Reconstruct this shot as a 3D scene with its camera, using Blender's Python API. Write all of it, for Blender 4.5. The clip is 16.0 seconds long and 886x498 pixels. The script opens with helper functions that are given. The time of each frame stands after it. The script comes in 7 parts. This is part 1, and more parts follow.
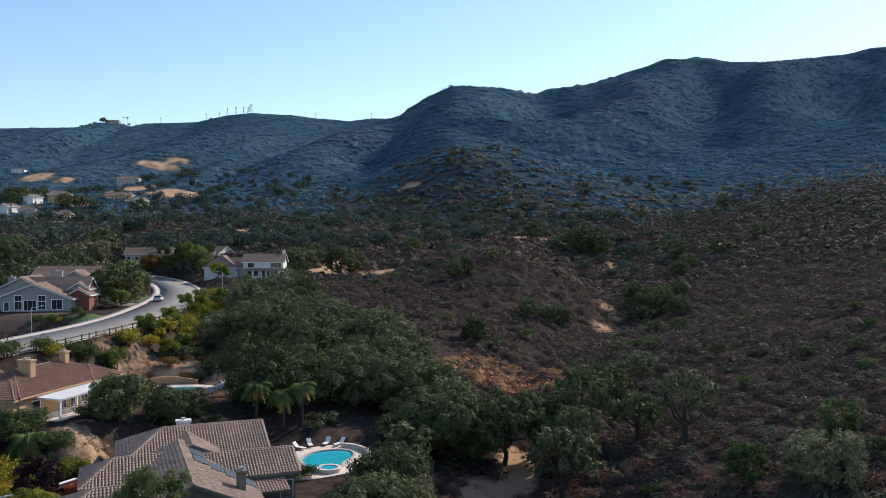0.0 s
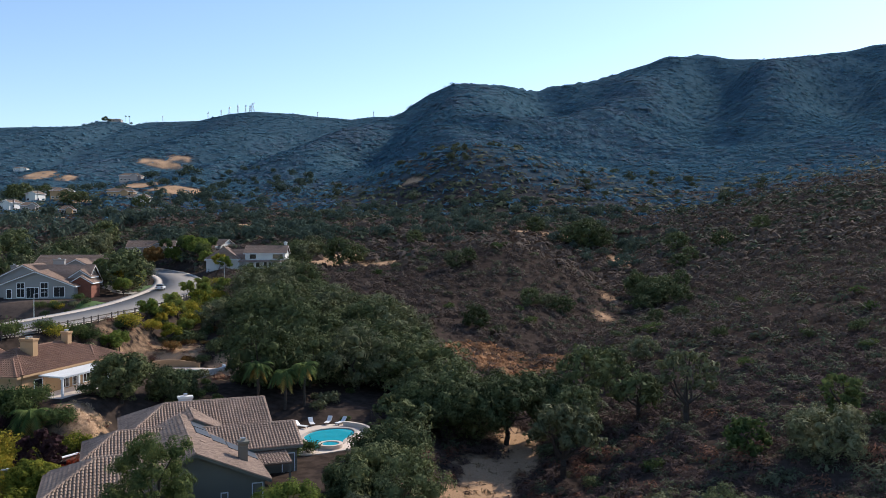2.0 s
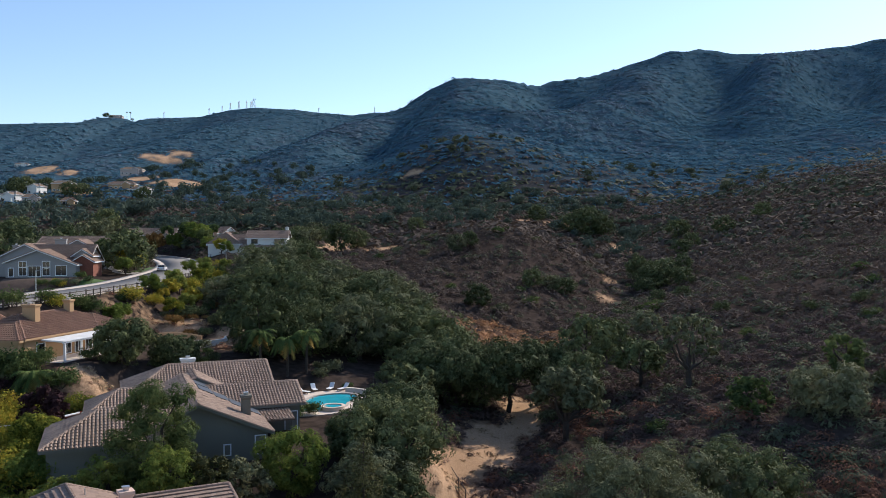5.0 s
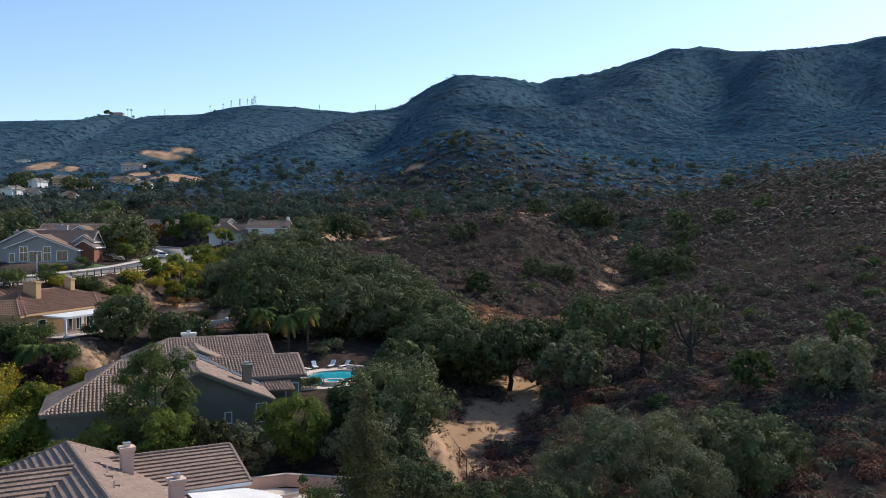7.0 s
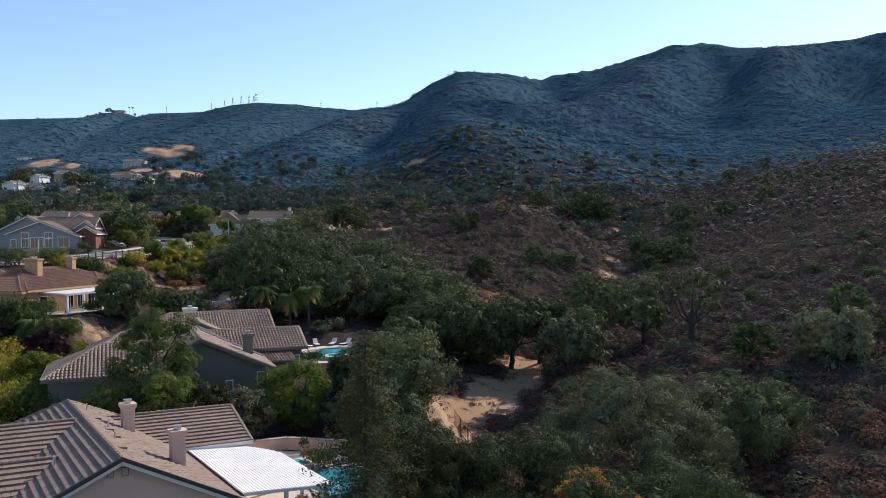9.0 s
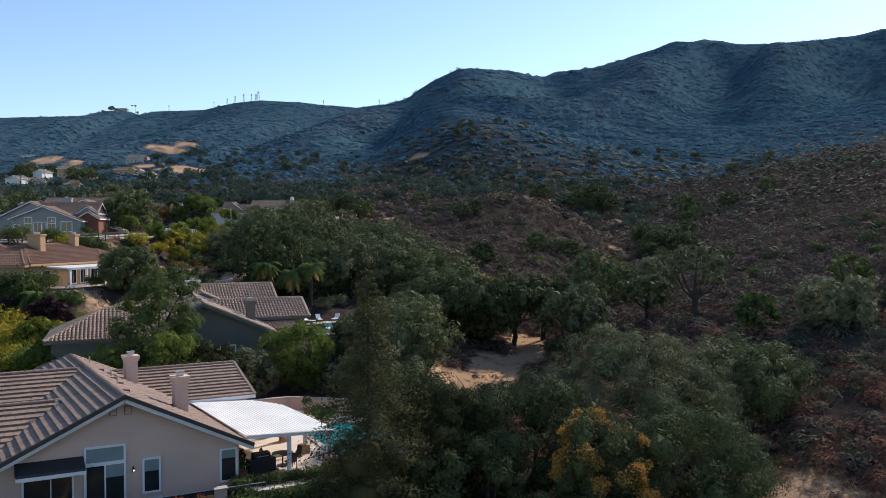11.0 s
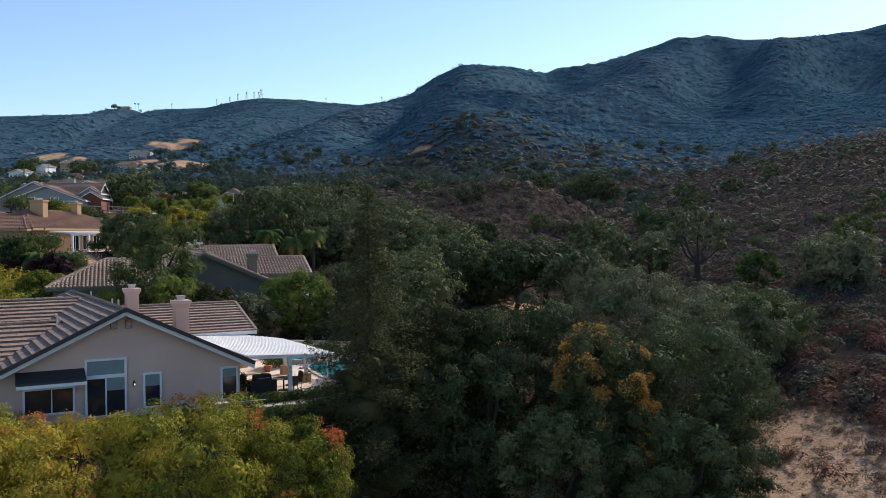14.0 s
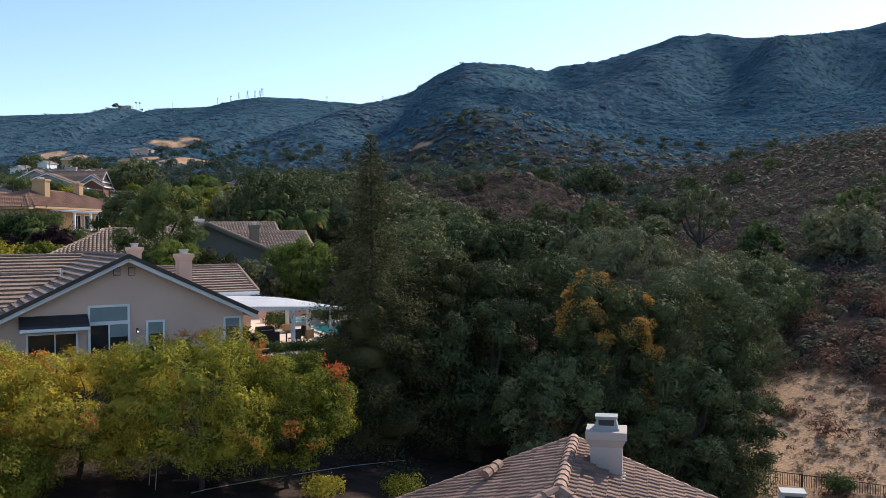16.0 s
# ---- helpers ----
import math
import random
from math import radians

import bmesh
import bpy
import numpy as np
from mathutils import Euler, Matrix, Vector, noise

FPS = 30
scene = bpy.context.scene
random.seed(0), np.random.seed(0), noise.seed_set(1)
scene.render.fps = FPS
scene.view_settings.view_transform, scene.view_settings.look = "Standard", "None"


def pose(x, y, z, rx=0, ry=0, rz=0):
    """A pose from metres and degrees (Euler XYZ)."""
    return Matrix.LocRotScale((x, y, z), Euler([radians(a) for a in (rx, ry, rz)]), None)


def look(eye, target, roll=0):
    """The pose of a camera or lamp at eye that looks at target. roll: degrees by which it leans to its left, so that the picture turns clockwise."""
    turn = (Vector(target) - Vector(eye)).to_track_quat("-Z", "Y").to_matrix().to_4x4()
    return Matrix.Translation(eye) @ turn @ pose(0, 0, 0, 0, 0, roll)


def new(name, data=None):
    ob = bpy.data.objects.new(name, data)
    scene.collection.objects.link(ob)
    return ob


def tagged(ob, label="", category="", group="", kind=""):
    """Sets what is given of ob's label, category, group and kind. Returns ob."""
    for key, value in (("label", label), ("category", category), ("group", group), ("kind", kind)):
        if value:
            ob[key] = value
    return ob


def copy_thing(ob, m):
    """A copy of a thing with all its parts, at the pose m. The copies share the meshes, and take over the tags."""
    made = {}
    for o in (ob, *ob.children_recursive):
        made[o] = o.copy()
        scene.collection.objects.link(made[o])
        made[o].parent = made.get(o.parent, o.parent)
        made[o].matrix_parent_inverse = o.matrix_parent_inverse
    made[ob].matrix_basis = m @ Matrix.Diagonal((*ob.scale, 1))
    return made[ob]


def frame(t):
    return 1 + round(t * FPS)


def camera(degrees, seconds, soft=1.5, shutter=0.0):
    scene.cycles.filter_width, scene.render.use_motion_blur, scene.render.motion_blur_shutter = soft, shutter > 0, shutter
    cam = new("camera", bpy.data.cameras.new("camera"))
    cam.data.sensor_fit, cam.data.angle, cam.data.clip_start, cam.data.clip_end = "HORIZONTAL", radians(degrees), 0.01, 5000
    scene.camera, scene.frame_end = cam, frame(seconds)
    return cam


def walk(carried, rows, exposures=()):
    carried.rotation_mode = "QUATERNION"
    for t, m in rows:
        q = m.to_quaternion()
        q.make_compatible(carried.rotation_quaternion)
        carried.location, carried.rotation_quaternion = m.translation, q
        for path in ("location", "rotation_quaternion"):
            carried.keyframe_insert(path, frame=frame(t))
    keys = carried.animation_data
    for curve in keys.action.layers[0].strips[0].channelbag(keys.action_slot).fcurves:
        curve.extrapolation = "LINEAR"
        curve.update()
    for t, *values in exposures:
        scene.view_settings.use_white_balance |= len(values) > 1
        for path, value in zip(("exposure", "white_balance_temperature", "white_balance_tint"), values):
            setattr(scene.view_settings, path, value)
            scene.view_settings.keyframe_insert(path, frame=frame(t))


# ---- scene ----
cam = camera(56.1, 16.0, 0.6)
METRES, EYE, TILT, LEAN, TURN = 23.0, 29.3, -0.5, 0.0, 0.0
DRIFT = 0.78  # slow nod of the camera over the whole descent, degrees
ROWS = [
    (0.0, 0.0, 0.0, 0.0, 0.0, 0.0, -0.0),
    (0.5, 0.0004, -0.003, -0.0277, 0.04, 0.02, 0.03),
    (1.0, 0.0022, -0.0047, -0.0579, 0.08, 0.05, 0.05),
    (1.5, 0.0033, -0.0056, -0.0881, 0.11, 0.07, 0.08),
    (2.0, 0.0047, -0.006, -0.1187, 0.14, 0.07, 0.09),
    (2.5, 0.0058, -0.0039, -0.1495, 0.16, 0.08, 0.1),
    (3.0, 0.0059, -0.0017, -0.1805, 0.18, 0.06, 0.13),
    (3.5, 0.0029, -0.0008, -0.2105, 0.19, 0.04, 0.15),
    (4.0, -0.0, -0.0021, -0.2408, 0.21, 0.05, 0.18),
    (6.5, -0.0022, -0.0006, -0.3952, 0.26, 0.07, 0.15),
    (7.0, -0.0029, 0.0009, -0.4253, 0.28, 0.08, 0.15),
    (7.5, -0.0035, 0.0009, -0.4563, 0.29, 0.11, 0.17),
    (8.0, -0.0027, 0.0023, -0.4879, 0.32, 0.14, 0.18),
    (8.5, -0.0014, 0.0035, -0.5177, 0.35, 0.11, 0.21),
    (9.0, -0.0008, 0.0031, -0.5479, 0.39, 0.09, 0.24),
    (11.5, -0.002, 0.0067, -0.7193, 0.61, 0.15, 0.35),
    (12.0, -0.0023, 0.0051, -0.752, 0.65, 0.17, 0.39),
    (12.5, -0.0018, 0.0046, -0.7836, 0.7, 0.21, 0.42),
    (13.0, -0.0, 0.0039, -0.8167, 0.73, 0.21, 0.43),
    (13.5, 0.002, 0.0048, -0.8493, 0.76, 0.23, 0.47),
    (14.0, 0.0034, 0.007, -0.8787, 0.78, 0.24, 0.48),
    (14.5, 0.0021, 0.0076, -0.9078, 0.79, 0.26, 0.53),
    (15.0, -0.0002, 0.0095, -0.9382, 0.82, 0.29, 0.56),
    (15.5, -0.0025, 0.0077, -0.9691, 0.83, 0.31, 0.56),
    (16.0, -0.0018, 0.0058, -0.9982, 0.85, 0.34, 0.54),
]
walk(cam, [(t, pose(0, 0, EYE, TILT, LEAN, TURN) @ pose(METRES * x, METRES * y, METRES * z, 90 + pitch + DRIFT * z, roll, yaw)) for t, x, y, z, yaw, pitch, roll in ROWS],
     exposures=[(0.0, 0.25, 6250, 12), (13.4, 0.23, 6250, 12), (14.0, 0.24, 6250, 12), (15.0, 0.41, 6350, 12), (16.0, 0.48, 6400, 12)])

# ---- light: clear sky, sun ahead to the right and fairly low, so most slopes show their shaded side ----
SUN_EL, SUN_AZ = 33.0, 40.0  # degrees above the horizon; degrees to the right of the view
world = bpy.data.worlds.new("world")
scene.world = world
world.use_nodes = True
_n = world.node_tree.nodes
_l = world.node_tree.links
sky = _n.new("ShaderNodeTexSky")
sky.sky_type = "NISHITA"
sky.sun_disc = False
sky.sun_elevation = radians(SUN_EL)
sky.sun_rotation = radians(SUN_AZ)
sky.altitude = 200
sky.air_density = 1.0
sky.dust_density = 0.25
sky.ozone_density = 2.2
_n["Background"].inputs["Strength"].default_value = 0.15
_l.new(sky.outputs[0], _n["Background"].inputs["Color"])
sun_data = bpy.data.lights.new("sun", "SUN")
sun_data.energy = 5.0
sun_data.angle = radians(0.53)
sun_data.color = (1.0, 0.905, 0.77)
sun = new("sun", sun_data)
_d = Vector((math.sin(radians(SUN_AZ)) * math.cos(radians(SUN_EL)), math.cos(radians(SUN_AZ)) * math.cos(radians(SUN_EL)), math.sin(radians(SUN_EL))))
sun.matrix_world = look(_d * 300, (0, 0, 0))


# ---- materials ----
def material(name, color, rough=0.8, var=0.12, scale=6.0, fine=60.0, bump=0.15, metal=0.0, island=0.0, objrand=0.0, spec=0.3, coat=0.0):
    """A surface with grain and blotches at two scales; island and objrand vary whole pieces."""
    m = bpy.data.materials.new(name)
    m.use_nodes = True
    n, l = m.node_tree.nodes, m.node_tree.links
    b = n["Principled BSDF"]
    b.inputs["Roughness"].default_value = rough
    b.inputs["Metallic"].default_value = metal
    b.inputs["Specular IOR Level"].default_value = spec
    tc = n.new("ShaderNodeTexCoord")
    big = n.new("ShaderNodeTexNoise")
    big.inputs["Scale"].default_value = 1.0 / scale
    big.inputs["Detail"].default_value = 5
    small = n.new("ShaderNodeTexNoise")
    small.inputs["Scale"].default_value = fine
    small.inputs["Detail"].default_value = 3
    l.new(tc.outputs["Object"], big.inputs["Vector"])
    l.new(tc.outputs["Object"], small.inputs["Vector"])
    mix = n.new("ShaderNodeMath")
    mix.operation = "MULTIPLY_ADD"
    mix.inputs[1].default_value = 0.6
    l.new(small.outputs["Fac"], mix.inputs[0])
    l.new(big.outputs["Fac"], mix.inputs[2])
    last = mix.outputs[0]
    for amount, node, out in ((island, "ShaderNodeNewGeometry", "Random Per Island"), (objrand, "ShaderNodeObjectInfo", "Random")):
        if amount:
            r = n.new(node)
            a = n.new("ShaderNodeMath")
            a.operation = "MULTIPLY_ADD"
            a.inputs[1].default_value = amount
            l.new(r.outputs[out], a.inputs[0])
            l.new(last, a.inputs[2])
            last = a.outputs[0]
    mean = 0.8 + 0.5 * island + 0.5 * objrand
    rng_ = n.new("ShaderNodeMapRange")
    rng_.inputs["From Min"].default_value = mean - 0.5
    rng_.inputs["From Max"].default_value = mean + 0.5
    rng_.inputs["To Min"].default_value = 1 - 2 * var
    rng_.inputs["To Max"].default_value = 1 + 2 * var
    l.new(last, rng_.inputs["Value"])
    mul = n.new("ShaderNodeVectorMath")
    mul.operation = "SCALE"
    mul.inputs[0].default_value = color[:3]
    l.new(rng_.outputs[0], mul.inputs["Scale"])
    l.new(mul.outputs[0], b.inputs["Base Color"])
    if bump:
        bp = n.new("ShaderNodeBump")
        bp.inputs["Strength"].default_value = bump
        bp.inputs["Distance"].default_value = 0.02
        l.new(small.outputs["Fac"], bp.inputs["Height"])
        l.new(bp.outputs[0], b.inputs["Normal"])
    if coat:
        b.inputs["Coat Weight"].default_value = coat
    return m


def foliage(name, colors, rough=0.85, trans=0.16, spec=0.05, vary=0.5, sheen=0.0):
    """Leaves: a ramp of colours picked leaf by leaf, shifted from plant to plant, with some light coming through."""
    m = bpy.data.materials.new(name)
    m.use_nodes = True
    n, l = m.node_tree.nodes, m.node_tree.links
    b = n["Principled BSDF"]
    b.inputs["Roughness"].default_value = rough
    b.inputs["Specular IOR Level"].default_value = spec
    b.inputs["Sheen Weight"].default_value = sheen
    b.inputs["Sheen Roughness"].default_value = 0.6
    b.inputs["Sheen Tint"].default_value = (0.75, 0.88, 1.0, 1)
    geo = n.new("ShaderNodeNewGeometry")
    info = n.new("ShaderNodeObjectInfo")
    tc = n.new("ShaderNodeTexCoord")
    nz = n.new("ShaderNodeTexNoise")
    nz.inputs["Scale"].default_value = 0.8
    l.new(tc.outputs["Object"], nz.inputs["Vector"])
    add = n.new("ShaderNodeMath")
    add.operation = "MULTIPLY_ADD"
    add.inputs[1].default_value = vary
    l.new(geo.outputs["Random Per Island"], add.inputs[0])
    off = n.new("ShaderNodeMath")
    off.operation = "MULTIPLY_ADD"
    off.inputs[1].default_value = 0.9
    l.new(nz.outputs["Fac"], off.inputs[0])
    ob = n.new("ShaderNodeMath")
    ob.operation = "MULTIPLY_ADD"
    ob.inputs[1].default_value = 0.5
    ob.inputs[2].default_value = -0.45
    l.new(info.outputs["Random"], ob.inputs[0])
    l.new(ob.outputs[0], off.inputs[2])
    l.new(off.outputs[0], add.inputs[2])
    ramp = n.new("ShaderNodeValToRGB")
    e = ramp.color_ramp.elements
    for i, c in enumerate(colors):
        p = i / (len(colors) - 1)
        el = e[0] if i == 0 else (e[len(e) - 1] if i == len(colors) - 1 else e.new(p))
        el.position, el.color = p, (*c, 1)
    l.new(add.outputs[0], ramp.inputs["Fac"])
    l.new(ramp.outputs[0], b.inputs["Base Color"])
    if trans:
        t = n.new("ShaderNodeBsdfTranslucent")
        l.new(ramp.outputs[0], t.inputs["Color"])
        mx = n.new("ShaderNodeMixShader")
        mx.inputs[0].default_value = trans
        l.new(b.outputs[0], mx.inputs[1])
        l.new(t.outputs[0], mx.inputs[2])
        l.new(mx.outputs[0], n["Material Output"].inputs["Surface"])
    return m


M = {}
M["oak"] = foliage("oak_leaves", [(0.033, 0.044, 0.019), (0.062, 0.078, 0.034), (0.102, 0.12, 0.052), (0.165, 0.174, 0.077)], 0.75, 0.12, 0.05, 0.55)
M["oak_grey"] = foliage("grey_oak_leaves", [(0.05, 0.058, 0.031), (0.095, 0.104, 0.054), (0.148, 0.154, 0.082), (0.21, 0.205, 0.112)], 0.75, 0.14, 0.05, 0.55)
# Paler, bluer copy of the oak leaves: distance haze put into the colour.
M["oak_far"] = foliage("haze_tinted_oak_leaves", [(0.05, 0.072, 0.056), (0.072, 0.096, 0.074), (0.1, 0.122, 0.094)], 0.9, 0.2, 0.03, 0.25)
M["green"] = foliage("green_leaves", [(0.027, 0.047, 0.018), (0.058, 0.088, 0.032), (0.096, 0.124, 0.044), (0.138, 0.156, 0.055)], trans=0.3)
M["lime"] = foliage("lime_leaves", [(0.085, 0.122, 0.028), (0.14, 0.18, 0.04), (0.205, 0.228, 0.054), (0.27, 0.265, 0.08)], trans=0.4)
M["yellow"] = foliage("yellowing_leaves", [(0.045, 0.066, 0.014), (0.12, 0.142, 0.022), (0.24, 0.232, 0.034), (0.36, 0.305, 0.042), (0.44, 0.3, 0.045)], trans=0.25, vary=0.6)
M["orange"] = foliage("orange_leaves", [(0.26, 0.11, 0.028), (0.4, 0.17, 0.034), (0.48, 0.23, 0.045), (0.34, 0.24, 0.05)], trans=0.35)
M["red"] = foliage("red_leaves", [(0.377, 0.058, 0.029), (0.58, 0.116, 0.0508), (0.58, 0.217, 0.058)], trans=0.4)
M["purple"] = foliage("purple_leaves", [(0.03, 0.015, 0.018), (0.05, 0.026, 0.028), (0.07, 0.04, 0.04)])
M["conifer"] = foliage("needles", [(0.03, 0.036, 0.016), (0.05, 0.056, 0.023), (0.08, 0.08, 0.033), (0.12, 0.108, 0.044)], trans=0.15)
M["palm"] = foliage("palm_fronds", [(0.05, 0.085, 0.03), (0.1, 0.145, 0.045), (0.17, 0.2, 0.07)], trans=0.4)
M["palm_dry"] = foliage("dry_palm_fronds", [(0.30, 0.20, 0.06), (0.42, 0.28, 0.08)])
M["scrub"] = foliage("chaparral_leaves", [(0.086, 0.06, 0.053), (0.108, 0.075, 0.066), (0.1, 0.08, 0.063), (0.138, 0.095, 0.081), (0.168, 0.112, 0.09)], 0.9, 0.15, 0.04, 0.2)
M["scrub_green"] = foliage("green_chaparral_leaves", [(0.048, 0.06, 0.036), (0.07, 0.084, 0.05), (0.095, 0.105, 0.062), (0.125, 0.128, 0.075)], 0.85, 0.15, 0.08, 0.25)
# Distance haze is put into the next two base colours as a blue tint.
M["scrub_hazed"] = foliage("haze_tinted_scrub", [(0.07, 0.146, 0.194), (0.082, 0.165, 0.217), (0.094, 0.181, 0.236)], 1.0, 0.2, 0.0, 0.12)
M["scrub_dry_hazed"] = foliage("haze_tinted_dry_chaparral", [(0.096, 0.14, 0.184), (0.108, 0.154, 0.2), (0.12, 0.167, 0.215)], 1.0, 0.2, 0.0, 0.12)
M["scrub_red"] = foliage("rust_brown_chaparral_leaves", [(0.115, 0.06, 0.046), (0.16, 0.08, 0.058), (0.2, 0.1, 0.062), (0.15, 0.098, 0.08)], 0.9, 0.15, 0.03, 0.25)
M["rust"] = foliage("rust_brown_leaves", [(0.10, 0.06, 0.025), (0.16, 0.09, 0.032), (0.20, 0.12, 0.045), (0.17, 0.13, 0.05)], trans=0.3)
M["rust_grass"] = foliage("rust_coloured_dry_grass", [(0.3, 0.16, 0.085), (0.42, 0.235, 0.125), (0.52, 0.31, 0.17)], 0.95, 0.15, 0.02, 0.5)
M["roof_pale"] = material("pale_weathered_roofing", (0.46, 0.46, 0.42), 0.85, 0.1, 3.0, 20, 0.2)
M["straw"] = foliage("dry_straw", [(0.22, 0.15, 0.09), (0.32, 0.22, 0.13), (0.40, 0.29, 0.17), (0.20, 0.17, 0.08)], 0.95, 0.15, 0.02, 0.5)
M["bark"] = material("bark", (0.05, 0.04, 0.033), 0.95, 0.2, 0.6, 25, 0.6)
M["stucco_pink"] = material("pinkish_stucco", (0.62, 0.44, 0.355), 0.95, 0.08, 2.5, 60, 0.2)
M["stucco_grey"] = material("grey_stucco", (0.155, 0.15, 0.125), 0.95, 0.06, 2.5, 60, 0.2)
M["stucco_tan"] = material("tan_stucco", (0.42, 0.27, 0.15), 0.95, 0.06, 2.5, 60, 0.2)
M["stucco_blue"] = material("blue_grey_siding", (0.275, 0.268, 0.262), 0.85, 0.05, 2.5, 40, 0.15)
M["stucco_white"] = material("white_wall_paint", (0.66, 0.65, 0.62), 0.85, 0.05, 2.5, 40, 0.12)
M["stucco_pale"] = material("pale_grey_stucco", (0.41, 0.35, 0.325), 0.9, 0.06, 1.0, 40, 0.2)
M["trim"] = material("white_trim_paint", (0.72, 0.73, 0.74), 0.55, 0.04, 2.0, 50, 0.06)
M["tile_brown"] = material("flat_brown_roof_tile", (0.255, 0.178, 0.138), 0.85, 0.11, 3.0, 30, 0.35, island=0.5)
M["tile_s"] = material("weathered_barrel_tile", (0.32, 0.226, 0.17), 0.85, 0.22, 2.5, 30, 0.35, island=0.5)
M["tile_red"] = material("reddish_roof_tile", (0.24, 0.135, 0.092), 0.85, 0.16, 3.0, 30, 0.35, island=0.5)
M["tile_near"] = material("clay_barrel_tile", (0.25, 0.15, 0.108), 0.8, 0.24, 1.5, 35, 0.4, objrand=0.6, island=0.3)
M["glass"] = material("dark_window_glass", (0.02, 0.025, 0.03), 0.06, 0.05, 3, 5, 0, spec=0.6)
M["blind"] = material("pale_window_blind", (0.20, 0.25, 0.25), 0.6, 0.08, 1.0, 20, 0.05)
M["metal"] = material("galvanised_metal", (0.55, 0.56, 0.57), 0.4, 0.06, 1.0, 20, 0.05, metal=0.9)
M["dark"] = material("dark_frame_metal", (0.03, 0.03, 0.032), 0.5, 0.1, 1.0, 20, 0.05)
M["patio_white"] = material("white_patio_panel", (0.84, 0.8, 0.74), 0.8, 0.1, 1.5, 20, 0.04)
M["concrete"] = material("pale_concrete", (0.42, 0.365, 0.315), 0.9, 0.1, 3.0, 30, 0.2)
M["deck"] = material("pinkish_pool_deck", (0.60, 0.50, 0.42), 0.9, 0.09, 2.5, 30, 0.15)
M["asphalt"] = material("sunlit_asphalt", (0.2, 0.183, 0.168), 0.9, 0.12, 9.0, 25, 0.2)
M["wood"] = material("weathered_timber", (0.16, 0.11, 0.08), 0.9, 0.15, 1.0, 25, 0.3)
M["rail"] = material("dark_painted_rail", (0.06, 0.05, 0.045), 0.7, 0.1, 1.0, 25, 0.1)
M["lawn"] = material("mown_lawn", (0.07, 0.12, 0.03), 0.95, 0.2, 2.0, 40, 0.5)
M["pipe"] = material("dusty_grey_plastic", (0.32, 0.32, 0.31), 0.6, 0.12, 0.8, 30, 0.05)


# ---- mesh helpers ----
def np_mesh(name, verts, faces, mat, smooth=False):
    """A mesh from arrays of corners and of faces that all have the same number of corners."""
    verts, faces = np.asarray(verts, dtype=np.float32), np.asarray(faces, dtype=np.int32)
    me = bpy.data.meshes.new(name)
    n, k = faces.shape
    me.vertices.add(len(verts))
    me.vertices.foreach_set("co", verts.ravel())
    me.loops.add(n * k)
    me.loops.foreach_set("vertex_index", faces.ravel())
    me.polygons.add(n)
    me.polygons.foreach_set("loop_start", np.arange(0, n * k, k, dtype=np.int32))
    me.polygons.foreach_set("loop_total", np.full(n, k, dtype=np.int32))
    if smooth:
        me.polygons.foreach_set("use_smooth", np.ones(n, dtype=bool))
    me.update(calc_edges=True)
    me.materials.append(mat)
    return me


def sstep(a, b, v):
    u = np.clip((v - a) / (b - a), 0, 1)
    return u * u * (3 - 2 * u)


def wave(x, y, seed=0.0):
    """Cheap smooth noise for arrays, about -1 to 1, with features about one metre wide per unit."""
    r = np.random.RandomState(int(seed * 7) + 3)
    z = np.zeros_like(np.asarray(x, dtype=float))
    for k in range(9):
        a, p, f = r.uniform(0, 2 * np.pi), r.uniform(0, 2 * np.pi), r.uniform(0.6, 1.9)
        z = z + np.sin((np.cos(a) * x + np.sin(a) * y) * f + p)
    return z / 4.0


# ---- the lie of the land ----
GULLY_Y = (-80, 20, 45, 60, 88, 101, 121, 169, 200, 226, 293, 365, 450, 600, 900, 1400)
GULLY_X = (40, 24, 15, 9, 3, 6, 11, 15, 33, 46, 56, 77, 95, 130, 170, 220)
GULLY_Z = (-11, -10.2, -9.3, -7.0, -3.4, -2.7, -1.2, 2.2, 4.2, 5.6, 10.8, 19.5, 30, 46, 70, 90)
# crest of the main mountain, from its left-hand foot to its far end
CREST_X = (-420, -300, -227, -198, -158, -109, -67, -27, 13, 54, 112, 141, 231, 295, 380, 463, 544, 605, 666, 765, 1000, 1500)
CREST_Y = (760, 800, 905, 960, 1040, 1120, 1180, 1200, 1209, 1224, 1275, 1297, 1346, 1397, 1416, 1434, 1440, 1445, 1450, 1450, 1450, 1450)
CREST_Z = (66, 84, 118, 117, 139, 173, 205, 236, 255, 259.5, 264.5, 264.5, 286.5, 309.5, 341, 350, 337.5, 340.5, 357.5, 368.5, 392, 400)
# spurs and ravines on the mountain's face: from the crest down, height or depth, half width
SPURS = (
    (354, 1335, 70, 780, 34, 62), (650, 1435, 270, 900, 36, 66), (960, 1450, 520, 920, 38, 75), (10, 1205, 30, 690, 18, 85), (-75, 1165, -160, 740, 22, 55),
    (190, 1300, 50, 820, -34, 52), (520, 1435, 225, 830, -36, 56), (735, 1445, 350, 850, -36, 56), (-35, 1190, -70, 720, -22, 45), (270, 1370, 175, 900, -16, 36), (450, 1430, 360, 1000, -14, 34),
)
# crest of the ridge far behind it
FAR_X = (-2200, -1300, -905, -770, -730, -695, -680, -635, -612, -582, -484, -428, -378, -294, -250, -183, -138, -94, 100)
FAR_Z = (230, 240, 254, 256, 256, 258, 266, 264.5, 256, 264, 267, 280, 285, 280, 274, 268, 274, 273, 260)
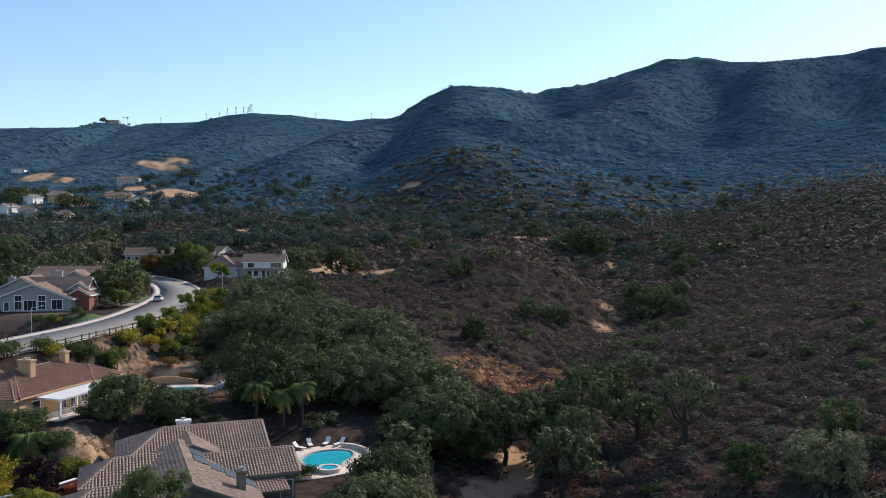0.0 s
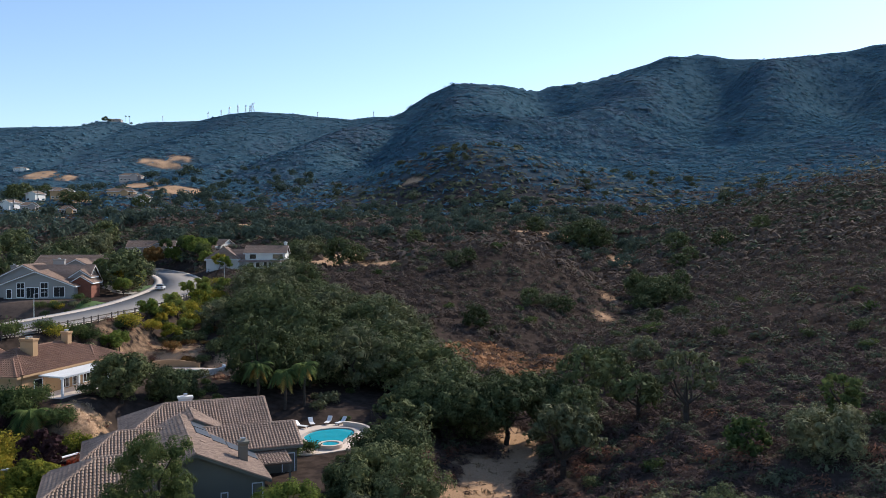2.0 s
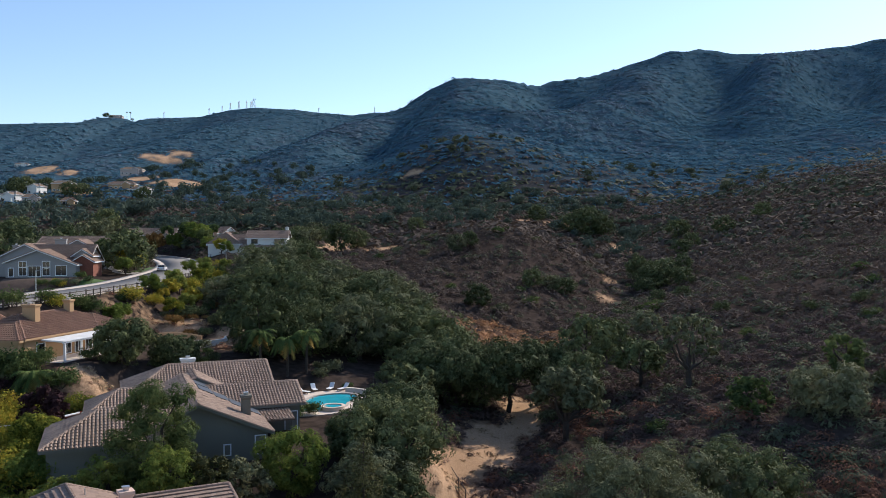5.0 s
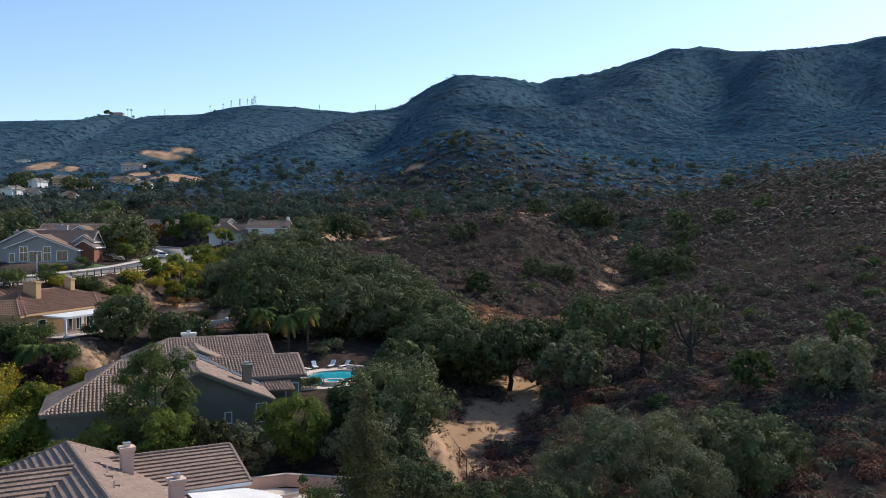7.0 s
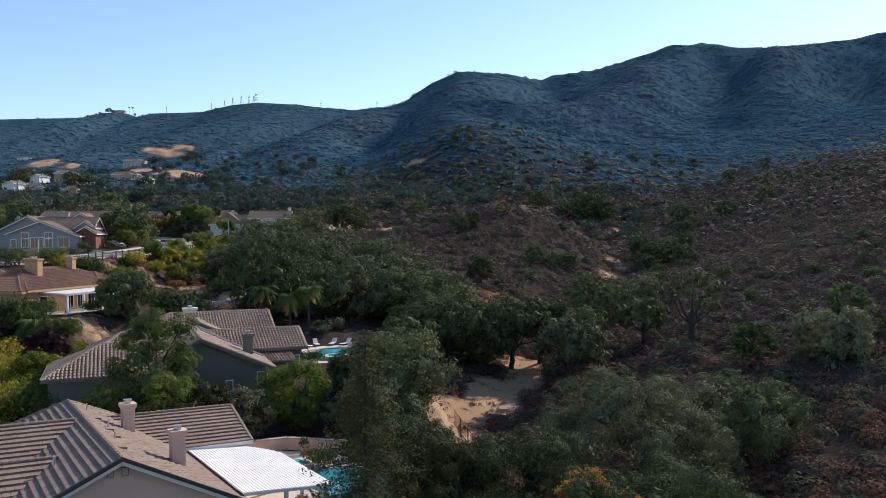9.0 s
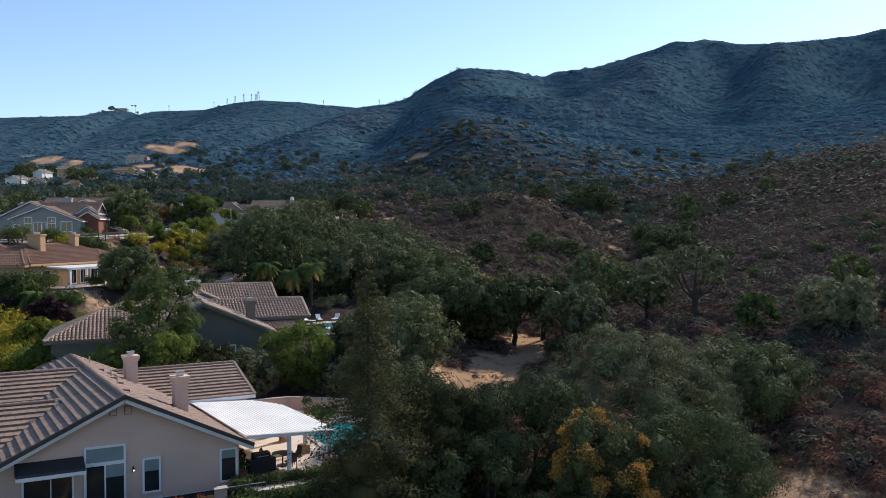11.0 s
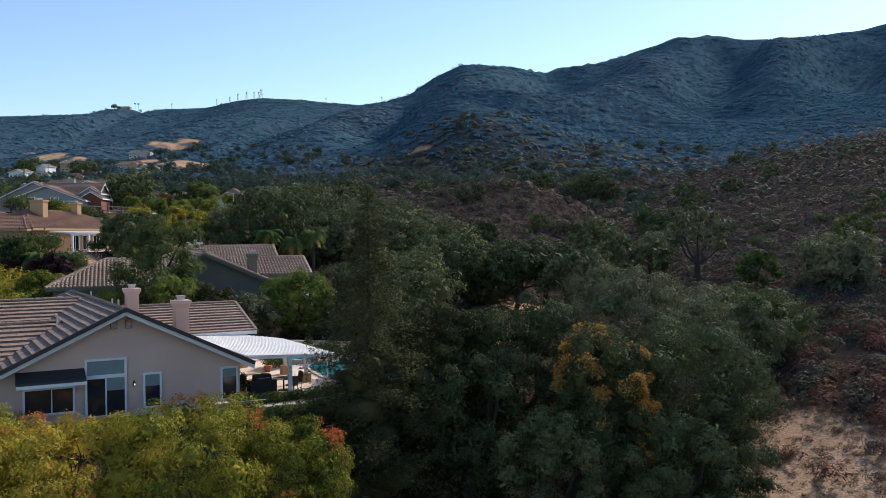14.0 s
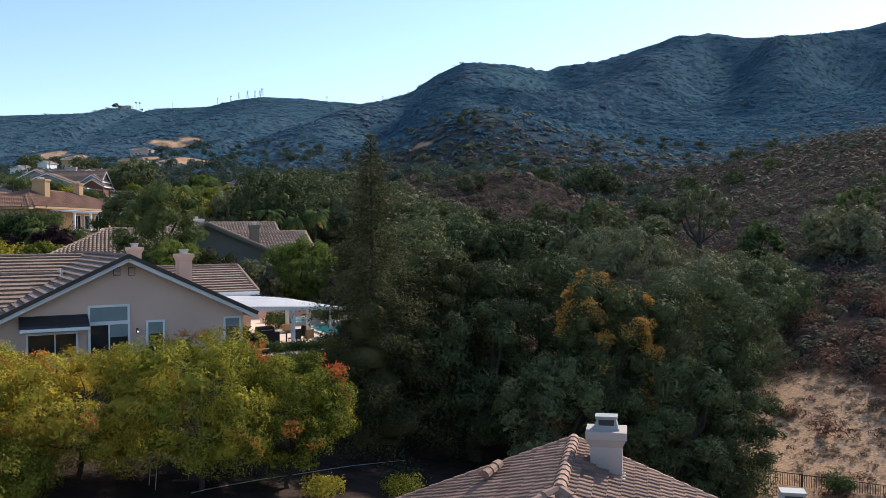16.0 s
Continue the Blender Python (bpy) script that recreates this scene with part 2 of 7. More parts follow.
# ground levelled for the houses: middle, half sizes, turn in degrees, height, run-out
PADS = (
    (-20.4, 52.8, 18.0, 11.6, 29, -0.12, 5.0),
    (-26.0, 90.0, 19.0, 14.0, 15, 2.4, 7.0),
    (-14.0, 101.0, 8.0, 8.0, 0, 2.3, 6.0),
    (-53.5, 109.0, 9.0, 11.0, 0, 7.35, 7.0),
    (-45.0, 132.0, 7.0, 5.0, 0, 5.6, 5.0),
    (-90.0, 184.0, 16.0, 13.0, 6, 14.5, 9.0),
    (-64.0, 270.0, 16.0, 9.0, 0, 17.7, 12.0),
    (3.0, 14.0, 14.0, 11.0, 0, -4.8, 9.0),
    (-92.0, 203.0, 10.0, 8.0, 4, 16.4, 8.0),
)
ROAD = ((-110, 62, 11.6), (-84, 92, 12.4), (-70, 116, 12.9), (-64.5, 140, 13.4), (-62.5, 163, 13.8), (-64, 188, 14.5), (-69, 216, 15.1), (-79, 246, 15.7), (-94, 277, 16.3), (-115, 305, 17), (-150, 325, 18))


def road_line(n=120):
    """The road's middle line as a smooth curve."""
    p = np.array(ROAD, dtype=float)
    s = np.linspace(0, len(p) - 1, n)
    out = np.zeros((n, 3))
    for i, u in enumerate(s):
        k = min(int(u), len(p) - 2)
        f = u - k
        a, b, c, d = p[max(k - 1, 0)], p[k], p[k + 1], p[min(k + 2, len(p) - 1)]
        out[i] = 0.5 * (2 * b + (c - a) * f + (2 * a - 5 * b + 4 * c - d) * f * f + (3 * b - a - 3 * c + d) * f ** 3)
    return out


ROAD_LINE = road_line()


def road_near(x, y):
    """Distance to the road's middle line and its height there."""
    best = np.full(x.shape, 1e9)
    h = np.zeros(x.shape)
    for px, py, pz in ROAD_LINE[::2]:
        d = np.hypot(x - px, y - py)
        h = np.where(d < best, pz, h)
        best = np.minimum(best, d)
    return best, h


def pad_weight(x, y, pad):
    cx, cy, hx, hy, turn, z, run = pad
    c, s = math.cos(radians(turn)), math.sin(radians(turn))
    u, v = (x - cx) * c + (y - cy) * s, -(x - cx) * s + (y - cy) * c
    d = np.hypot(np.maximum(np.abs(u) - hx, 0), np.maximum(np.abs(v) - hy, 0))
    return 1 - sstep(0, run, d)


def spurs(x, y):
    """Rise of the spurs and fall of the ravines on the mountain's face."""
    z = np.zeros(np.shape(x))
    bend = 16 * wave(x / 90, y / 90, 17)
    for x0, y0, x1, y1, rise, half in SPURS:
        dx, dy = x1 - x0, y1 - y0
        n = math.hypot(dx, dy)
        t = np.clip(((x - x0) * dx + (y - y0) * dy) / (n * n), 0, 1)
        d = ((x - x0) * dy - (y - y0) * dx) / n + bend
        z = z + rise * np.sin(np.pi * t) ** 0.8 * np.exp(-(d / half) ** 2)
    return z


def land(x, y):
    """Height of the ground."""
    x, y = np.asarray(x, dtype=float), np.asarray(y, dtype=float)
    gx, gz = np.interp(y, GULLY_Y, GULLY_X), np.interp(y, GULLY_Y, GULLY_Z)
    d = x - gx
    right = np.where(d > 0, 0.25 * (np.sqrt(d * d + 64) - 8) * (1 - 0.28 * sstep(60, 260, d)), 0)
    left = np.where(d < 0, 9.0 * (1 - np.exp(-(np.sqrt(d * d + 9) - 3) / 26.0)), 0)
    z = gz + right + left * (1 - 0.6 * sstep(330, 600, y))
    z = z + 10.5 * np.exp(-((x - 16) / 26) ** 2 - ((y - 272) / 34) ** 2)
    z = z + 4.0 * np.exp(-((x + 25) / 40) ** 2 - ((y - 400) / 60) ** 2)
    z = z + (0.5 * wave(x / 14, y / 14, 1) + 0.16 * wave(x / 4, y / 4, 2)) * sstep(30, 80, y)
    # mountains
    cy, cz = np.interp(x, CREST_X, CREST_Y), np.interp(x, CREST_X, CREST_Z)
    fy = 430 - 60 * sstep(-100, -400, x) + 30 * sstep(100, 300, x)
    u = np.clip((y - fy) / (cy - fy), 0, 1)
    foot = 30 + 0.0 * x
    main = foot + (cz - foot) * u ** 1.18 + spurs(x, y) + (5.0 * wave(x / 38, y / 60, 4) + 2.2 * wave(x / 15, y / 18, 18)) * np.sin(np.pi * u)
    main = np.where(y > cy, cz - 0.42 * (y - cy), main)
    main = main + 26 * np.exp(-((x - 22) / 60) ** 2 - ((y - 610) / 70) ** 2) + 1.0 * wave(x / 22, y / 22, 5) * sstep(0.05, 0.3, u)
    main = np.where(y < fy, -1e3, main)
    fz = np.interp(x, FAR_X, FAR_Z)
    v = np.clip((y - 780) / (1640 - 780), 0, 1)
    far = 66 + (fz - 66) * v ** 1.35 + (20 * np.sin(x / 75 + wave(x / 200, y / 260, 6) - y / 190) + 6 * wave(x / 45, y / 60, 19)) * np.sin(np.pi * v)
    far = np.where(y > 1640, fz - 0.2 * (y - 1640), far)
    far = np.where(y < 780, -1e3, far)
    big = np.maximum(main, far)
    k = 8.0
    t = np.clip(0.5 + 0.5 * (z - big) / k, 0, 1)
    z = np.where(big < -500, z, big + (z - big) * t + k * t * (1 - t))
    z = np.maximum(z, -30)
    for pad in PADS:
        w = pad_weight(x, y, pad)
        z = z + (pad[5] - z) * w
    rd, rh = road_near(x, y)
    w = 1 - sstep(7.5, 14, rd)
    return z + (rh - 0.12 - z) * w


# bare soil and dry grass: middle, half sizes, strength
BARE = (
        (-1.5, 78, 3.2, 7, 1.0), (1.5, 90, 3.4, 8, 1.0), (5.5, 101, 3.2, 8, 1.0), (10, 113, 3.0, 9, 1.0), (7, 106, 7, 9, 0.42), (12, 164, 10, 9, 0.34), (21, 47, 6, 9, 1.0), (24, 56, 5, 6, 0.8),
    (43, 222, 3, 10, 0.5), (50, 255, 3, 20, 0.46), (74, 350, 5, 20, 0.62), (-37, 291, 9, 20, 1.0), (-22, 276, 7, 9, 0.9), (-42.9, 96, 4, 4, 0.55),
    (-53, 141, 6, 7, 0.5), (-46, 141, 5, 6, 0.6), (-35, 136, 5, 6, 0.6), (-32, 128, 4, 5, 0.6), (121, 357, 5, 7, 1.0), (-100, 425, 34, 12, 0.7), (-50, 400, 25, 12, 0.45),
    (-372, 1082, 30, 20, 0.85), (-356, 1118, 15, 16, 0.85), (-214, 672, 23, 20, 1.0), (-264, 705, 20, 26, 1.0), (-380, 890, 16, 34, 1.0), (-250, 580, 10, 14, 1.0), (-465, 956, 18, 26, 1.0), (-430, 946, 12, 16, 0.9), (-223, 472, 12, 10, 0.8), (-92, 460, 22, 16, 0.4), (46, 400, 22, 16, 0.5), (-22, 562, 8, 6, 0.8), (-50, 192, 5, 14, 0.6),
)


def bareness(x, y):
    b = np.zeros(np.shape(x))
    for cx, cy, hx, hy, s in BARE:
        d = ((x - cx) / hx) ** 2 + ((y - cy) / hy) ** 2
        b = np.maximum(b, s * np.exp(-d * d * 0.6))
    b = b * (0.85 + 0.35 * wave(x / 3.0, y / 3.0, 8))
    return np.clip(b, 0, 1)


def haze_share(x, y):
    """How far the haze-tinted colours have taken the place of the brown scrub, uphill."""
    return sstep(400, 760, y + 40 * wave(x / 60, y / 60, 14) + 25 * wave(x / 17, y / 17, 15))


def ground_material():
    m = bpy.data.materials.new("hillside_soil")
    m.use_nodes = True
    n, l = m.node_tree.nodes, m.node_tree.links
    b = n["Principled BSDF"]
    b.inputs["Roughness"].default_value = 1.0
    b.inputs["Specular IOR Level"].default_value = 0.0
    tc = n.new("ShaderNodeTexCoord")
    at = n.new("ShaderNodeAttribute")
    at.attribute_name = "bare"
    n1 = n.new("ShaderNodeTexNoise")
    n1.inputs["Scale"].default_value = 0.9
    n1.inputs["Detail"].default_value = 8
    n2 = n.new("ShaderNodeTexNoise")
    n2.inputs["Scale"].default_value = 0.06
    n2.inputs["Detail"].default_value = 5
    n3 = n.new("ShaderNodeTexNoise")
    n3.inputs["Scale"].default_value = 7.0
    n3.inputs["Detail"].default_value = 6
    for k in (n1, n2, n3):
        l.new(tc.outputs["Object"], k.inputs["Vector"])
    litter = n.new("ShaderNodeValToRGB")
    litter.color_ramp.elements[0].position, litter.color_ramp.elements[0].color = 0.35, (0.036, 0.028, 0.024, 1)
    litter.color_ramp.elements[1].position, litter.color_ramp.elements[1].color = 0.68, (0.07, 0.052, 0.043, 1)
    l.new(n1.outputs["Fac"], litter.inputs["Fac"])
    soil = n.new("ShaderNodeValToRGB")
    soil.color_ramp.elements[0].position, soil.color_ramp.elements[0].color = 0.3, (0.3, 0.18, 0.105, 1)
    soil.color_ramp.elements[1].position, soil.color_ramp.elements[1].color = 0.7, (0.56, 0.375, 0.235, 1)
    l.new(n3.outputs["Fac"], soil.inputs["Fac"])
    tone = n.new("ShaderNodeMapRange")
    tone.inputs["From Min"].default_value, tone.inputs["From Max"].default_value = 0.3, 0.7
    tone.inputs["To Min"].default_value, tone.inputs["To Max"].default_value = 0.7, 1.25
    l.new(n2.outputs["Fac"], tone.inputs["Value"])
    edge = n.new("ShaderNodeMath")
    edge.operation = "ADD"
    l.new(at.outputs["Fac"], edge.inputs[0])
    wob = n.new("ShaderNodeMapRange")
    wob.inputs["To Min"].default_value, wob.inputs["To Max"].default_value = -0.35, 0.35
    l.new(n1.outputs["Fac"], wob.inputs["Value"])
    l.new(wob.outputs[0], edge.inputs[1])
    sharp = n.new("ShaderNodeMapRange")
    sharp.inputs["From Min"].default_value, sharp.inputs["From Max"].default_value = 0.25, 0.6
    l.new(edge.outputs[0], sharp.inputs["Value"])
    mx = n.new("ShaderNodeMix")
    mx.data_type = "RGBA"
    l.new(sharp.outputs[0], mx.inputs["Factor"])
    l.new(litter.outputs[0], mx.inputs["A"])
    l.new(soil.outputs[0], mx.inputs["B"])
    # Far scrub-covered ground: a blue haze tint is mixed into the base colour.
    cov = n.new("ShaderNodeAttribute")
    cov.attribute_name = "cover"
    vor = n.new("ShaderNodeTexVoronoi")
    vor.inputs["Scale"].default_value = 0.28
    l.new(tc.outputs["Object"], vor.inputs["Vector"])
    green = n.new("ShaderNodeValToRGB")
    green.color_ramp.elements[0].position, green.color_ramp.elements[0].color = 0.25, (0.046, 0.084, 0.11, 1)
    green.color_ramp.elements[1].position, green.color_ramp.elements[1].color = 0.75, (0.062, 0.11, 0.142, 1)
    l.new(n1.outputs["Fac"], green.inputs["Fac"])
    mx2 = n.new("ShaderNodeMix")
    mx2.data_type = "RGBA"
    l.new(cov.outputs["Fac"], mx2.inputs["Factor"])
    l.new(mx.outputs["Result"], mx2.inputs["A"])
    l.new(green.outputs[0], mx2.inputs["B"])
    sc = n.new("ShaderNodeVectorMath")
    sc.operation = "SCALE"
    l.new(mx2.outputs["Result"], sc.inputs[0])
    l.new(tone.outputs[0], sc.inputs["Scale"])
    l.new(sc.outputs[0], b.inputs["Base Color"])
    bp = n.new("ShaderNodeBump")
    bp.inputs["Strength"].default_value = 0.6
    bp.inputs["Distance"].default_value = 0.07
    l.new(n3.outputs["Fac"], bp.inputs["Height"])
    bp2 = n.new("ShaderNodeBump")
    bp2.inputs["Distance"].default_value = 0.3
    bp2.invert = True
    l.new(cov.outputs["Fac"], bp2.inputs["Strength"])
    l.new(vor.outputs["Distance"], bp2.inputs["Height"])
    l.new(bp.outputs[0], bp2.inputs["Normal"])
    l.new(bp2.outputs[0], b.inputs["Normal"])
    return m


M["ground"] = ground_material()


def build_ground():
    """One sheet, fine near the houses and coarser towards the mountains."""
    ys = np.concatenate([np.linspace(-400, 8, 26), np.linspace(9, 140, 190), 140 * (1700 / 140) ** np.linspace(0.004, 1, 230), np.linspace(1720, 4200, 20)])
    u = np.linspace(-1, 1, 240)
    u = 0.55 * u + 0.45 * u ** 3
    half = 95 + 0.95 * np.abs(ys - 9)
    X = u[None, :] * half[:, None]
    Y = np.repeat(ys[:, None], len(u), 1)
    Z = land(X, Y)
    V = np.stack([X, Y, Z], -1).reshape(-1, 3)
    r, c = len(ys), len(u)
    i = (np.arange(r - 1)[:, None] * c + np.arange(c - 1)[None, :]).ravel()
    F = np.stack([i, i + 1, i + c + 1, i + c], -1)
    me = np_mesh("ground", V, F, M["ground"], True)
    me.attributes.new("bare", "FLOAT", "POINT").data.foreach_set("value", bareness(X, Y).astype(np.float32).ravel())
    # cover: share of the haze tint in the ground colour
    cover = haze_share(X, Y) * (1 - np.clip(bareness(X, Y) * 1.6, 0, 1))
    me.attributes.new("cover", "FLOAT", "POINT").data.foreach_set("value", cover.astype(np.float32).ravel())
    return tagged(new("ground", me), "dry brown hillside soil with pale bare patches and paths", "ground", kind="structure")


build_ground()


# ---- plants ----
def leaf_quads(rng, pos, out, size, droop=0.0, flat=0.5, slim=1.0):
    """Small pointed leaf sprays at the places pos, turned mostly along out."""
    n = len(pos)
    nor = out + rng.normal(0, flat, (n, 3))
    nor /= np.linalg.norm(nor, axis=1)[:, None] + 1e-9
    a = np.cross(nor, rng.normal(0, 1, (n, 3)))
    a /= np.linalg.norm(a, axis=1)[:, None] + 1e-9
    b = np.cross(nor, a)
    a[:, 2] -= droop
    s = (size * rng.uniform(0.6, 1.35, n))[:, None]
    w = s * slim * rng.uniform(0.28, 0.48, n)[:, None]
    v = np.stack([pos + a * s, pos - a * s * 0.75 + b * w, pos - a * s * 0.75 - b * w], 1)
    return v.reshape(-1, 3), np.arange(3 * n).reshape(n, 3)


def crown_points(rng, lobes, radii, counts, hollow=0.55, tuft=0):
    """Places near the surface of a heap of lobes, and the way outward at each; tuft leaves share a twig."""
    ps, os_ = [], []
    for c, r, k in zip(lobes, radii, counts):
        d = rng.normal(0, 1, (max(2, k // tuft) if tuft else k, 3))
        d[:, 2] = d[:, 2] * 0.8 + 0.25
        d /= np.linalg.norm(d, axis=1)[:, None]
        if tuft:
            reach = rng.uniform(hollow, 1.08, len(d))
            pick = rng.randint(0, len(d), k)
            off = rng.normal(0, 1, (k, 3))
            off /= np.linalg.norm(off, axis=1)[:, None]
            off *= (rng.uniform(0, 1, k) ** 0.5 * np.sqrt(tuft / 40.0))[:, None] * np.array([0.34, 0.34, 0.24])
            ps.append(np.asarray(c) + d[pick] * reach[pick][:, None] * np.asarray(r) + off)
            os_.append(d[pick] * 0.6 + off * 2.2 + np.array([0, 0, 0.35]))
            continue
        d /= np.linalg.norm(d, axis=1)[:, None]
        rr = hollow + (1 - hollow) * rng.uniform(0, 1, k) ** 0.6
        rr *= 1 + 0.22 * np.sin(d[:, 0] * 7 + c[0] * 3) * np.sin(d[:, 1] * 6 + c[1] * 2) + 0.12 * rng.normal(0, 1, k)
        ps.append(np.asarray(c) + d * rr[:, None] * np.asarray(r))
        os_.append(d)
    return np.concatenate(ps), np.concatenate(os_)


def clump_points(rng, lobes, radii, count, middle, clump):
    """Leaves on the outer side of rounded clumps that sit on the lobes of a crown, with dark gaps between them."""
    cs, ds = [], []
    for c, r in zip(lobes, radii):
        k = int(max(5, 3.6 * (r[0] / clump) ** 2))
        d = rng.normal(0, 1, (k, 3))
        d[:, 2] += 0.25
        d /= np.linalg.norm(d, axis=1)[:, None]
        away = np.asarray(c) - middle
        d = d[(d @ (away / (np.linalg.norm(away) + 1e-6))) > -0.35]
        cs.append(np.asarray(c) + d * np.asarray(r) * rng.uniform(0.72, 1.0, len(d))[:, None])
        ds.append(d)
    cs, ds = np.concatenate(cs), np.concatenate(ds)
    size = clump * rng.uniform(0.6, 1.3, len(cs))
    pick = rng.choice(len(cs), count, p=size ** 2 / np.sum(size ** 2))
    e = rng.normal(0, 1, (count, 3)) + ds[pick] * 0.9 + np.array([0, 0, 0.35])
    e /= np.linalg.norm(e, axis=1)[:, None]
    return cs[pick] + e * (size[pick] * rng.uniform(0.6, 1.08, count))[:, None] * np.array([1, 1, 0.8]), e + 0.35 * ds[pick]


ICO = [(0, 0, 1)] + [(0.894 * math.cos(k * 1.2566), 0.894 * math.sin(k * 1.2566), 0.447) for k in range(5)] + [(0.894 * math.cos((k + 0.5) * 1.2566), 0.894 * math.sin((k + 0.5) * 1.2566), -0.447) for k in range(5)] + [(0, 0, -1)]
ICO_F = [(0, 1 + k, 1 + (k + 1) % 5) for k in range(5)] + [(1 + k, 6 + k, 1 + (k + 1) % 5) for k in range(5)] + [(1 + (k + 1) % 5, 6 + k, 6 + (k + 1) % 5) for k in range(5)] + [(11, 6 + (k + 1) % 5, 6 + k) for k in range(5)]


def crown_core(rng, lobes, radii, share, low):
    """Uneven solid core added in each crown lobe, hidden behind leaves, to block sunlight."""
    vs, fs = [], []
    for i, (c, r) in enumerate(zip(lobes, radii)):
        p = np.array(ICO) * rng.uniform(0.75, 1.1, (12, 1)) * share * np.asarray(r) + np.asarray(c)
        p[:, 2] = np.maximum(p[:, 2], low)
        vs.append(p)
        fs.append(np.array(ICO_F) + 12 * i)
    return np.concatenate(vs), np.concatenate(fs)


def limb(sh, p, q, r0, r1, rng, n=4, bend=0.25):
    """A crooked tapered branch."""
    p, q = np.asarray(p, float), np.asarray(q, float)
    L = np.linalg.norm(q - p)
    last = p
    for i in range(1, n + 1):
        t = i / n
        x = p + (q - p) * t + (rng.normal(0, bend * L / n, 3) * (0 if i == n else 1))
        sh.tube(tuple(last), tuple(x), r0 + (r1 - r0) * (i - 1) / n, 6, r0 + (r1 - r0) * t)
        last = x


def broadleaf(seed, height, spread, trunk, leaves, size, mat, base=0.25, lobes=14, squash=0.75, label="", name="tree", accent=None, hollow=0.5, tuft=0, fill=0.22, clump=0.0):
    """A tree with crooked limbs and a crown of uneven leafy lobes. Its base is at the origin."""
    rng = np.random.RandomState(seed)
    t = thing(name, Matrix.Identity(4), label, "tree")
    wood = Shape()
    cz = height * (base + (1 - base) * 0.5)
    rz = height * (1 - base) * 0.5
    fork = np.array([rng.uniform(-0.3, 0.3), rng.uniform(-0.3, 0.3), height * max(base * 0.9, 0.24)])
    limb(wood, (0, 0, -0.5), fork, trunk, trunk * 0.75, rng, 3, 0.12)
    cs, rs, ks = [], [], []
    for i in range(lobes):
        a = i * 2.399 + rng.uniform(-0.4, 0.4)
        u = (i + 0.5) / lobes
        el = np.arcsin(np.clip((-0.55 + 1.5 * u) if base > 0.07 else (-0.98 + 1.93 * u), -1, 1))
        rad = rng.uniform(0.5, 0.86)
        c = np.array([np.cos(a) * np.cos(el) * spread * rad, np.sin(a) * np.cos(el) * spread * rad, cz + np.sin(el) * rz * 0.72])
        r = spread * rng.uniform(0.26, 0.46) * (14 / lobes) ** 0.33
        cs.append(c)
        rs.append((r, r, r * squash))
        ks.append(int(leaves / lobes * rng.uniform(0.7, 1.3)))
        if i % 3 == 0 and c[2] > fork[2]:
            limb(wood, fork, c * np.array([0.9, 0.9, 1]) - np.array([0, 0, r * 0.2]), trunk * 0.5, trunk * 0.08, rng, 3, 0.18)
    part("trunk", wood, M["bark"], t)
    if clump:
        p, o = clump_points(rng, cs, rs, leaves, np.array([0, 0, cz * 0.8]), clump)
    else:
        p, o = crown_points(rng, cs, rs, ks, hollow, tuft)
    p[:, 2] = np.maximum(p[:, 2], height * base * 0.45)
    # larger, looser sprays fill the inside of the crown
    q, qo = crown_points(rng, cs, [tuple(0.8 * e for e in r) for r in rs], [max(6, int(k * fill)) for k in ks], 0.1)
    q[:, 2] = np.maximum(q[:, 2], height * base * 0.45)
    sizes = np.concatenate([np.full(len(p), size), np.full(len(q), size * 2.3)])
    v, f = leaf_quads(rng, np.concatenate([p, q]), np.concatenate([o, qo]), sizes, 0, 0.3)
    if clump:
        cv, cf = crown_core(rng, cs, rs, 0.48, height * base * 0.5)
        v, f = np.concatenate([v, cv]), np.concatenate([f, cf + len(v)])
    cr = new("crown", np_mesh("crown", v, f, M[mat]))
    cr.parent = t
    if accent:
        share, amat = accent
        out = np.hypot(p[:, 0], p[:, 1]) / spread + p[:, 2] / height
        patch = wave(p[:, 0] * 1.3 + seed, p[:, 1] * 1.3 + p[:, 2] * 1.1, 9)
        top = p[np.argsort(-(out + 0.8 * patch))][: int(len(p) * share)]
        v, f = leaf_quads(rng, top + rng.normal(0, 0.06, top.shape) + np.array([0, 0, 0.05]), np.tile([0, -0.4, 0.8], (len(top), 1)), size * 1.15)
        a = new("turning_leaves", np_mesh("turning_leaves", v, f, M[amat]))
        a.parent = t
    return t


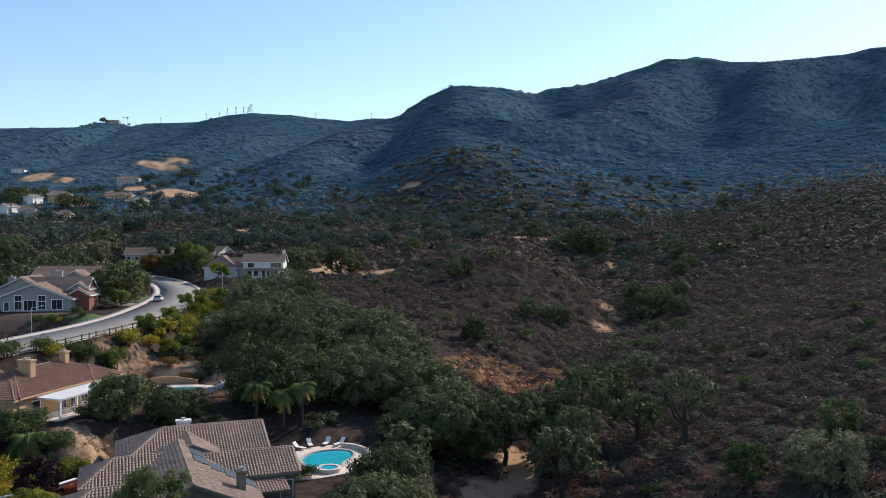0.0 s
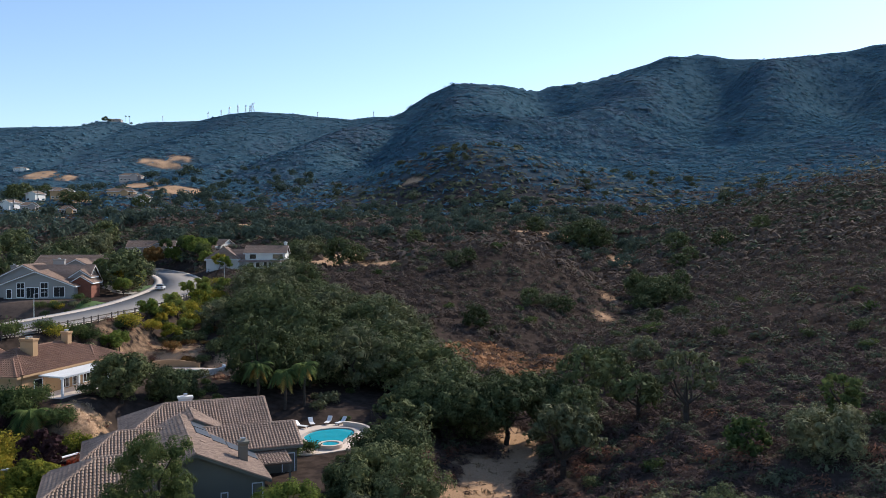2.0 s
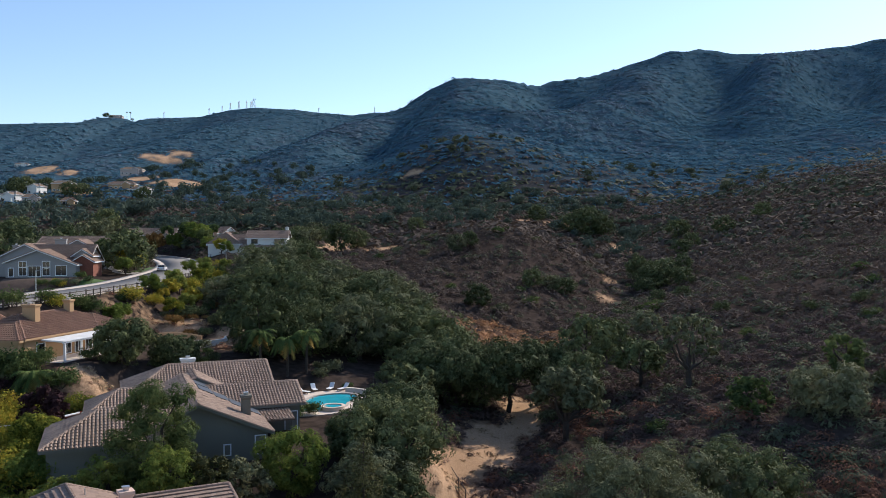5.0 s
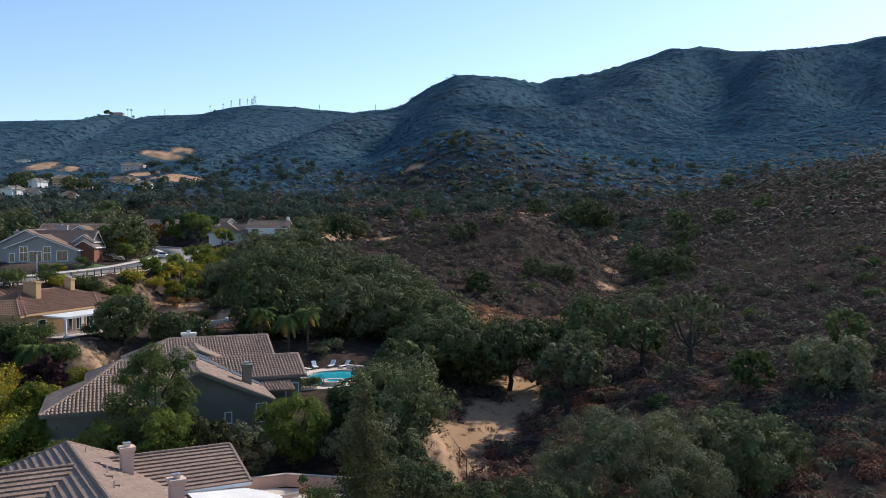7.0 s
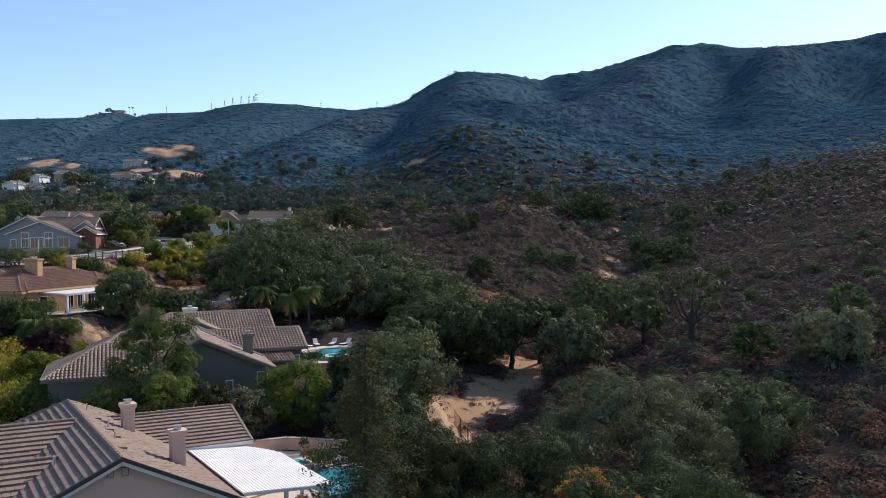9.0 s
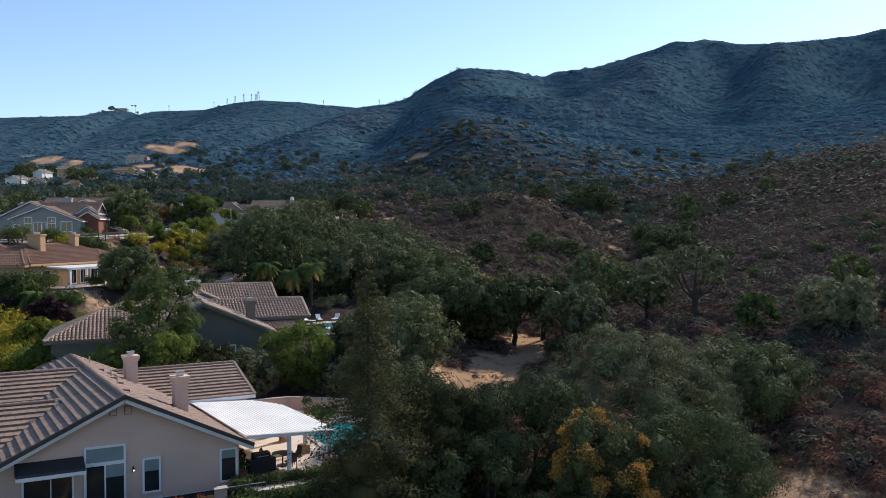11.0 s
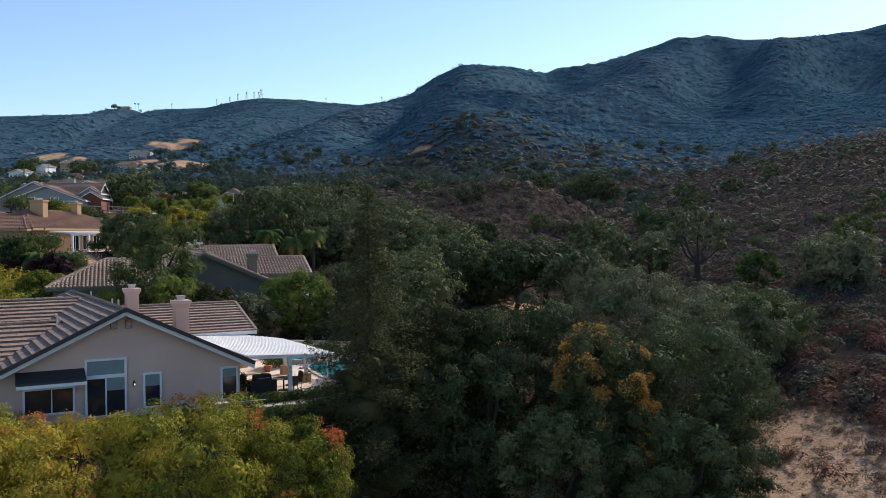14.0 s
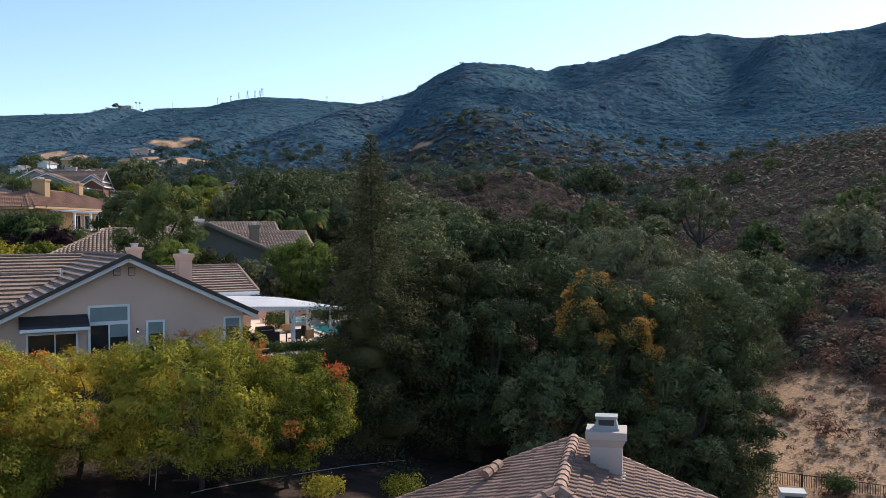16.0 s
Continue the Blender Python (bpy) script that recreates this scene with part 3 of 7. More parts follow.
def spire(seed, height, spread, leaves, size, mat, label, droop=0.25):
    """A conifer: a straight stem with whorls of drooping boughs, thin at the top."""
    rng = np.random.RandomState(seed)
    t = thing("conifer", Matrix.Identity(4), label, "tree")
    wood = Shape()
    wood.tube((0, 0, -0.5), (0, 0, height * 0.97), 0.28, 8, 0.03)
    ps, os_ = [], []
    whorls = 46
    for i in range(whorls):
        u = (i + 0.5) / whorls
        z = height * (0.08 + 0.91 * u)
        r = spread * (1 - u) ** 0.78 + 0.1
        for k in range(5):
            a = i * 1.1 + k * 1.2566 + rng.uniform(-0.3, 0.3)
            rr = r * rng.uniform(0.6, 1.15)
            tip = np.array([np.cos(a) * rr, np.sin(a) * rr, z - rr * droop * rng.uniform(0.4, 1.2)])
            if k < 3:
                limb(wood, (0, 0, z), tip, 0.05 * (1 - u) + 0.015, 0.008, rng, 2, 0.08)
            n = max(4, int(leaves / (whorls * 5) * (0.06 + 1.75 * (1 - u))))
            s = rng.uniform(0.15, 1.05, n) ** 0.8
            q = np.array([0, 0, z]) + (tip - np.array([0, 0, z])) * s[:, None] + rng.normal(0, 1, (n, 3)) * np.array([0.22, 0.22, 0.12]) * (0.4 + rr * 0.35)
            ps.append(q)
            os_.append(np.tile([np.cos(a) * 0.3, np.sin(a) * 0.3, 0.9], (n, 1)))
    part("trunk", wood, M["bark"], t)
    v, f = leaf_quads(rng, np.concatenate(ps), np.concatenate(os_), size, 0.15)
    # Hidden cores added to stop light passing through the lower boughs.
    inner = [(rng.normal(0, 0.12 * spread), rng.normal(0, 0.12 * spread), height * u) for u in np.linspace(0.06, 0.42, 10)]
    cv, cf = crown_core(rng, inner, [(0.4 * spread * (1 - c[2] / height), 0.4 * spread * (1 - c[2] / height), 0.9) for c in inner], 1.0, 0.3)
    v, f = np.concatenate([v, cv]), np.concatenate([f, cf + len(v)])
    cr = new("crown", np_mesh("crown", v, f, M[mat]))
    cr.parent = t
    return t


def palm_tree(seed, height, mat, label):
    rng = np.random.RandomState(seed)
    t = thing("palm_tree", Matrix.Identity(4), label, "tree")
    st = Shape()
    limb(st, (0, 0, -0.5), (0.15, 0.1, height), 0.22, 0.16, rng, 5, 0.02)
    part("trunk", st, M["bark"], t)
    for group, m, count, lift in (("frond", mat, 26, 1.0), ("dry_frond", "palm_dry", 7, -0.6)):
        for i in range(count):
            a = i * 2.399 + rng.uniform(-0.2, 0.2)
            L = rng.uniform(2.2, 3.0) * (0.6 if group == "dry_frond" else 1)
            up = lift * rng.uniform(0.1, 1.0)
            sh = Shape()
            bend = rng.uniform(0.75, 1.05)
            side = Vector((-math.sin(a), math.cos(a), 0))

            def spine(u):
                return Vector((math.cos(a) * L * u * (1 - 0.2 * u), math.sin(a) * L * u * (1 - 0.2 * u), height + up * L * u * 0.9 - bend * L * u * u))

            for k in range(15):
                u = (k + 0.5) / 15
                c, d = spine(u), spine(min(1, u + 0.07))
                reach = 0.62 * math.sin(math.pi * min(1, 0.18 + u * 0.8)) + 0.05
                for sg in (-1, 1):
                    tip = d + (d - c) * 1.2 + side * sg * reach - Vector((0, 0, 0.45 * reach))
                    sh.face(tuple(c), tuple(tip), tuple(d))
            for k in range(6):
                sh.tube(tuple(spine(k / 6)), tuple(spine((k + 1) / 6)), 0.035, 4, 0.02)
            part(group, sh, M[m], t, "hanging dry yellow frond" if group == "dry_frond" else "")
    return t


def bush(seed, height, spread, leaves, size, mat, label, name="bush", accent=None):
    """A shrub that is leafy down to the ground, on a few stems."""
    rng = np.random.RandomState(seed)
    t = thing(name, Matrix.Identity(4), label, "bush")
    st = Shape()
    cs, rs, ks = [], [], []
    n = 7
    for i in range(n):
        a = i * 2.399
        rad = spread * (0.55 if i else 0)
        h = height * rng.uniform(0.4, 0.62)
        cs.append(np.array([math.cos(a) * rad, math.sin(a) * rad, h]))
        rs.append((spread * 0.5, spread * 0.5, height * rng.uniform(0.32, 0.45)))
        ks.append(leaves // n)
        st.tube((0, 0, -0.3), tuple(cs[-1]), 0.05, 5, 0.02)
    part("stem", st, M["bark"], t)
    p, o = crown_points(rng, cs, rs, ks, 0.45)
    p[:, 2] = np.abs(p[:, 2])
    v, f = leaf_quads(rng, p, o, size)
    cr = new("foliage", np_mesh("foliage", v, f, M[mat]))
    cr.parent = t
    if accent:
        top = p[: int(len(p) * accent[0])]
        v, f = leaf_quads(rng, top + o[: len(top)] * 0.1, o[: len(top)], size)
        a2 = new("turning_leaves", np_mesh("turning_leaves", v, f, M[accent[1]]))
        a2.parent = t
    return t


def ground_z(x, y):
    return float(land(np.array([x]), np.array([y]))[0])


PLANTED = set()


def set_plant(proto, x, y, scale=1.0, turn=0.0, sink=0.0, zs=1.0, label="", z=None):
    """Stands a copy of a plant on the ground. The first use moves the plant itself."""
    z = ground_z(x, y) - sink if z is None else z
    m = pose(x, y, z, 0, 0, turn)
    if proto.name in PLANTED:
        ob = copy_thing(proto, m)
    else:
        ob = proto
        ob.matrix_basis = m
        PLANTED.add(proto.name)
    ob.scale = (scale, scale, scale * zs)
    if label:
        ob["label"] = label
    return ob


def scrub(name, x, y, h, w, per, mat, seed, label, lift=None, slim=1.0):
    """Many shrubs as one mass: each a dome of leafy sprays."""
    rng = np.random.RandomState(seed)
    n = len(x)
    z = land(x, y)
    lift = np.full(n, 0.3) if lift is None else lift
    up = np.stack([(z - land(x + 4, y)) / 4, (z - land(x, y + 4)) / 4, np.ones(n)], -1)
    up /= np.linalg.norm(up, axis=1)[:, None]
    d = rng.normal(0, 1, (n, per, 3))
    d[:, :, 2] = np.abs(d[:, :, 2]) + 0.1
    d /= np.linalg.norm(d, axis=2)[:, :, None]
    rr = rng.uniform(0.55, 1.08, (n, per, 1))
    p = d * rr * np.stack([w, w, h], -1)[:, None, :]
    p[:, :, 2] = np.maximum(p[:, :, 2], 0.05)
    p = p + np.stack([x, y, z - 0.1], -1)[:, None, :]
    size = np.repeat((w * 1.6 / np.sqrt(per))[:, None], per, 1).ravel()
    v, f = leaf_quads(rng, p.reshape(-1, 3), (d * 0.75 + lift[:, None, None] * up[:, None, :]).reshape(-1, 3), size * (1.15 if slim < 1 else 1.0), 0, 0.18, slim)
    me = np_mesh(name, v, f, M[mat])
    return tagged(new(name, me), label, "shrubs", kind="stuff")


def far_wood(name, seed, n, x0, x1, y0, y1, lo, hi, mat, label, test=None, gap=8.0):
    """Distant trees as one mass: rounded crowns of leafy clumps down to the ground."""
    rng = np.random.RandomState(seed)
    x, y = rng.uniform(x0, x1, n * 6), rng.uniform(y0, y1, n * 6)
    ok = ~built_over(x, y, 2.0) & (bareness(x, y) < 0.3)
    if test:
        ok &= test(x, y)
    x, y = x[ok][:n], y[ok][:n]
    z = land(x, y)
    ps, os_, ss = [], [], []
    for a, b, c in zip(x, y, z):
        k = rng.uniform(lo, hi)
        lobes = [np.array([a + rng.normal(0, 1.7) * k, b + rng.normal(0, 1.7) * k, c + k * rng.uniform(1.6, 4.2)]) for _ in range(7)]
        p, o = crown_points(rng, lobes, [(2.0 * k, 2.0 * k, 1.9 * k)] * 7, [26] * 7, 0.75)
        ps.append(p)
        os_.append(o)
        ss.append(np.full(len(p), 0.88 * k))
    v, f = leaf_quads(rng, np.concatenate(ps), np.concatenate(os_), np.concatenate(ss), 0, 0.25)
    return tagged(new(name, np_mesh(name, v, f, M[mat])), label, "trees", kind="stuff")


def built_over(x, y, grow=0.0):
    """True on house plots, on the road and its verges."""
    m = np.zeros(np.shape(x), dtype=bool)
    for pad in PADS:
        p = list(pad)
        p[2], p[3], p[6] = p[2] + grow, p[3] + grow, 0.5
        m |= pad_weight(x, y, p) > 0.5
    return m | (road_near(x, y)[0] < 9.0)


def chaparral():
    rng = np.random.RandomState(11)
    # name, from, to, count, height, width, sprays per shrub
    bands = (
        ("near_scrub", 40, 82, 1500, 0.7, 1.0, 180),
        ("near_scrub", 80, 130, 3300, 0.7, 0.86, 74),
        ("middle_scrub", 130, 270, 10500, 0.95, 1.1, 37),
        ("upper_scrub", 262, 520, 20000, 1.1, 2.0, 15),
        ("mountain_scrub", 500, 980, 27000, 0.95, 2.8, 9),
        ("ridge_scrub", 930, 1690, 30000, 1.1, 3.4, 7),
    )
    for name, y0, y1, n, hh, ww, per in bands:
        y = y0 + (y1 - y0) * rng.uniform(0, 1, n) ** (0.85 if y0 < 900 else 1)
        half = 0.545 * y + 5
        x = rng.uniform(-1, 1, n) * half
        if y0 < 100:
            gx = np.interp(y, GULLY_Y, GULLY_X)
            x = gx - 9 + (half - gx + 9) * rng.uniform(0, 1, n)
        b = bareness(x, y)
        keep = (b < 0.3 + 0.5 * rng.uniform(0, 1, n) ** 4) & ~built_over(x, y, 1.0)
        if y0 > 900:
            keep &= (np.abs(y - np.interp(x, CREST_X, CREST_Y)) > 12) & (y < 1626)
        if y0 < 300:
            gx = np.interp(y, GULLY_Y, GULLY_X)
            keep &= (x > gx - 12) | (y > 175) | (rng.uniform(0, 1, n) < 0.1)
        x, y = x[keep], y[keep]
        grow = rng.gamma(3.0, 1 / 3.0, len(x)).clip(0.35, 2.4)
        haze = haze_share(x, y)
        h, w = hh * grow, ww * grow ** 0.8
        lift = 0.3 + 1.1 * haze + 0.5 * (y > 930)
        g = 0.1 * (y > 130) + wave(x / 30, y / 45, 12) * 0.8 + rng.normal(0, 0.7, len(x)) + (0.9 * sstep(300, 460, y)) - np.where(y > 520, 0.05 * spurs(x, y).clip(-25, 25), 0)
        high = rng.uniform(0, 1, len(x)) < haze_share(x, y)
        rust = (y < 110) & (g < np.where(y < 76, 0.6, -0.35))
        # Uphill, greyish and blue-grey are chaparral with haze put into its colour.
        kinds = ((rust, "scrub_red", "rust-brown"), (~high & ~rust & (g < 0.9), "scrub", "dry brown"), (~high & (g >= 0.9), "scrub_green", "dark green"), (high & (g < 0.3), "scrub_dry_hazed", "greyish"), (high & (g >= 0.3), "scrub_hazed", "blue-grey"))
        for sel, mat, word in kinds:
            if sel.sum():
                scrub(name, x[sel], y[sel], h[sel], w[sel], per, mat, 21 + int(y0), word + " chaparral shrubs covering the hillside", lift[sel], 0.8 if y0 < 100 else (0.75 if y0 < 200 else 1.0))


chaparral()


# ---- building kit ----
class Shape:
    """Collects faces in a house's own axes: s along the front, v into depth, z up."""

    def __init__(self, skew=0.0):
        self.v, self.f, self.skew = [], [], skew

    def face(self, *pts):
        i = len(self.v)
        self.v += [(p[0] - self.skew * p[1], p[1], p[2]) for p in pts]
        self.f.append(tuple(range(i, i + len(pts))))
        return self

    def prism(self, base, shift):
        """A closed body: a flat outline moved along shift."""
        top = [tuple(p[k] + shift[k] for k in range(3)) for p in base]
        self.face(*reversed(base))
        self.face(*top)
        n = len(base)
        for i in range(n):
            j = (i + 1) % n
            self.face(base[i], base[j], top[j], top[i])
        return self

    def box(self, x0, x1, y0, y1, z0, z1):
        return self.prism([(x0, y0, z0), (x1, y0, z0), (x1, y1, z0), (x0, y1, z0)], (0, 0, z1 - z0))

    def frustum(self, x0, x1, y0, y1, z0, z1, grow):
        """A box whose top is wider by grow on each side."""
        a = [(x0, y0, z0), (x1, y0, z0), (x1, y1, z0), (x0, y1, z0)]
        g = grow
        b = [(x0 - g, y0 - g, z1), (x1 + g, y0 - g, z1), (x1 + g, y1 + g, z1), (x0 - g, y1 + g, z1)]
        self.face(*reversed(a))
        self.face(*b)
        for i in range(4):
            j = (i + 1) % 4
            self.face(a[i], a[j], b[j], b[i])
        return self

    def beam(self, p, q, w, h):
        """A straight bar of width w and height h from p to q."""
        p, q = Vector(p), Vector(q)
        d = (q - p).normalized()
        up = Vector((0, 0, 1)) if abs(d.z) < 0.9 else Vector((1, 0, 0))
        a = d.cross(up).normalized() * (w / 2)
        b = a.cross(d).normalized() * (h / 2)
        return self.prism([tuple(p + a + b), tuple(p - a + b), tuple(p - a - b), tuple(p + a - b)], tuple(q - p))

    def tube(self, p, q, r, n=8, r2=None):
        p, q = Vector(p), Vector(q)
        r2 = r if r2 is None else r2
        d = (q - p).normalized()
        up = Vector((0, 0, 1)) if abs(d.z) < 0.9 else Vector((1, 0, 0))
        a = d.cross(up).normalized()
        b = a.cross(d)
        c = [a * math.cos(2 * math.pi * k / n) + b * math.sin(2 * math.pi * k / n) for k in range(n)]
        lo, hi = [tuple(p + k * r) for k in c], [tuple(q + k * r2) for k in c]
        for k in range(n):
            j = (k + 1) % n
            self.face(lo[j], lo[k], hi[k], hi[j])
        self.face(*lo)
        self.face(*reversed(hi))
        return self


def part(name, shape, mat, parent, label="", smooth=False):
    me = bpy.data.meshes.new(name)
    me.from_pydata(shape.v, [], shape.f)
    me.validate()
    me.materials.append(mat)
    if smooth:
        for p in me.polygons:
            p.use_smooth = True
    ob = new(name, me)
    ob.parent = parent
    return tagged(ob, label)


def thing(name, m, label, category, group="", kind=""):
    ob = new(name)
    ob.empty_display_size = 0.3
    ob.matrix_world = m
    return tagged(ob, label, category, group, kind)


def lerp(a, b, t):
    return tuple(a[k] + (b[k] - a[k]) * t for k in range(3))


TILE_RNG = random.Random(5)


def tile_slope(sh, e0, e1, r1, r0, course=0.46, width=0.42, barrel=0.0, lift=0.085, singles=None):
    """Lays roof tiles course by course on a slope from the eave e0-e1 up to the ridge r0-r1.
    barrel: height of each tile's curve (0: flat tiles). singles: a list that takes whole tiles as places of their own."""
    lift = lift if barrel else 0.125
    E0, E1, R0, R1 = Vector(e0), Vector(e1), Vector(r0), Vector(r1)
    across = (E1 - E0).normalized()
    up = ((R0 + R1) / 2 - (E0 + E1) / 2)
    up = (up - across * up.dot(across))
    n = max(2, round(up.length / course))
    nor = across.cross(up).normalized()
    if nor.z < 0:
        nor = -nor
    step = up / n
    for i in range(n):
        t0, t1 = i / n, min(1.0, (i + 1.18) / n)
        base0 = E0 + up * t0
        a0 = (E0.lerp(R0, t0) - base0).dot(across)
        b0 = (E1.lerp(R1, t0) - base0).dot(across)
        a1 = (E0.lerp(R0, t1) - base0).dot(across)
        b1 = (E1.lerp(R1, t1) - base0).dot(across)
        lo, hi = min(a0, a1), max(b0, b1)
        k = math.floor(lo / width + (0.5 if (i % 2 and not barrel) else 0.0))
        x = (k - (0.5 if (i % 2 and not barrel) else 0.0)) * width
        span = up * (t1 - t0)
        while x < hi:
            xa, xb = x + 0.006, x + width - 0.006
            x += width
            la, lb = max(xa, a0), min(xb, b0)
            ua, ub = max(xa, a1), min(xb, b1)
            whole = la == xa and lb == xb and ua == xa and ub == xb
            if lb - la < 0.03 and ub - ua < 0.03:
                continue
            if lb < la:
                la = lb = max(min(xa if xa > b0 else xb, b0), a0)
            if ub < ua:
                ua = ub = max(min(xa if xa > b1 else xb, b1), a1)
            jit = TILE_RNG.uniform(-0.008, 0.008)
            if singles is not None and whole:
                singles.append((base0 + across * xa, across, step, nor, jit))
                continue
            h0, h1 = lift + jit, 0.012 + jit
            if not barrel:
                p = [base0 + across * la + nor * h0, base0 + across * lb + nor * h0, base0 + span + across * ub + nor * h1, base0 + span + across * ua + nor * h1]
                sh.face(*[tuple(q) for q in p])
                sh.face(tuple(base0 + across * la), tuple(base0 + across * lb), tuple(p[1]), tuple(p[0]))
            else:
                prof = [(0.0, 0.0), (0.2, 0.75), (0.45, 1.0), (0.7, 0.75), (0.86, 0.1), (1.0, 0.0)]
                low = [base0 + across * (la + (lb - la) * q) + nor * (h0 + barrel * w) for q, w in prof]
                top = [base0 + span + across * (ua + (ub - ua) * q) + nor * (h1 + barrel * w * 0.9) for q, w in prof]
                for j in range(5):
                    sh.face(tuple(low[j]), tuple(low[j + 1]), tuple(top[j + 1]), tuple(top[j]))
                sh.face(tuple(base0 + across * la), *[tuple(q) for q in low[1:4]], tuple(base0 + across * lb))


def ridge_caps(sh, p, q, r=0.13, length=0.42):
    """Half-round caps laid end over end along a ridge or hip."""
    p, q = Vector(p), Vector(q)
    d = q - p
    n = max(1, round(d.length / length))
    side = d.cross(Vector((0, 0, 1))).normalized()
    upn = side.cross(d).normalized()
    for i in range(n):
        a, b = p + d * (i / n), p + d * min(1, (i + 1.1) / n)
        ra, rb = r * 1.12, r * 0.92
        ang = [math.pi * k / 5 for k in range(6)]
        lo = [a + side * (math.cos(t) * ra) + upn * (math.sin(t) * ra) for t in ang]
        hi = [b + side * (math.cos(t) * rb) + upn * (math.sin(t) * rb) for t in ang]
        for k in range(5):
            sh.face(tuple(lo[k]), tuple(lo[k + 1]), tuple(hi[k + 1]), tuple(hi[k]))
        sh.face(*[tuple(k) for k in lo])


def wing(house, axis, c, a0, a1, w, zr, ze, floor, wall, tile, skew=0.0, hips=(0, 0), over=0.5, barrel=0.0, fascia=None, course=0.46, width=0.42, w2=None, ze2=None, tiles=True, singles=None, cap_r=0.13, rake=None):
    """One roofed mass: walls under a gabled or hipped roof, its ridge along s ('u') or v ('v') at c."""
    def P(a, b, z):
        return (b + c, a, z) if axis == "v" else (a, b + c, z)
    w2 = w if w2 is None else w2
    ze2 = ze if ze2 is None else ze2
    m1, m2 = (zr - ze) / w, (zr - ze2) / w2
    h0, h1 = hips
    q0, q1 = a0 + h0, a1 - h1
    # walls
    sh = Shape(skew)
    wo, wo2 = w - over, w2 - over
    t1, t2 = ze + over * m1 - 0.16, ze2 + over * m2 - 0.16
    g0, g1 = a0 + (over if not h0 else 0), a1 - (over if not h1 else 0)
    if h0:
        sh.prism([P(a0 + over, -wo2, floor), P(a0 + over, wo, floor), P(a0 + over, wo, t1), P(a0 + over, -wo2, t2)], tuple(np.subtract(P(q0, 0, 0), P(a0 + over, 0, 0))))
        g0 = q0
    if h1:
        sh.prism([P(q1, -wo2, floor), P(q1, wo, floor), P(q1, wo, t1), P(q1, -wo2, t2)], tuple(np.subtract(P(a1 - over, 0, 0), P(q1, 0, 0))))
        g1 = q1
    sh.prism([P(g0, -wo2, floor), P(g0, wo, floor), P(g0, wo, t1), P(g0, 0, zr - 0.2), P(g0, -wo2, t2)], tuple(np.subtract(P(g1, 0, 0), P(g0, 0, 0))))
    part("wall", sh, M[wall], house)
    # roof boards under the tiles, with their thickness
    sides = [(P(a0, w, ze), P(a1, w, ze), P(q1, 0, zr), P(q0, 0, zr)), (P(a1, -w2, ze2), P(a0, -w2, ze2), P(q0, 0, zr), P(q1, 0, zr))]
    if h0:
        sides.append((P(a0, -w2, ze2), P(a0, w, ze), P(q0, 0, zr), P(q0, 0, zr)))
    if h1:
        sides.append((P(a1, w, ze), P(a1, -w2, ze2), P(q1, 0, zr), P(q1, 0, zr)))
    under = Shape(skew)
    for f4 in sides:
        pts = list(f4) if f4[2] != f4[3] else list(f4[:3])
        under.prism([(p[0], p[1], p[2] - 0.12) for p in pts], (0, 0, 0.115))
    part("roof_deck", under, M["wood"], house)
    for f4 in sides:
        sh = Shape(skew)
        if tiles:
            tile_slope(sh, *f4, course=course, width=width, barrel=barrel, singles=singles)
        if sh.f:
            tagged(part("roof_tiles", sh, M[tile], house, "overlapping courses of weathered roof tiles"), kind="stuff")
    caps = Shape(skew)
    if q1 - q0 > 0.3:
        ridge_caps(caps, P(q0, 0, zr + 0.03), P(q1, 0, zr + 0.03), cap_r)
    for h, ae, aq in ((h0, a0, q0), (h1, a1, q1)):
        if h:
            ridge_caps(caps, P(ae, w, ze + 0.05), P(aq, 0, zr + 0.03), cap_r)
            ridge_caps(caps, P(ae, -w2, ze2 + 0.05), P(aq, 0, zr + 0.03), cap_r)
    if not h0:
        for e, z in ((w, ze), (-w2, ze2)):
            ridge_caps(caps, P(a0 + 0.06, e, z + 0.02), P(a0 + 0.06, 0, zr + 0.02), cap_r * 0.8)
    if not h1:
        for e, z in ((w, ze), (-w2, ze2)):
            ridge_caps(caps, P(a1 - 0.06, e, z + 0.02), P(a1 - 0.06, 0, zr + 0.02), cap_r * 0.8)
    part("ridge_tiles", caps, M[tile], house, "half-round ridge and edge tiles")
    if fascia:
        for e, z in ((w, ze), (-w2, ze2)):
            s = 1 if e > 0 else -1
            part("fascia", Shape(skew).beam(P(a0, e + s * 0.02, z - 0.1), P(a1, e + s * 0.02, z - 0.1), 0.05, 0.24), M[fascia], house)
        for ae, h, d in ((a0, h0, -1), (a1, h1, 1)):
            if not h:
                for e, z in ((w, ze), (-w2, ze2)):
                    part("barge_board", Shape(skew).beam(P(ae + d * 0.02, e, z - 0.13), P(ae + d * 0.02, 0, zr - 0.13), 0.05, 0.24), M[fascia], house)
                    # With rake, the shade on the tile ends is put into a dark colour.
                    part("rake_tiles", Shape(skew).beam(P(ae + d * 0.01, e, z + 0.05), P(ae + d * 0.01, 0, zr + 0.05), 0.16, 0.13) if not rake else Shape(skew).beam(P(ae + d * 0.08, e, z + 0.06), P(ae + d * 0.08, 0, zr + 0.06), 0.2, 0.2), M[rake or tile], house, "tile edge coloured dark for its shade" if rake else "")
            else:
                part("fascia", Shape(skew).beam(P(ae + d * 0.02, w, ze - 0.1), P(ae + d * 0.02, -w2, ze2 - 0.1), 0.05, 0.24), M[fascia], house)


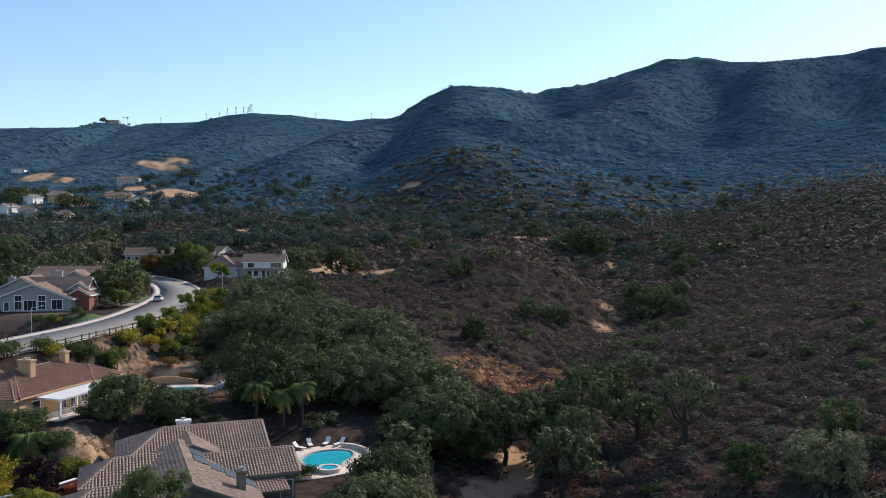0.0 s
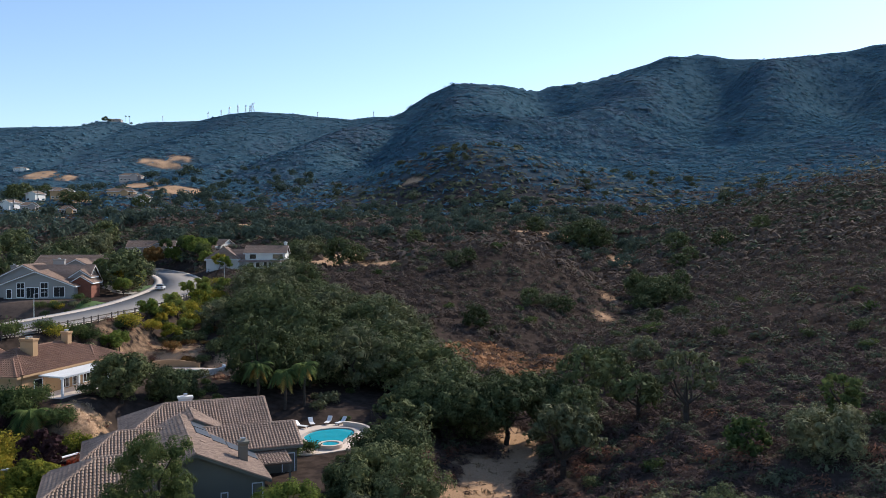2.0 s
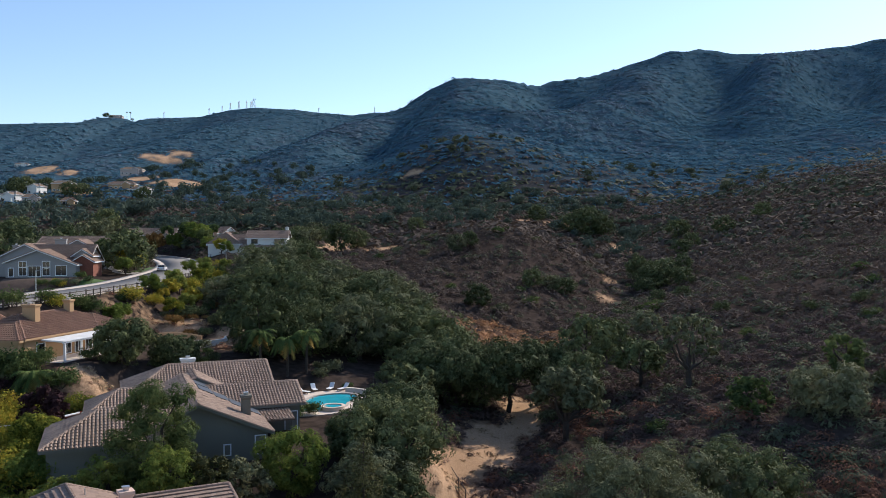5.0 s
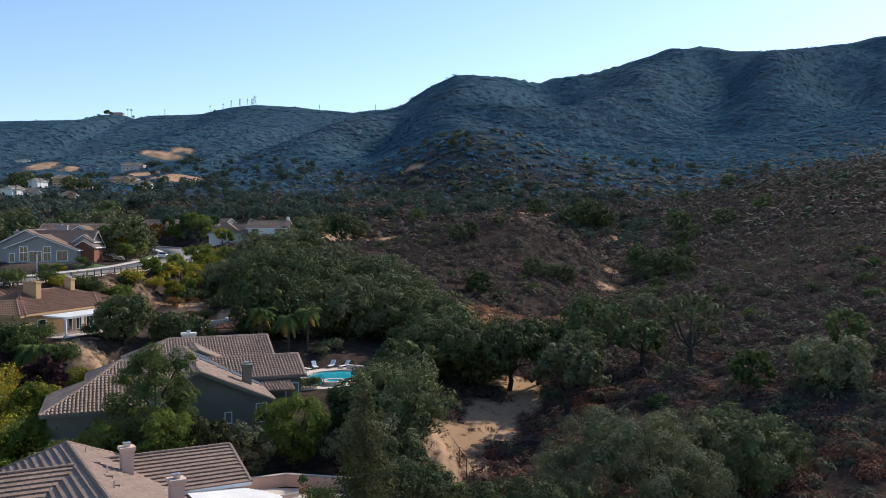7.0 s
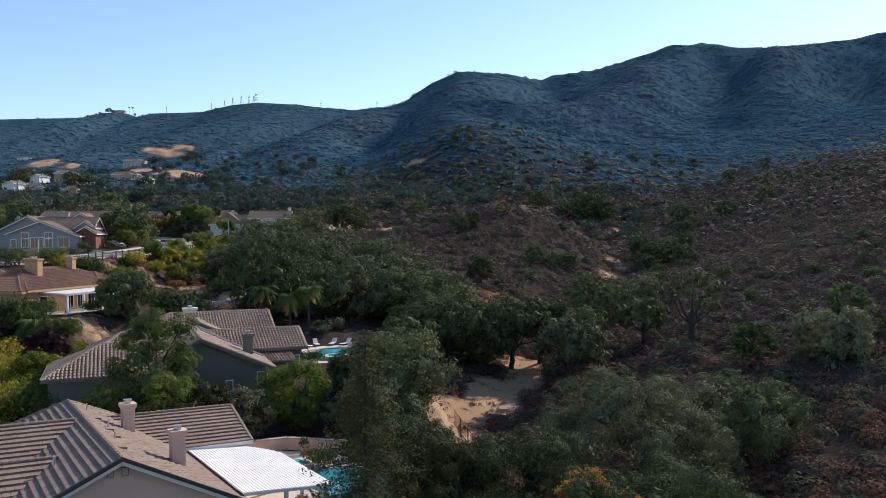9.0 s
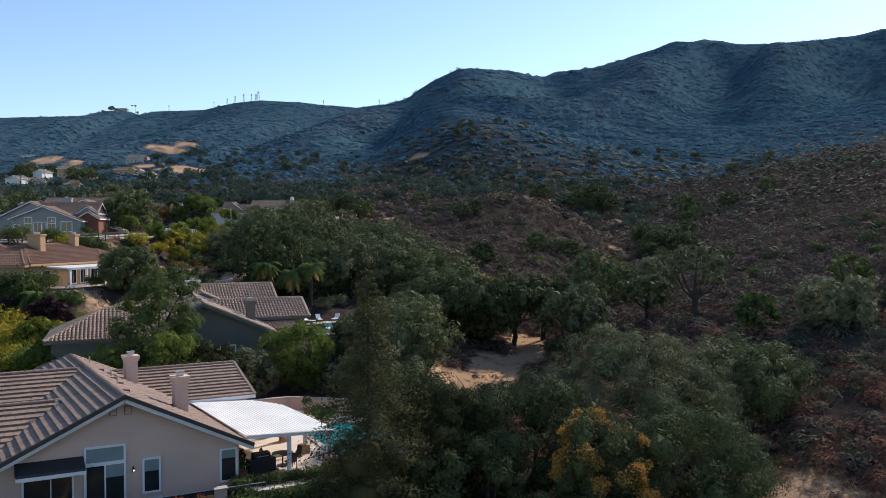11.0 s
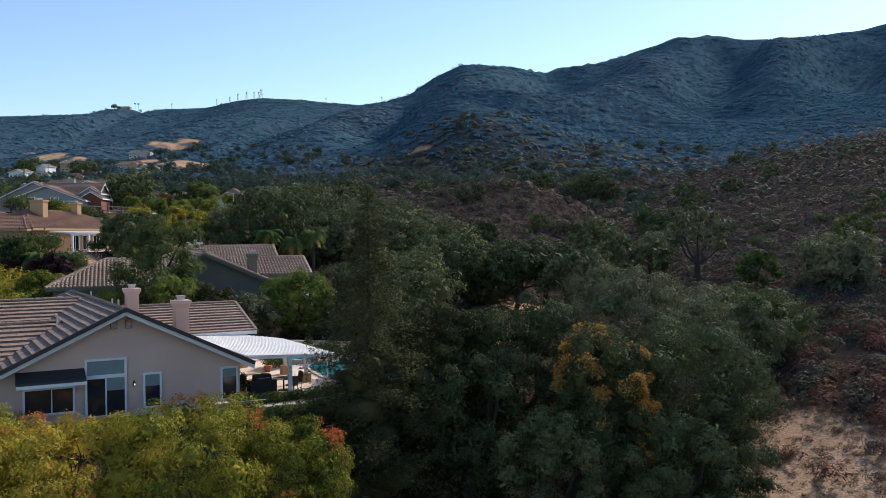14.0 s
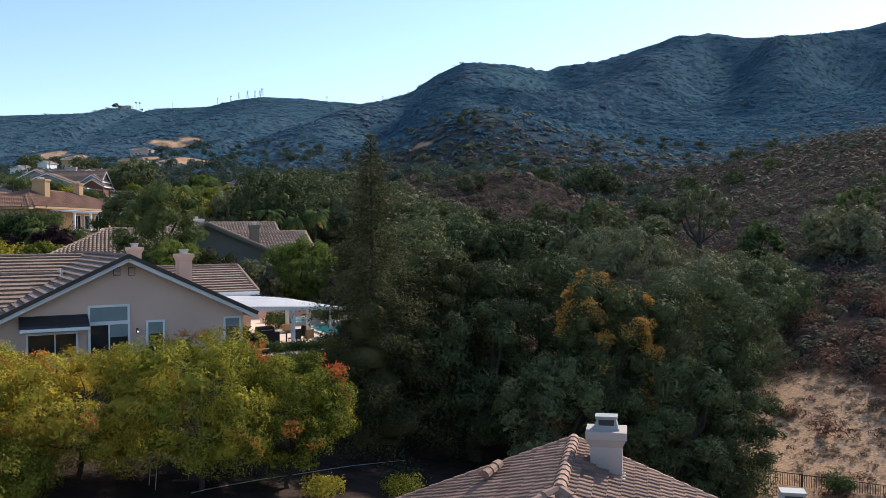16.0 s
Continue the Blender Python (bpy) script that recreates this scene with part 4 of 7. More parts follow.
def chimney(house, s, v, z0, z1, ws, wv, mat, skew=0.0, flues=1, label="", cowl=False):
    """A stuccoed stack with a stepped cap and metal flue tops."""
    st = part("chimney", Shape(skew).box(s - ws / 2, s + ws / 2, v - wv / 2, v + wv / 2, z0, z1 - 0.42), M[mat], house, label)
    part("cap", Shape(skew).frustum(s - ws / 2, s + ws / 2, v - wv / 2, v + wv / 2, z1 - 0.42, z1 - 0.2, 0.1).box(s - ws / 2 - 0.12, s + ws / 2 + 0.12, v - wv / 2 - 0.12, v + wv / 2 + 0.12, z1 - 0.2, z1), M[mat], st)
    for k in range(flues):
        f = s + (k - (flues - 1) / 2) * 0.55 * ws
        if cowl:
            c = part("cowl", Shape(skew).frustum(f - 0.34, f + 0.34, v - 0.26, v + 0.26, z1, z1 + 0.05, 0.0).frustum(f - 0.31, f + 0.31, v - 0.24, v + 0.24, z1 + 0.05, z1 + 0.3, -0.06).box(f - 0.29, f + 0.29, v - 0.22, v + 0.22, z1 + 0.3, z1 + 0.36), M["pipe"], st, "grey metal chimney cowl with mesh sides")
            part("mesh_side", Shape(skew).box(f - 0.2, f + 0.2, v - 0.222, v - 0.2, z1 + 0.09, z1 + 0.27), M["dark"], c)
            continue
        part("flue", Shape(skew).frustum(f - 0.17, f + 0.17, v - 0.17, v + 0.17, z1, z1 + 0.2, 0.03).box(f - 0.24, f + 0.24, v - 0.2, v + 0.2, z1 + 0.2, z1 + 0.27), M["metal"], st, "pale metal flue cap")


def window(house, s0, s1, z0, z1, v=0.0, skew=0.0, bars=(), trim=0.1, name="window", blind=0.0, mat="trim"):
    """A window in a wall that faces -v: outer trim, frame bars and a dark pane set back."""
    w = new(name)
    w.parent = house
    tr = Shape(skew)
    tr.box(s0, s0 + trim, v - 0.06, v + 0.03, z0, z1)
    tr.box(s1 - trim, s1, v - 0.06, v + 0.03, z0, z1)
    tr.box(s0 + trim, s1 - trim, v - 0.06, v + 0.03, z1 - trim, z1)
    tr.box(s0 + trim, s1 - trim, v - 0.06, v + 0.03, z0, z0 + trim)
    part("frame", tr, M[mat], w)
    for b in bars:
        part("bar", Shape(skew).box(b - 0.025, b + 0.025, v - 0.035, v + 0.02, z0 + trim, z1 - trim), M[mat], w)
    part("pane", Shape(skew).box(s0 + trim, s1 - trim, v - 0.012, v + 0.01, z0 + trim, z1 - trim), M["glass"], w)
    if blind:
        part("blind", Shape(skew).box(s0 + trim, s1 - trim, v - 0.02, v - 0.013, z1 - trim - blind, z1 - trim), M["blind"], w, "lowered pale blind")
    return w


def window_side(house, v0, v1, z0, z1, s, d=1):
    """A window in a wall that faces along s (d: 1 or -1)."""
    w = new("window")
    w.parent = house
    t = 0.1
    a, b = (s - 0.03, s + 0.06) if d > 0 else (s - 0.06, s + 0.03)
    part("frame", Shape().box(a, b, v0, v0 + t, z0, z1).box(a, b, v1 - t, v1, z0, z1).box(a, b, v0 + t, v1 - t, z1 - t, z1).box(a, b, v0 + t, v1 - t, z0, z0 + t), M["trim"], w)
    part("pane", Shape().box(s - 0.012, s + 0.012, v0 + t, v1 - t, z0 + t, z1 - t), M["glass"], w)


# ---- the pinkish house with the white patio cover ----
def pink_house():
    k = 0.065
    h = thing("house", pose(-17.0, 42.51, 0, 0, 0, 29.0), "pinkish stucco single-storey house with flat brown tiles and white trim", "house")
    wing(h, "v", 0.0, -0.55, 21.5, 6.6, 5.4, 2.15, -0.3, "stucco_pink", "tile_brown", k, (0, 4.0), 0.6, fascia="trim", rake="rail", w2=7.6, ze2=1.7)
    wing(h, "u", 16.2, 1.0, 10.9, 4.6, 4.24, 2.58, -0.3, "stucco_pink", "tile_brown", k, (0, 0), 0.45, fascia="trim")
    wing(h, "u", 11.3, -19.0, -0.4, 6.2, 5.3, 2.6, -0.3, "stucco_pink", "tile_brown", k, (5.5, 0), 0.5, fascia="trim")
    wing(h, "u", 5.7, -15.0, -2.0, 4.6, 4.4, 2.2, -0.3, "stucco_pink", "tile_brown", k, (0, 0), 0.5, fascia="trim")
    chimney(h, 3.0, 12.9, 3.0, 5.75, 0.75, 0.75, "stucco_pink", k, 1, "pinkish stucco chimney with stepped cap")
    chimney(h, 4.15, 5.0, 2.4, 5.4, 0.75, 0.75, "stucco_pink", k, 1, "pinkish stucco chimney with stepped cap")
    # front wall openings
    window(h, -1.88, 0.12, 2.02, 2.95, 0, k, trim=0.11, blind=0.7)
    dr = new("sliding_door")
    dr.parent = h
    part("frame", Shape(k).box(-1.88, -1.77, -0.06, 0.03, 0.0, 2.02).box(0.01, 0.12, -0.06, 0.03, 0.0, 2.02).box(-1.77, 0.01, -0.06, 0.03, 1.94, 2.02), M["trim"], dr)
    part("pane", Shape(k).box(-1.77, -0.9, -0.02, 0.0, 0.05, 1.94), M["glass"], dr)
    part("pane", Shape(k).box(-0.86, 0.01, -0.035, -0.01, 0.05, 1.94), M["glass"], dr)
    part("blind", Shape(k).box(-0.84, 0.0, -0.042, -0.036, 1.3, 1.93), M["blind"], dr, "half-lowered pale blind")
    part("bar", Shape(k).box(-0.92, -0.85, -0.05, 0.02, 0.03, 1.94), M["trim"], dr)
    window(h, 0.92, 1.85, 0.2, 2.05, 0, k, blind=0.6)
    window(h, 4.92, 5.88, 0.2, 2.04, 0, k, blind=0.45)
    window(h, -4.7, -2.34, 0.33, 1.7, 0, k, bars=(-3.4,))
    aw = part("awning", Shape(k).prism([(-5.0, -0.02, 2.55), (-5.0, -0.02, 1.95), (-5.0, -0.75, 1.98), (-5.0, -0.72, 2.1)], (3.1, 0, 0)), M["dark"], h, "rolled dark fabric awning over the window")
    part("awning_rail", Shape(k).box(-5.02, -1.88, -0.8, -0.7, 1.82, 1.98), M["trim"], aw, "white front rail")
    part("awning_arm", Shape(k).beam((-4.9, -0.02, 1.7), (-4.9, -0.74, 1.9), 0.04, 0.04), M["trim"], aw)
    part("awning_arm", Shape(k).beam((-2.0, -0.02, 1.7), (-2.0, -0.74, 1.9), 0.04, 0.04), M["trim"], aw)
    for s0 in (-0.64, 0.08):
        vt = part("gable_vent", Shape(k).box(s0, s0 + 0.34, -0.03, 0.01, 4.42, 4.86), M["wood"], h)
        for i in range(6):
            part("slat", Shape(k).prism([(s0 + 0.03, -0.07, 4.46 + i * 0.065), (s0 + 0.03, -0.03, 4.5 + i * 0.065), (s0 + 0.03, -0.03, 4.51 + i * 0.065)], (0.28, 0, 0)), M["stucco_pink"], vt)
    lm = part("wall_lamp", Shape(k).box(0.42, 0.54, -0.14, -0.02, 1.42, 1.62).box(0.44, 0.52, -0.06, 0.0, 1.6, 1.7), M["dark"], h, "small lit wall lantern")
    glow = bpy.data.materials.new("lantern_bulb")
    glow.use_nodes = True
    glow.node_tree.nodes["Principled BSDF"].inputs["Emission Color"].default_value = (1, 0.8, 0.55, 1)
    glow.node_tree.nodes["Principled BSDF"].inputs["Emission Strength"].default_value = 1.2
    part("bulb", Shape(k).box(0.45, 0.51, -0.16, -0.13, 1.47, 1.56), glow, lm)
    part("sill", Shape(k).box(-2.5, -1.95, -0.5, -0.1, 0.1, 0.28), M["concrete"], h)
    # roof vents and pipes
    def on_roof(s, v):
        return 5.4 - 0.493 * s
    for s, v in ((0.75, 3.2), (1.15, 7.0), (1.2, 9.3), (1.1, 12.8)):
        z = on_roof(s, v)
        part("roof_vent", Shape(k).prism([(s - 0.22, v - 0.3, z + 0.0), (s - 0.22, v + 0.3, z + 0.0), (s + 0.2, v + 0.3, z - 0.05), (s + 0.2, v - 0.3, z - 0.05)], (0, 0, 0.22)), M["tile_brown"], h)
    for s, v in ((0.9, 15.5), (1.3, 10.2), (0.85, 5.8)):
        part("vent_pipe", Shape(k).tube((s, v, on_roof(s, v) - 0.1), (s, v, on_roof(s, v) + 0.55), 0.05), M["metal"], h)
    part("vent_pipe", Shape(k).tube((-2.5, 4.6, 4.0), (-2.5, 4.6, 4.75), 0.07), M["metal"], h)
    return h


def patio_cover():
    """White corrugated cover on posts beside the pinkish house."""
    k = 0.065
    c = thing("patio_cover", pose(-17.0, 42.51, 0, 0, 0, 29.0), "white corrugated patio cover on square posts beside the house", "patio cover")
    n = 26
    for i in range(n):
        w = 5.4 / n
        s0 = 6.5 + i * w
        end = min(11.5, 7.69 + 3.8 * math.sqrt((11.92 - s0) / 1.69))
        sh = Shape(k)
        pr = [(0, 0.0), (0.2, 0.024), (0.45, 0.024), (0.65, 0.0), (1.0, 0.0)]
        for j in range(4):
            sa, sb = s0 + pr[j][0] * w, s0 + pr[j + 1][0] * w
            za, zb = 2.46 - (sa - 6.5) * 0.048 + pr[j][1], 2.46 - (sb - 6.5) * 0.048 + pr[j + 1][1]
            sh.face((sa, 0.5, za), (sb, 0.5, zb), (sb, end, zb), (sa, end, za))
            sh.face((sa, end, za - 0.03), (sb, end, zb - 0.03), (sb, 0.5, zb - 0.03), (sa, 0.5, za - 0.03))
        part("panel", sh, M["patio_white"], c)
    part("gutter", Shape(k).box(11.78, 11.93, 0.45, 8.2, 2.05, 2.19), M["trim"], c)
    part("edge_beam", Shape(k).beam((6.6, 0.5, 2.34), (11.9, 0.5, 2.1), 0.08, 0.16), M["trim"], c)
    for v in (0.9, 4.4, 8.0):
        p = part("post", Shape(k).box(11.45, 11.65, v - 0.1, v + 0.1, -0.1, 2.08), M["trim"], c)
        part("post_base", Shape(k).box(11.3, 11.8, v - 0.25, v + 0.25, -0.1, 0.55), M["stucco_tan"], p, "tan stucco pier")
    part("post", Shape(k).box(9.0, 9.2, 0.6, 0.8, -0.1, 2.2), M["trim"], c)
    return c


pink_house()
patio_cover()


# ---- the grey house with barrel tiles and roof collectors ----
def grey_house():
    h = thing("house", pose(-22.3, 74.1, 2.3, 0, 0, 22.0), "dark grey stucco house with weathered barrel-tile roof and solar panels", "house")
    b = dict(barrel=0.12, course=0.42, width=0.32)
    wing(h, "v", 0.0, -0.4, 18.0, 6.7, 5.35, 2.35, -0.3, "stucco_grey", "tile_s", 0, (0, 0), 0.5, fascia="stucco_grey", w2=4.8, ze2=3.0, **b)
    wing(h, "u", 13.4, 1.5, 11.7, 4.2, 4.6, 2.9, -0.3, "stucco_grey", "tile_s", 0, (0, 0), 0.5, fascia="stucco_grey", **b)
    wing(h, "u", 22.8, -6.2, 10.0, 6.5, 5.75, 3.1, -0.3, "stucco_grey", "tile_s", 0, (5.0, 0), 0.5, fascia="stucco_grey", **b)
    wing(h, "u", 3.3, -12.8, -1.5, 4.9, 4.9, 2.65, -0.3, "stucco_grey", "tile_s", 0, (4.6, 0), 0.5, fascia="stucco_grey", **b)
    wing(h, "u", 15.2, -9.8, -1.0, 4.3, 4.6, 2.75, -0.3, "stucco_grey", "tile_s", 0, (3.4, 0), 0.5, fascia="stucco_grey", **b)
    wing(h, "v", 1.3, 15.0, 22.0, 3.0, 5.3, 3.9, 2.0, "stucco_grey", "tile_s", 0, (0, 0), 0.4, fascia="stucco_grey", **b)
    chimney(h, 4.75, 3.75, 2.5, 5.2, 0.8, 0.8, "stucco_grey", 0, 1, "grey stucco chimney")
    chimney(h, 1.1, 24.0, 4.5, 6.25, 1.5, 0.8, "stucco_white", 0, 1, "broad pale chimney with one flue")
    window(h, 5.0, 6.05, 0.3, 2.1, 0.12)
    window(h, -2.6, -1.2, 0.9, 2.0, 0.12)
    window(h, 2.2, 2.9, 0.4, 1.5, 0.12)
    window(h, 9.6, 11.0, 0.0, 2.1, 9.72)
    # lean-to roof between the front gable and the right-hand wing
    sh = Shape()
    tile_slope(sh, (6.6, 6.2, 2.0), (10.0, 6.2, 2.0), (10.0, 9.6, 2.5), (6.6, 9.6, 2.5), 0.4, 0.31, 0.075)
    part("porch_roof", sh, M["tile_s"], h)
    part("porch_board", Shape().prism([(6.6, 6.2, 1.86), (10.0, 6.2, 1.86), (10.0, 9.6, 2.36), (6.6, 9.6, 2.36)], (0, 0, 0.13)), M["wood"], h)
    part("porch_post", Shape().box(9.7, 9.9, 6.3, 6.5, -0.3, 1.9), M["stucco_grey"], h)
    # roof collectors lying on the right-hand slope, stepped down it
    m = 3.0 / 6.7
    def P(s, v, up=0.18):
        return (s, v, 5.35 - m * s + up)
    for s, v in ((0.9, 12.5), (1.0, 9.4), (2.45, 8.3), (3.9, 7.3), (5.3, 6.6)):
        pn = part("solar_panel", Shape().prism([P(s, v), P(s + 1.35, v - 0.2), P(s + 1.35, v + 2.6), P(s, v + 2.8)], (0, 0, 0.05)), M["panel"], h, "dark blue-grey roof collector")
        part("panel_frame", Shape().beam(P(s, v, 0.19), P(s + 1.35, v - 0.2, 0.19), 0.06, 0.08), M["dark"], pn)
        part("panel_frame", Shape().beam(P(s, v, 0.19), P(s, v + 2.8, 0.19), 0.06, 0.08), M["dark"], pn)
    for s, v in ((0.7, 15.0), (1.0, 5.5), (3.2, 3.0)):
        part("roof_vent", Shape().prism([P(s, v, 0.1), P(s + 0.4, v, 0.1), P(s + 0.4, v + 0.5, 0.1), P(s, v + 0.5, 0.1)], (0, 0, 0.16)), M["tile_s"], h)
    return h


M["panel"] = material("roof_collector", (0.05, 0.06, 0.075), 0.5, 0.06, 2.0, 10, 0.0, spec=0.25)
grey_house()


# ---- the tan house with two chimneys and a white pergola ----
def tan_house():
    h = thing("house", pose(-50.5, 100.5, 7.4, 0, 0, 78.0), "tan stucco house with reddish tile roof and two broad chimneys", "house")
    b = dict(barrel=0.09, course=0.42, width=0.34)
    wing(h, "u", 6.0, -0.5, 20.0, 5.6, 5.35, 2.95, -0.4, "stucco_tan", "tile_red", 0, (5.6, 5.6), 0.6, fascia="stucco_tan", **b)
    wing(h, "v", 2.0, 0.5, 7.0, 3.4, 4.5, 2.85, -0.4, "stucco_tan", "tile_red", 0, (3.3, 0), 0.6, fascia="stucco_tan", **b)
    wing(h, "v", 17.0, 0.2, 7.0, 3.4, 4.5, 2.85, -0.4, "stucco_tan", "tile_red", 0, (3.3, 0), 0.6, fascia="stucco_tan", **b)
    wing(h, "u", 12.5, -3.0, 9.0, 5.0, 5.2, 2.8, -0.4, "stucco_tan", "tile_red", 0, (5.0, 0), 0.6, fascia="stucco_tan", **b)
    chimney(h, 5.9, 4.6, 3.4, 6.7, 0.95, 1.9, "stucco_tan", 0, 2, "broad tan stucco chimney")
    chimney(h, 14.4, 5.4, 3.4, 6.7, 0.85, 1.0, "stucco_tan", 0, 1, "tan stucco chimney")
    for s0 in (7.4, 9.6, 11.8):
        window(h, s0, s0 + 1.5, 0.1, 2.1, 0.98, bars=(s0 + 0.75,))
    window(h, 2.2, 3.8, 0.6, 2.1, 0.98)
    window(h, 16.2, 17.8, 0.6, 2.1, 0.78)
    for v0 in (2.0, 5.0, 8.0):
        window_side(h, v0, v0 + 1.4, 0.6, 2.0, 0.08, -1)
    return h


def pergola():
    c = thing("pergola", pose(-50.5, 100.5, 7.4, 0, 0, 78.0), "white slatted pergola on posts along a tan house", "pergola")
    for i in range(26):
        s = 2.6 + i * 0.5
        part("rafter", Shape().beam((s, 0.6, 2.5), (s, -3.0, 2.34), 0.09, 0.16), M["trim"], c)
    for i in range(17):
        v = 0.4 - i * 0.2
        part("slat", Shape().beam((2.5, v, 2.6 - (0.4 - v) * 0.044), (15.4, v, 2.6 - (0.4 - v) * 0.044), 0.06, 0.04), M["trim"], c)
    part("beam", Shape().beam((2.4, -2.6, 2.26), (15.4, -2.6, 2.26), 0.12, 0.2), M["trim"], c)
    for s in (2.8, 6.0, 9.1, 12.2, 15.1):
        part("post", Shape().box(s - 0.12, s + 0.12, -2.72, -2.48, -0.25, 2.16), M["trim"], c)
    part("floor_slab", Shape().box(1.5, 16.5, -3.4, 1.2, -0.5, -0.02), M["deck"], c, "pale terrace slab")
    return c


tan_house()
pergola()


# ---- the blue-grey house across the road ----
def blue_house():
    h = thing("house", pose(-86.8, 176.0, 14.6, 0, 0, 6.0), "blue-grey house with brown tile roof and brick porch columns", "house")
    b = dict(course=0.4, width=0.5)
    wing(h, "v", 0.0, -0.5, 11.0, 8.3, 5.8, 2.55, -0.5, "stucco_blue", "tile_brown", 0, (0, 0), 0.5, fascia="trim", w2=7.0, ze2=3.1, **b)
    wing(h, "u", 9.0, -5.0, 9.5, 5.6, 6.8, 3.1, -0.5, "stucco_blue", "tile_brown", 0, (0, 0), 0.5, fascia="trim", **b)
    wing(h, "v", -4.6, 5.0, 17.0, 8.0, 7.0, 3.0, -0.5, "stucco_blue", "tile_brown", 0, (0, 0), 0.5, fascia="trim", **b)
    wing(h, "v", 8.4, 2.2, 9.0, 2.6, 4.7, 3.1, -0.5, "brick_red", "tile_brown", 0, (0, 0), 0.4, fascia="trim", **b)
    wing(h, "v", 7.6, 4.5, 10.0, 2.4, 5.9, 4.3, 2.0, "stucco_blue", "tile_brown", 0, (0, 0), 0.3, fascia="trim", **b)
    chimney(h, 0.6, 12.5, 4.0, 8.1, 2.4, 0.9, "stucco_blue", 0, 1, "broad blue-grey chimney")
    chimney(h, -9.0, 12.0, 4.0, 6.8, 1.2, 0.9, "stucco_blue", 0, 1)
    for s0, s1, z0, z1, bar in ((-6.0, -4.8, 0.0, 2.0, ()), (-3.9, -2.2, 0.2, 3.4, (-3.05,)), (-2.0, 0.7, 0.0, 2.4, (-1.1, -0.2)), (0.9, 2.6, 0.2, 3.4, (1.75,)), (3.6, 6.0, 0.2, 2.5, (4.8,))):
        window(h, s0, s1, z0, z1, -0.0, bars=bar, trim=0.14)
    for s0 in (-3.9, 0.9):
        part("transom", Shape().box(s0, s0 + 1.7, -0.05, 0.0, 2.0, 2.15), M["trim"], h)
    return h


M["brick_red"] = material("red_brick", (0.20, 0.075, 0.05), 0.9, 0.15, 0.5, 20, 0.3)
blue_house()


def brown_house(x, y, z, yaw, a, w, zr, ze, wall, tile, label, gable=True):
    """A plain distant house: one long mass and a cross wing."""
    h = thing("house", pose(x, y, z, 0, 0, yaw), label, "house")
    wing(h, "u", 0.0, -a, a, w, zr, ze, -1.5, wall, tile, 0, (0, 0) if gable else (w * 0.8, w * 0.8), 0.5, fascia="trim", course=0.45, width=0.6)
    wing(h, "v", a * 0.35, -w - 2.5, 1.0, w * 0.7, zr - 0.7, ze, -1.5, wall, tile, 0, (0, 0) if gable else (w * 0.5, 0), 0.5, fascia="trim", course=0.45, width=0.6)
    for k in range(4):
        s = -a + 1.2 + k * (a * 0.32)
        window(h, s, s + 1.4, 0.7, 2.1, -w + 0.48, trim=0.12)
    window(h, a * 0.35 - 1, a * 0.35 + 1, 0.6, 2.2, -w - 2.02, trim=0.12)
    return h


brown_house(-90, 203, 16.6, 4, 8.5, 6.5, 6.7, 3.6, "stucco_blue", "tile_brown", "grey house with brown tile roof behind a blue-grey house")
brown_house(-123, 276, ground_z(-123, 276) - 0.6, 12, 8, 5.5, 5.2, 2.8, "stucco_tan", "tile_red", "low tan house with reddish roof among dark trees")
brown_house(-146, 334, ground_z(-146, 334) - 0.6, -14, 8, 5.5, 5.2, 2.8, "stucco_white", "tile_brown", "low pale house with brown roof among dark trees")
brown_house(-114, 324, ground_z(-114, 324) - 2.4, 10, 9, 5.5, 5.4, 2.8, "stucco_pale", "tile_brown", "pale house with brown roof at the road's far bend")
brown_house(-93, 332, ground_z(-93, 332) - 2.2, -20, 8, 5.5, 5.4, 2.8, "stucco_white", "tile_brown", "pale house with brown roof at the road's far bend")


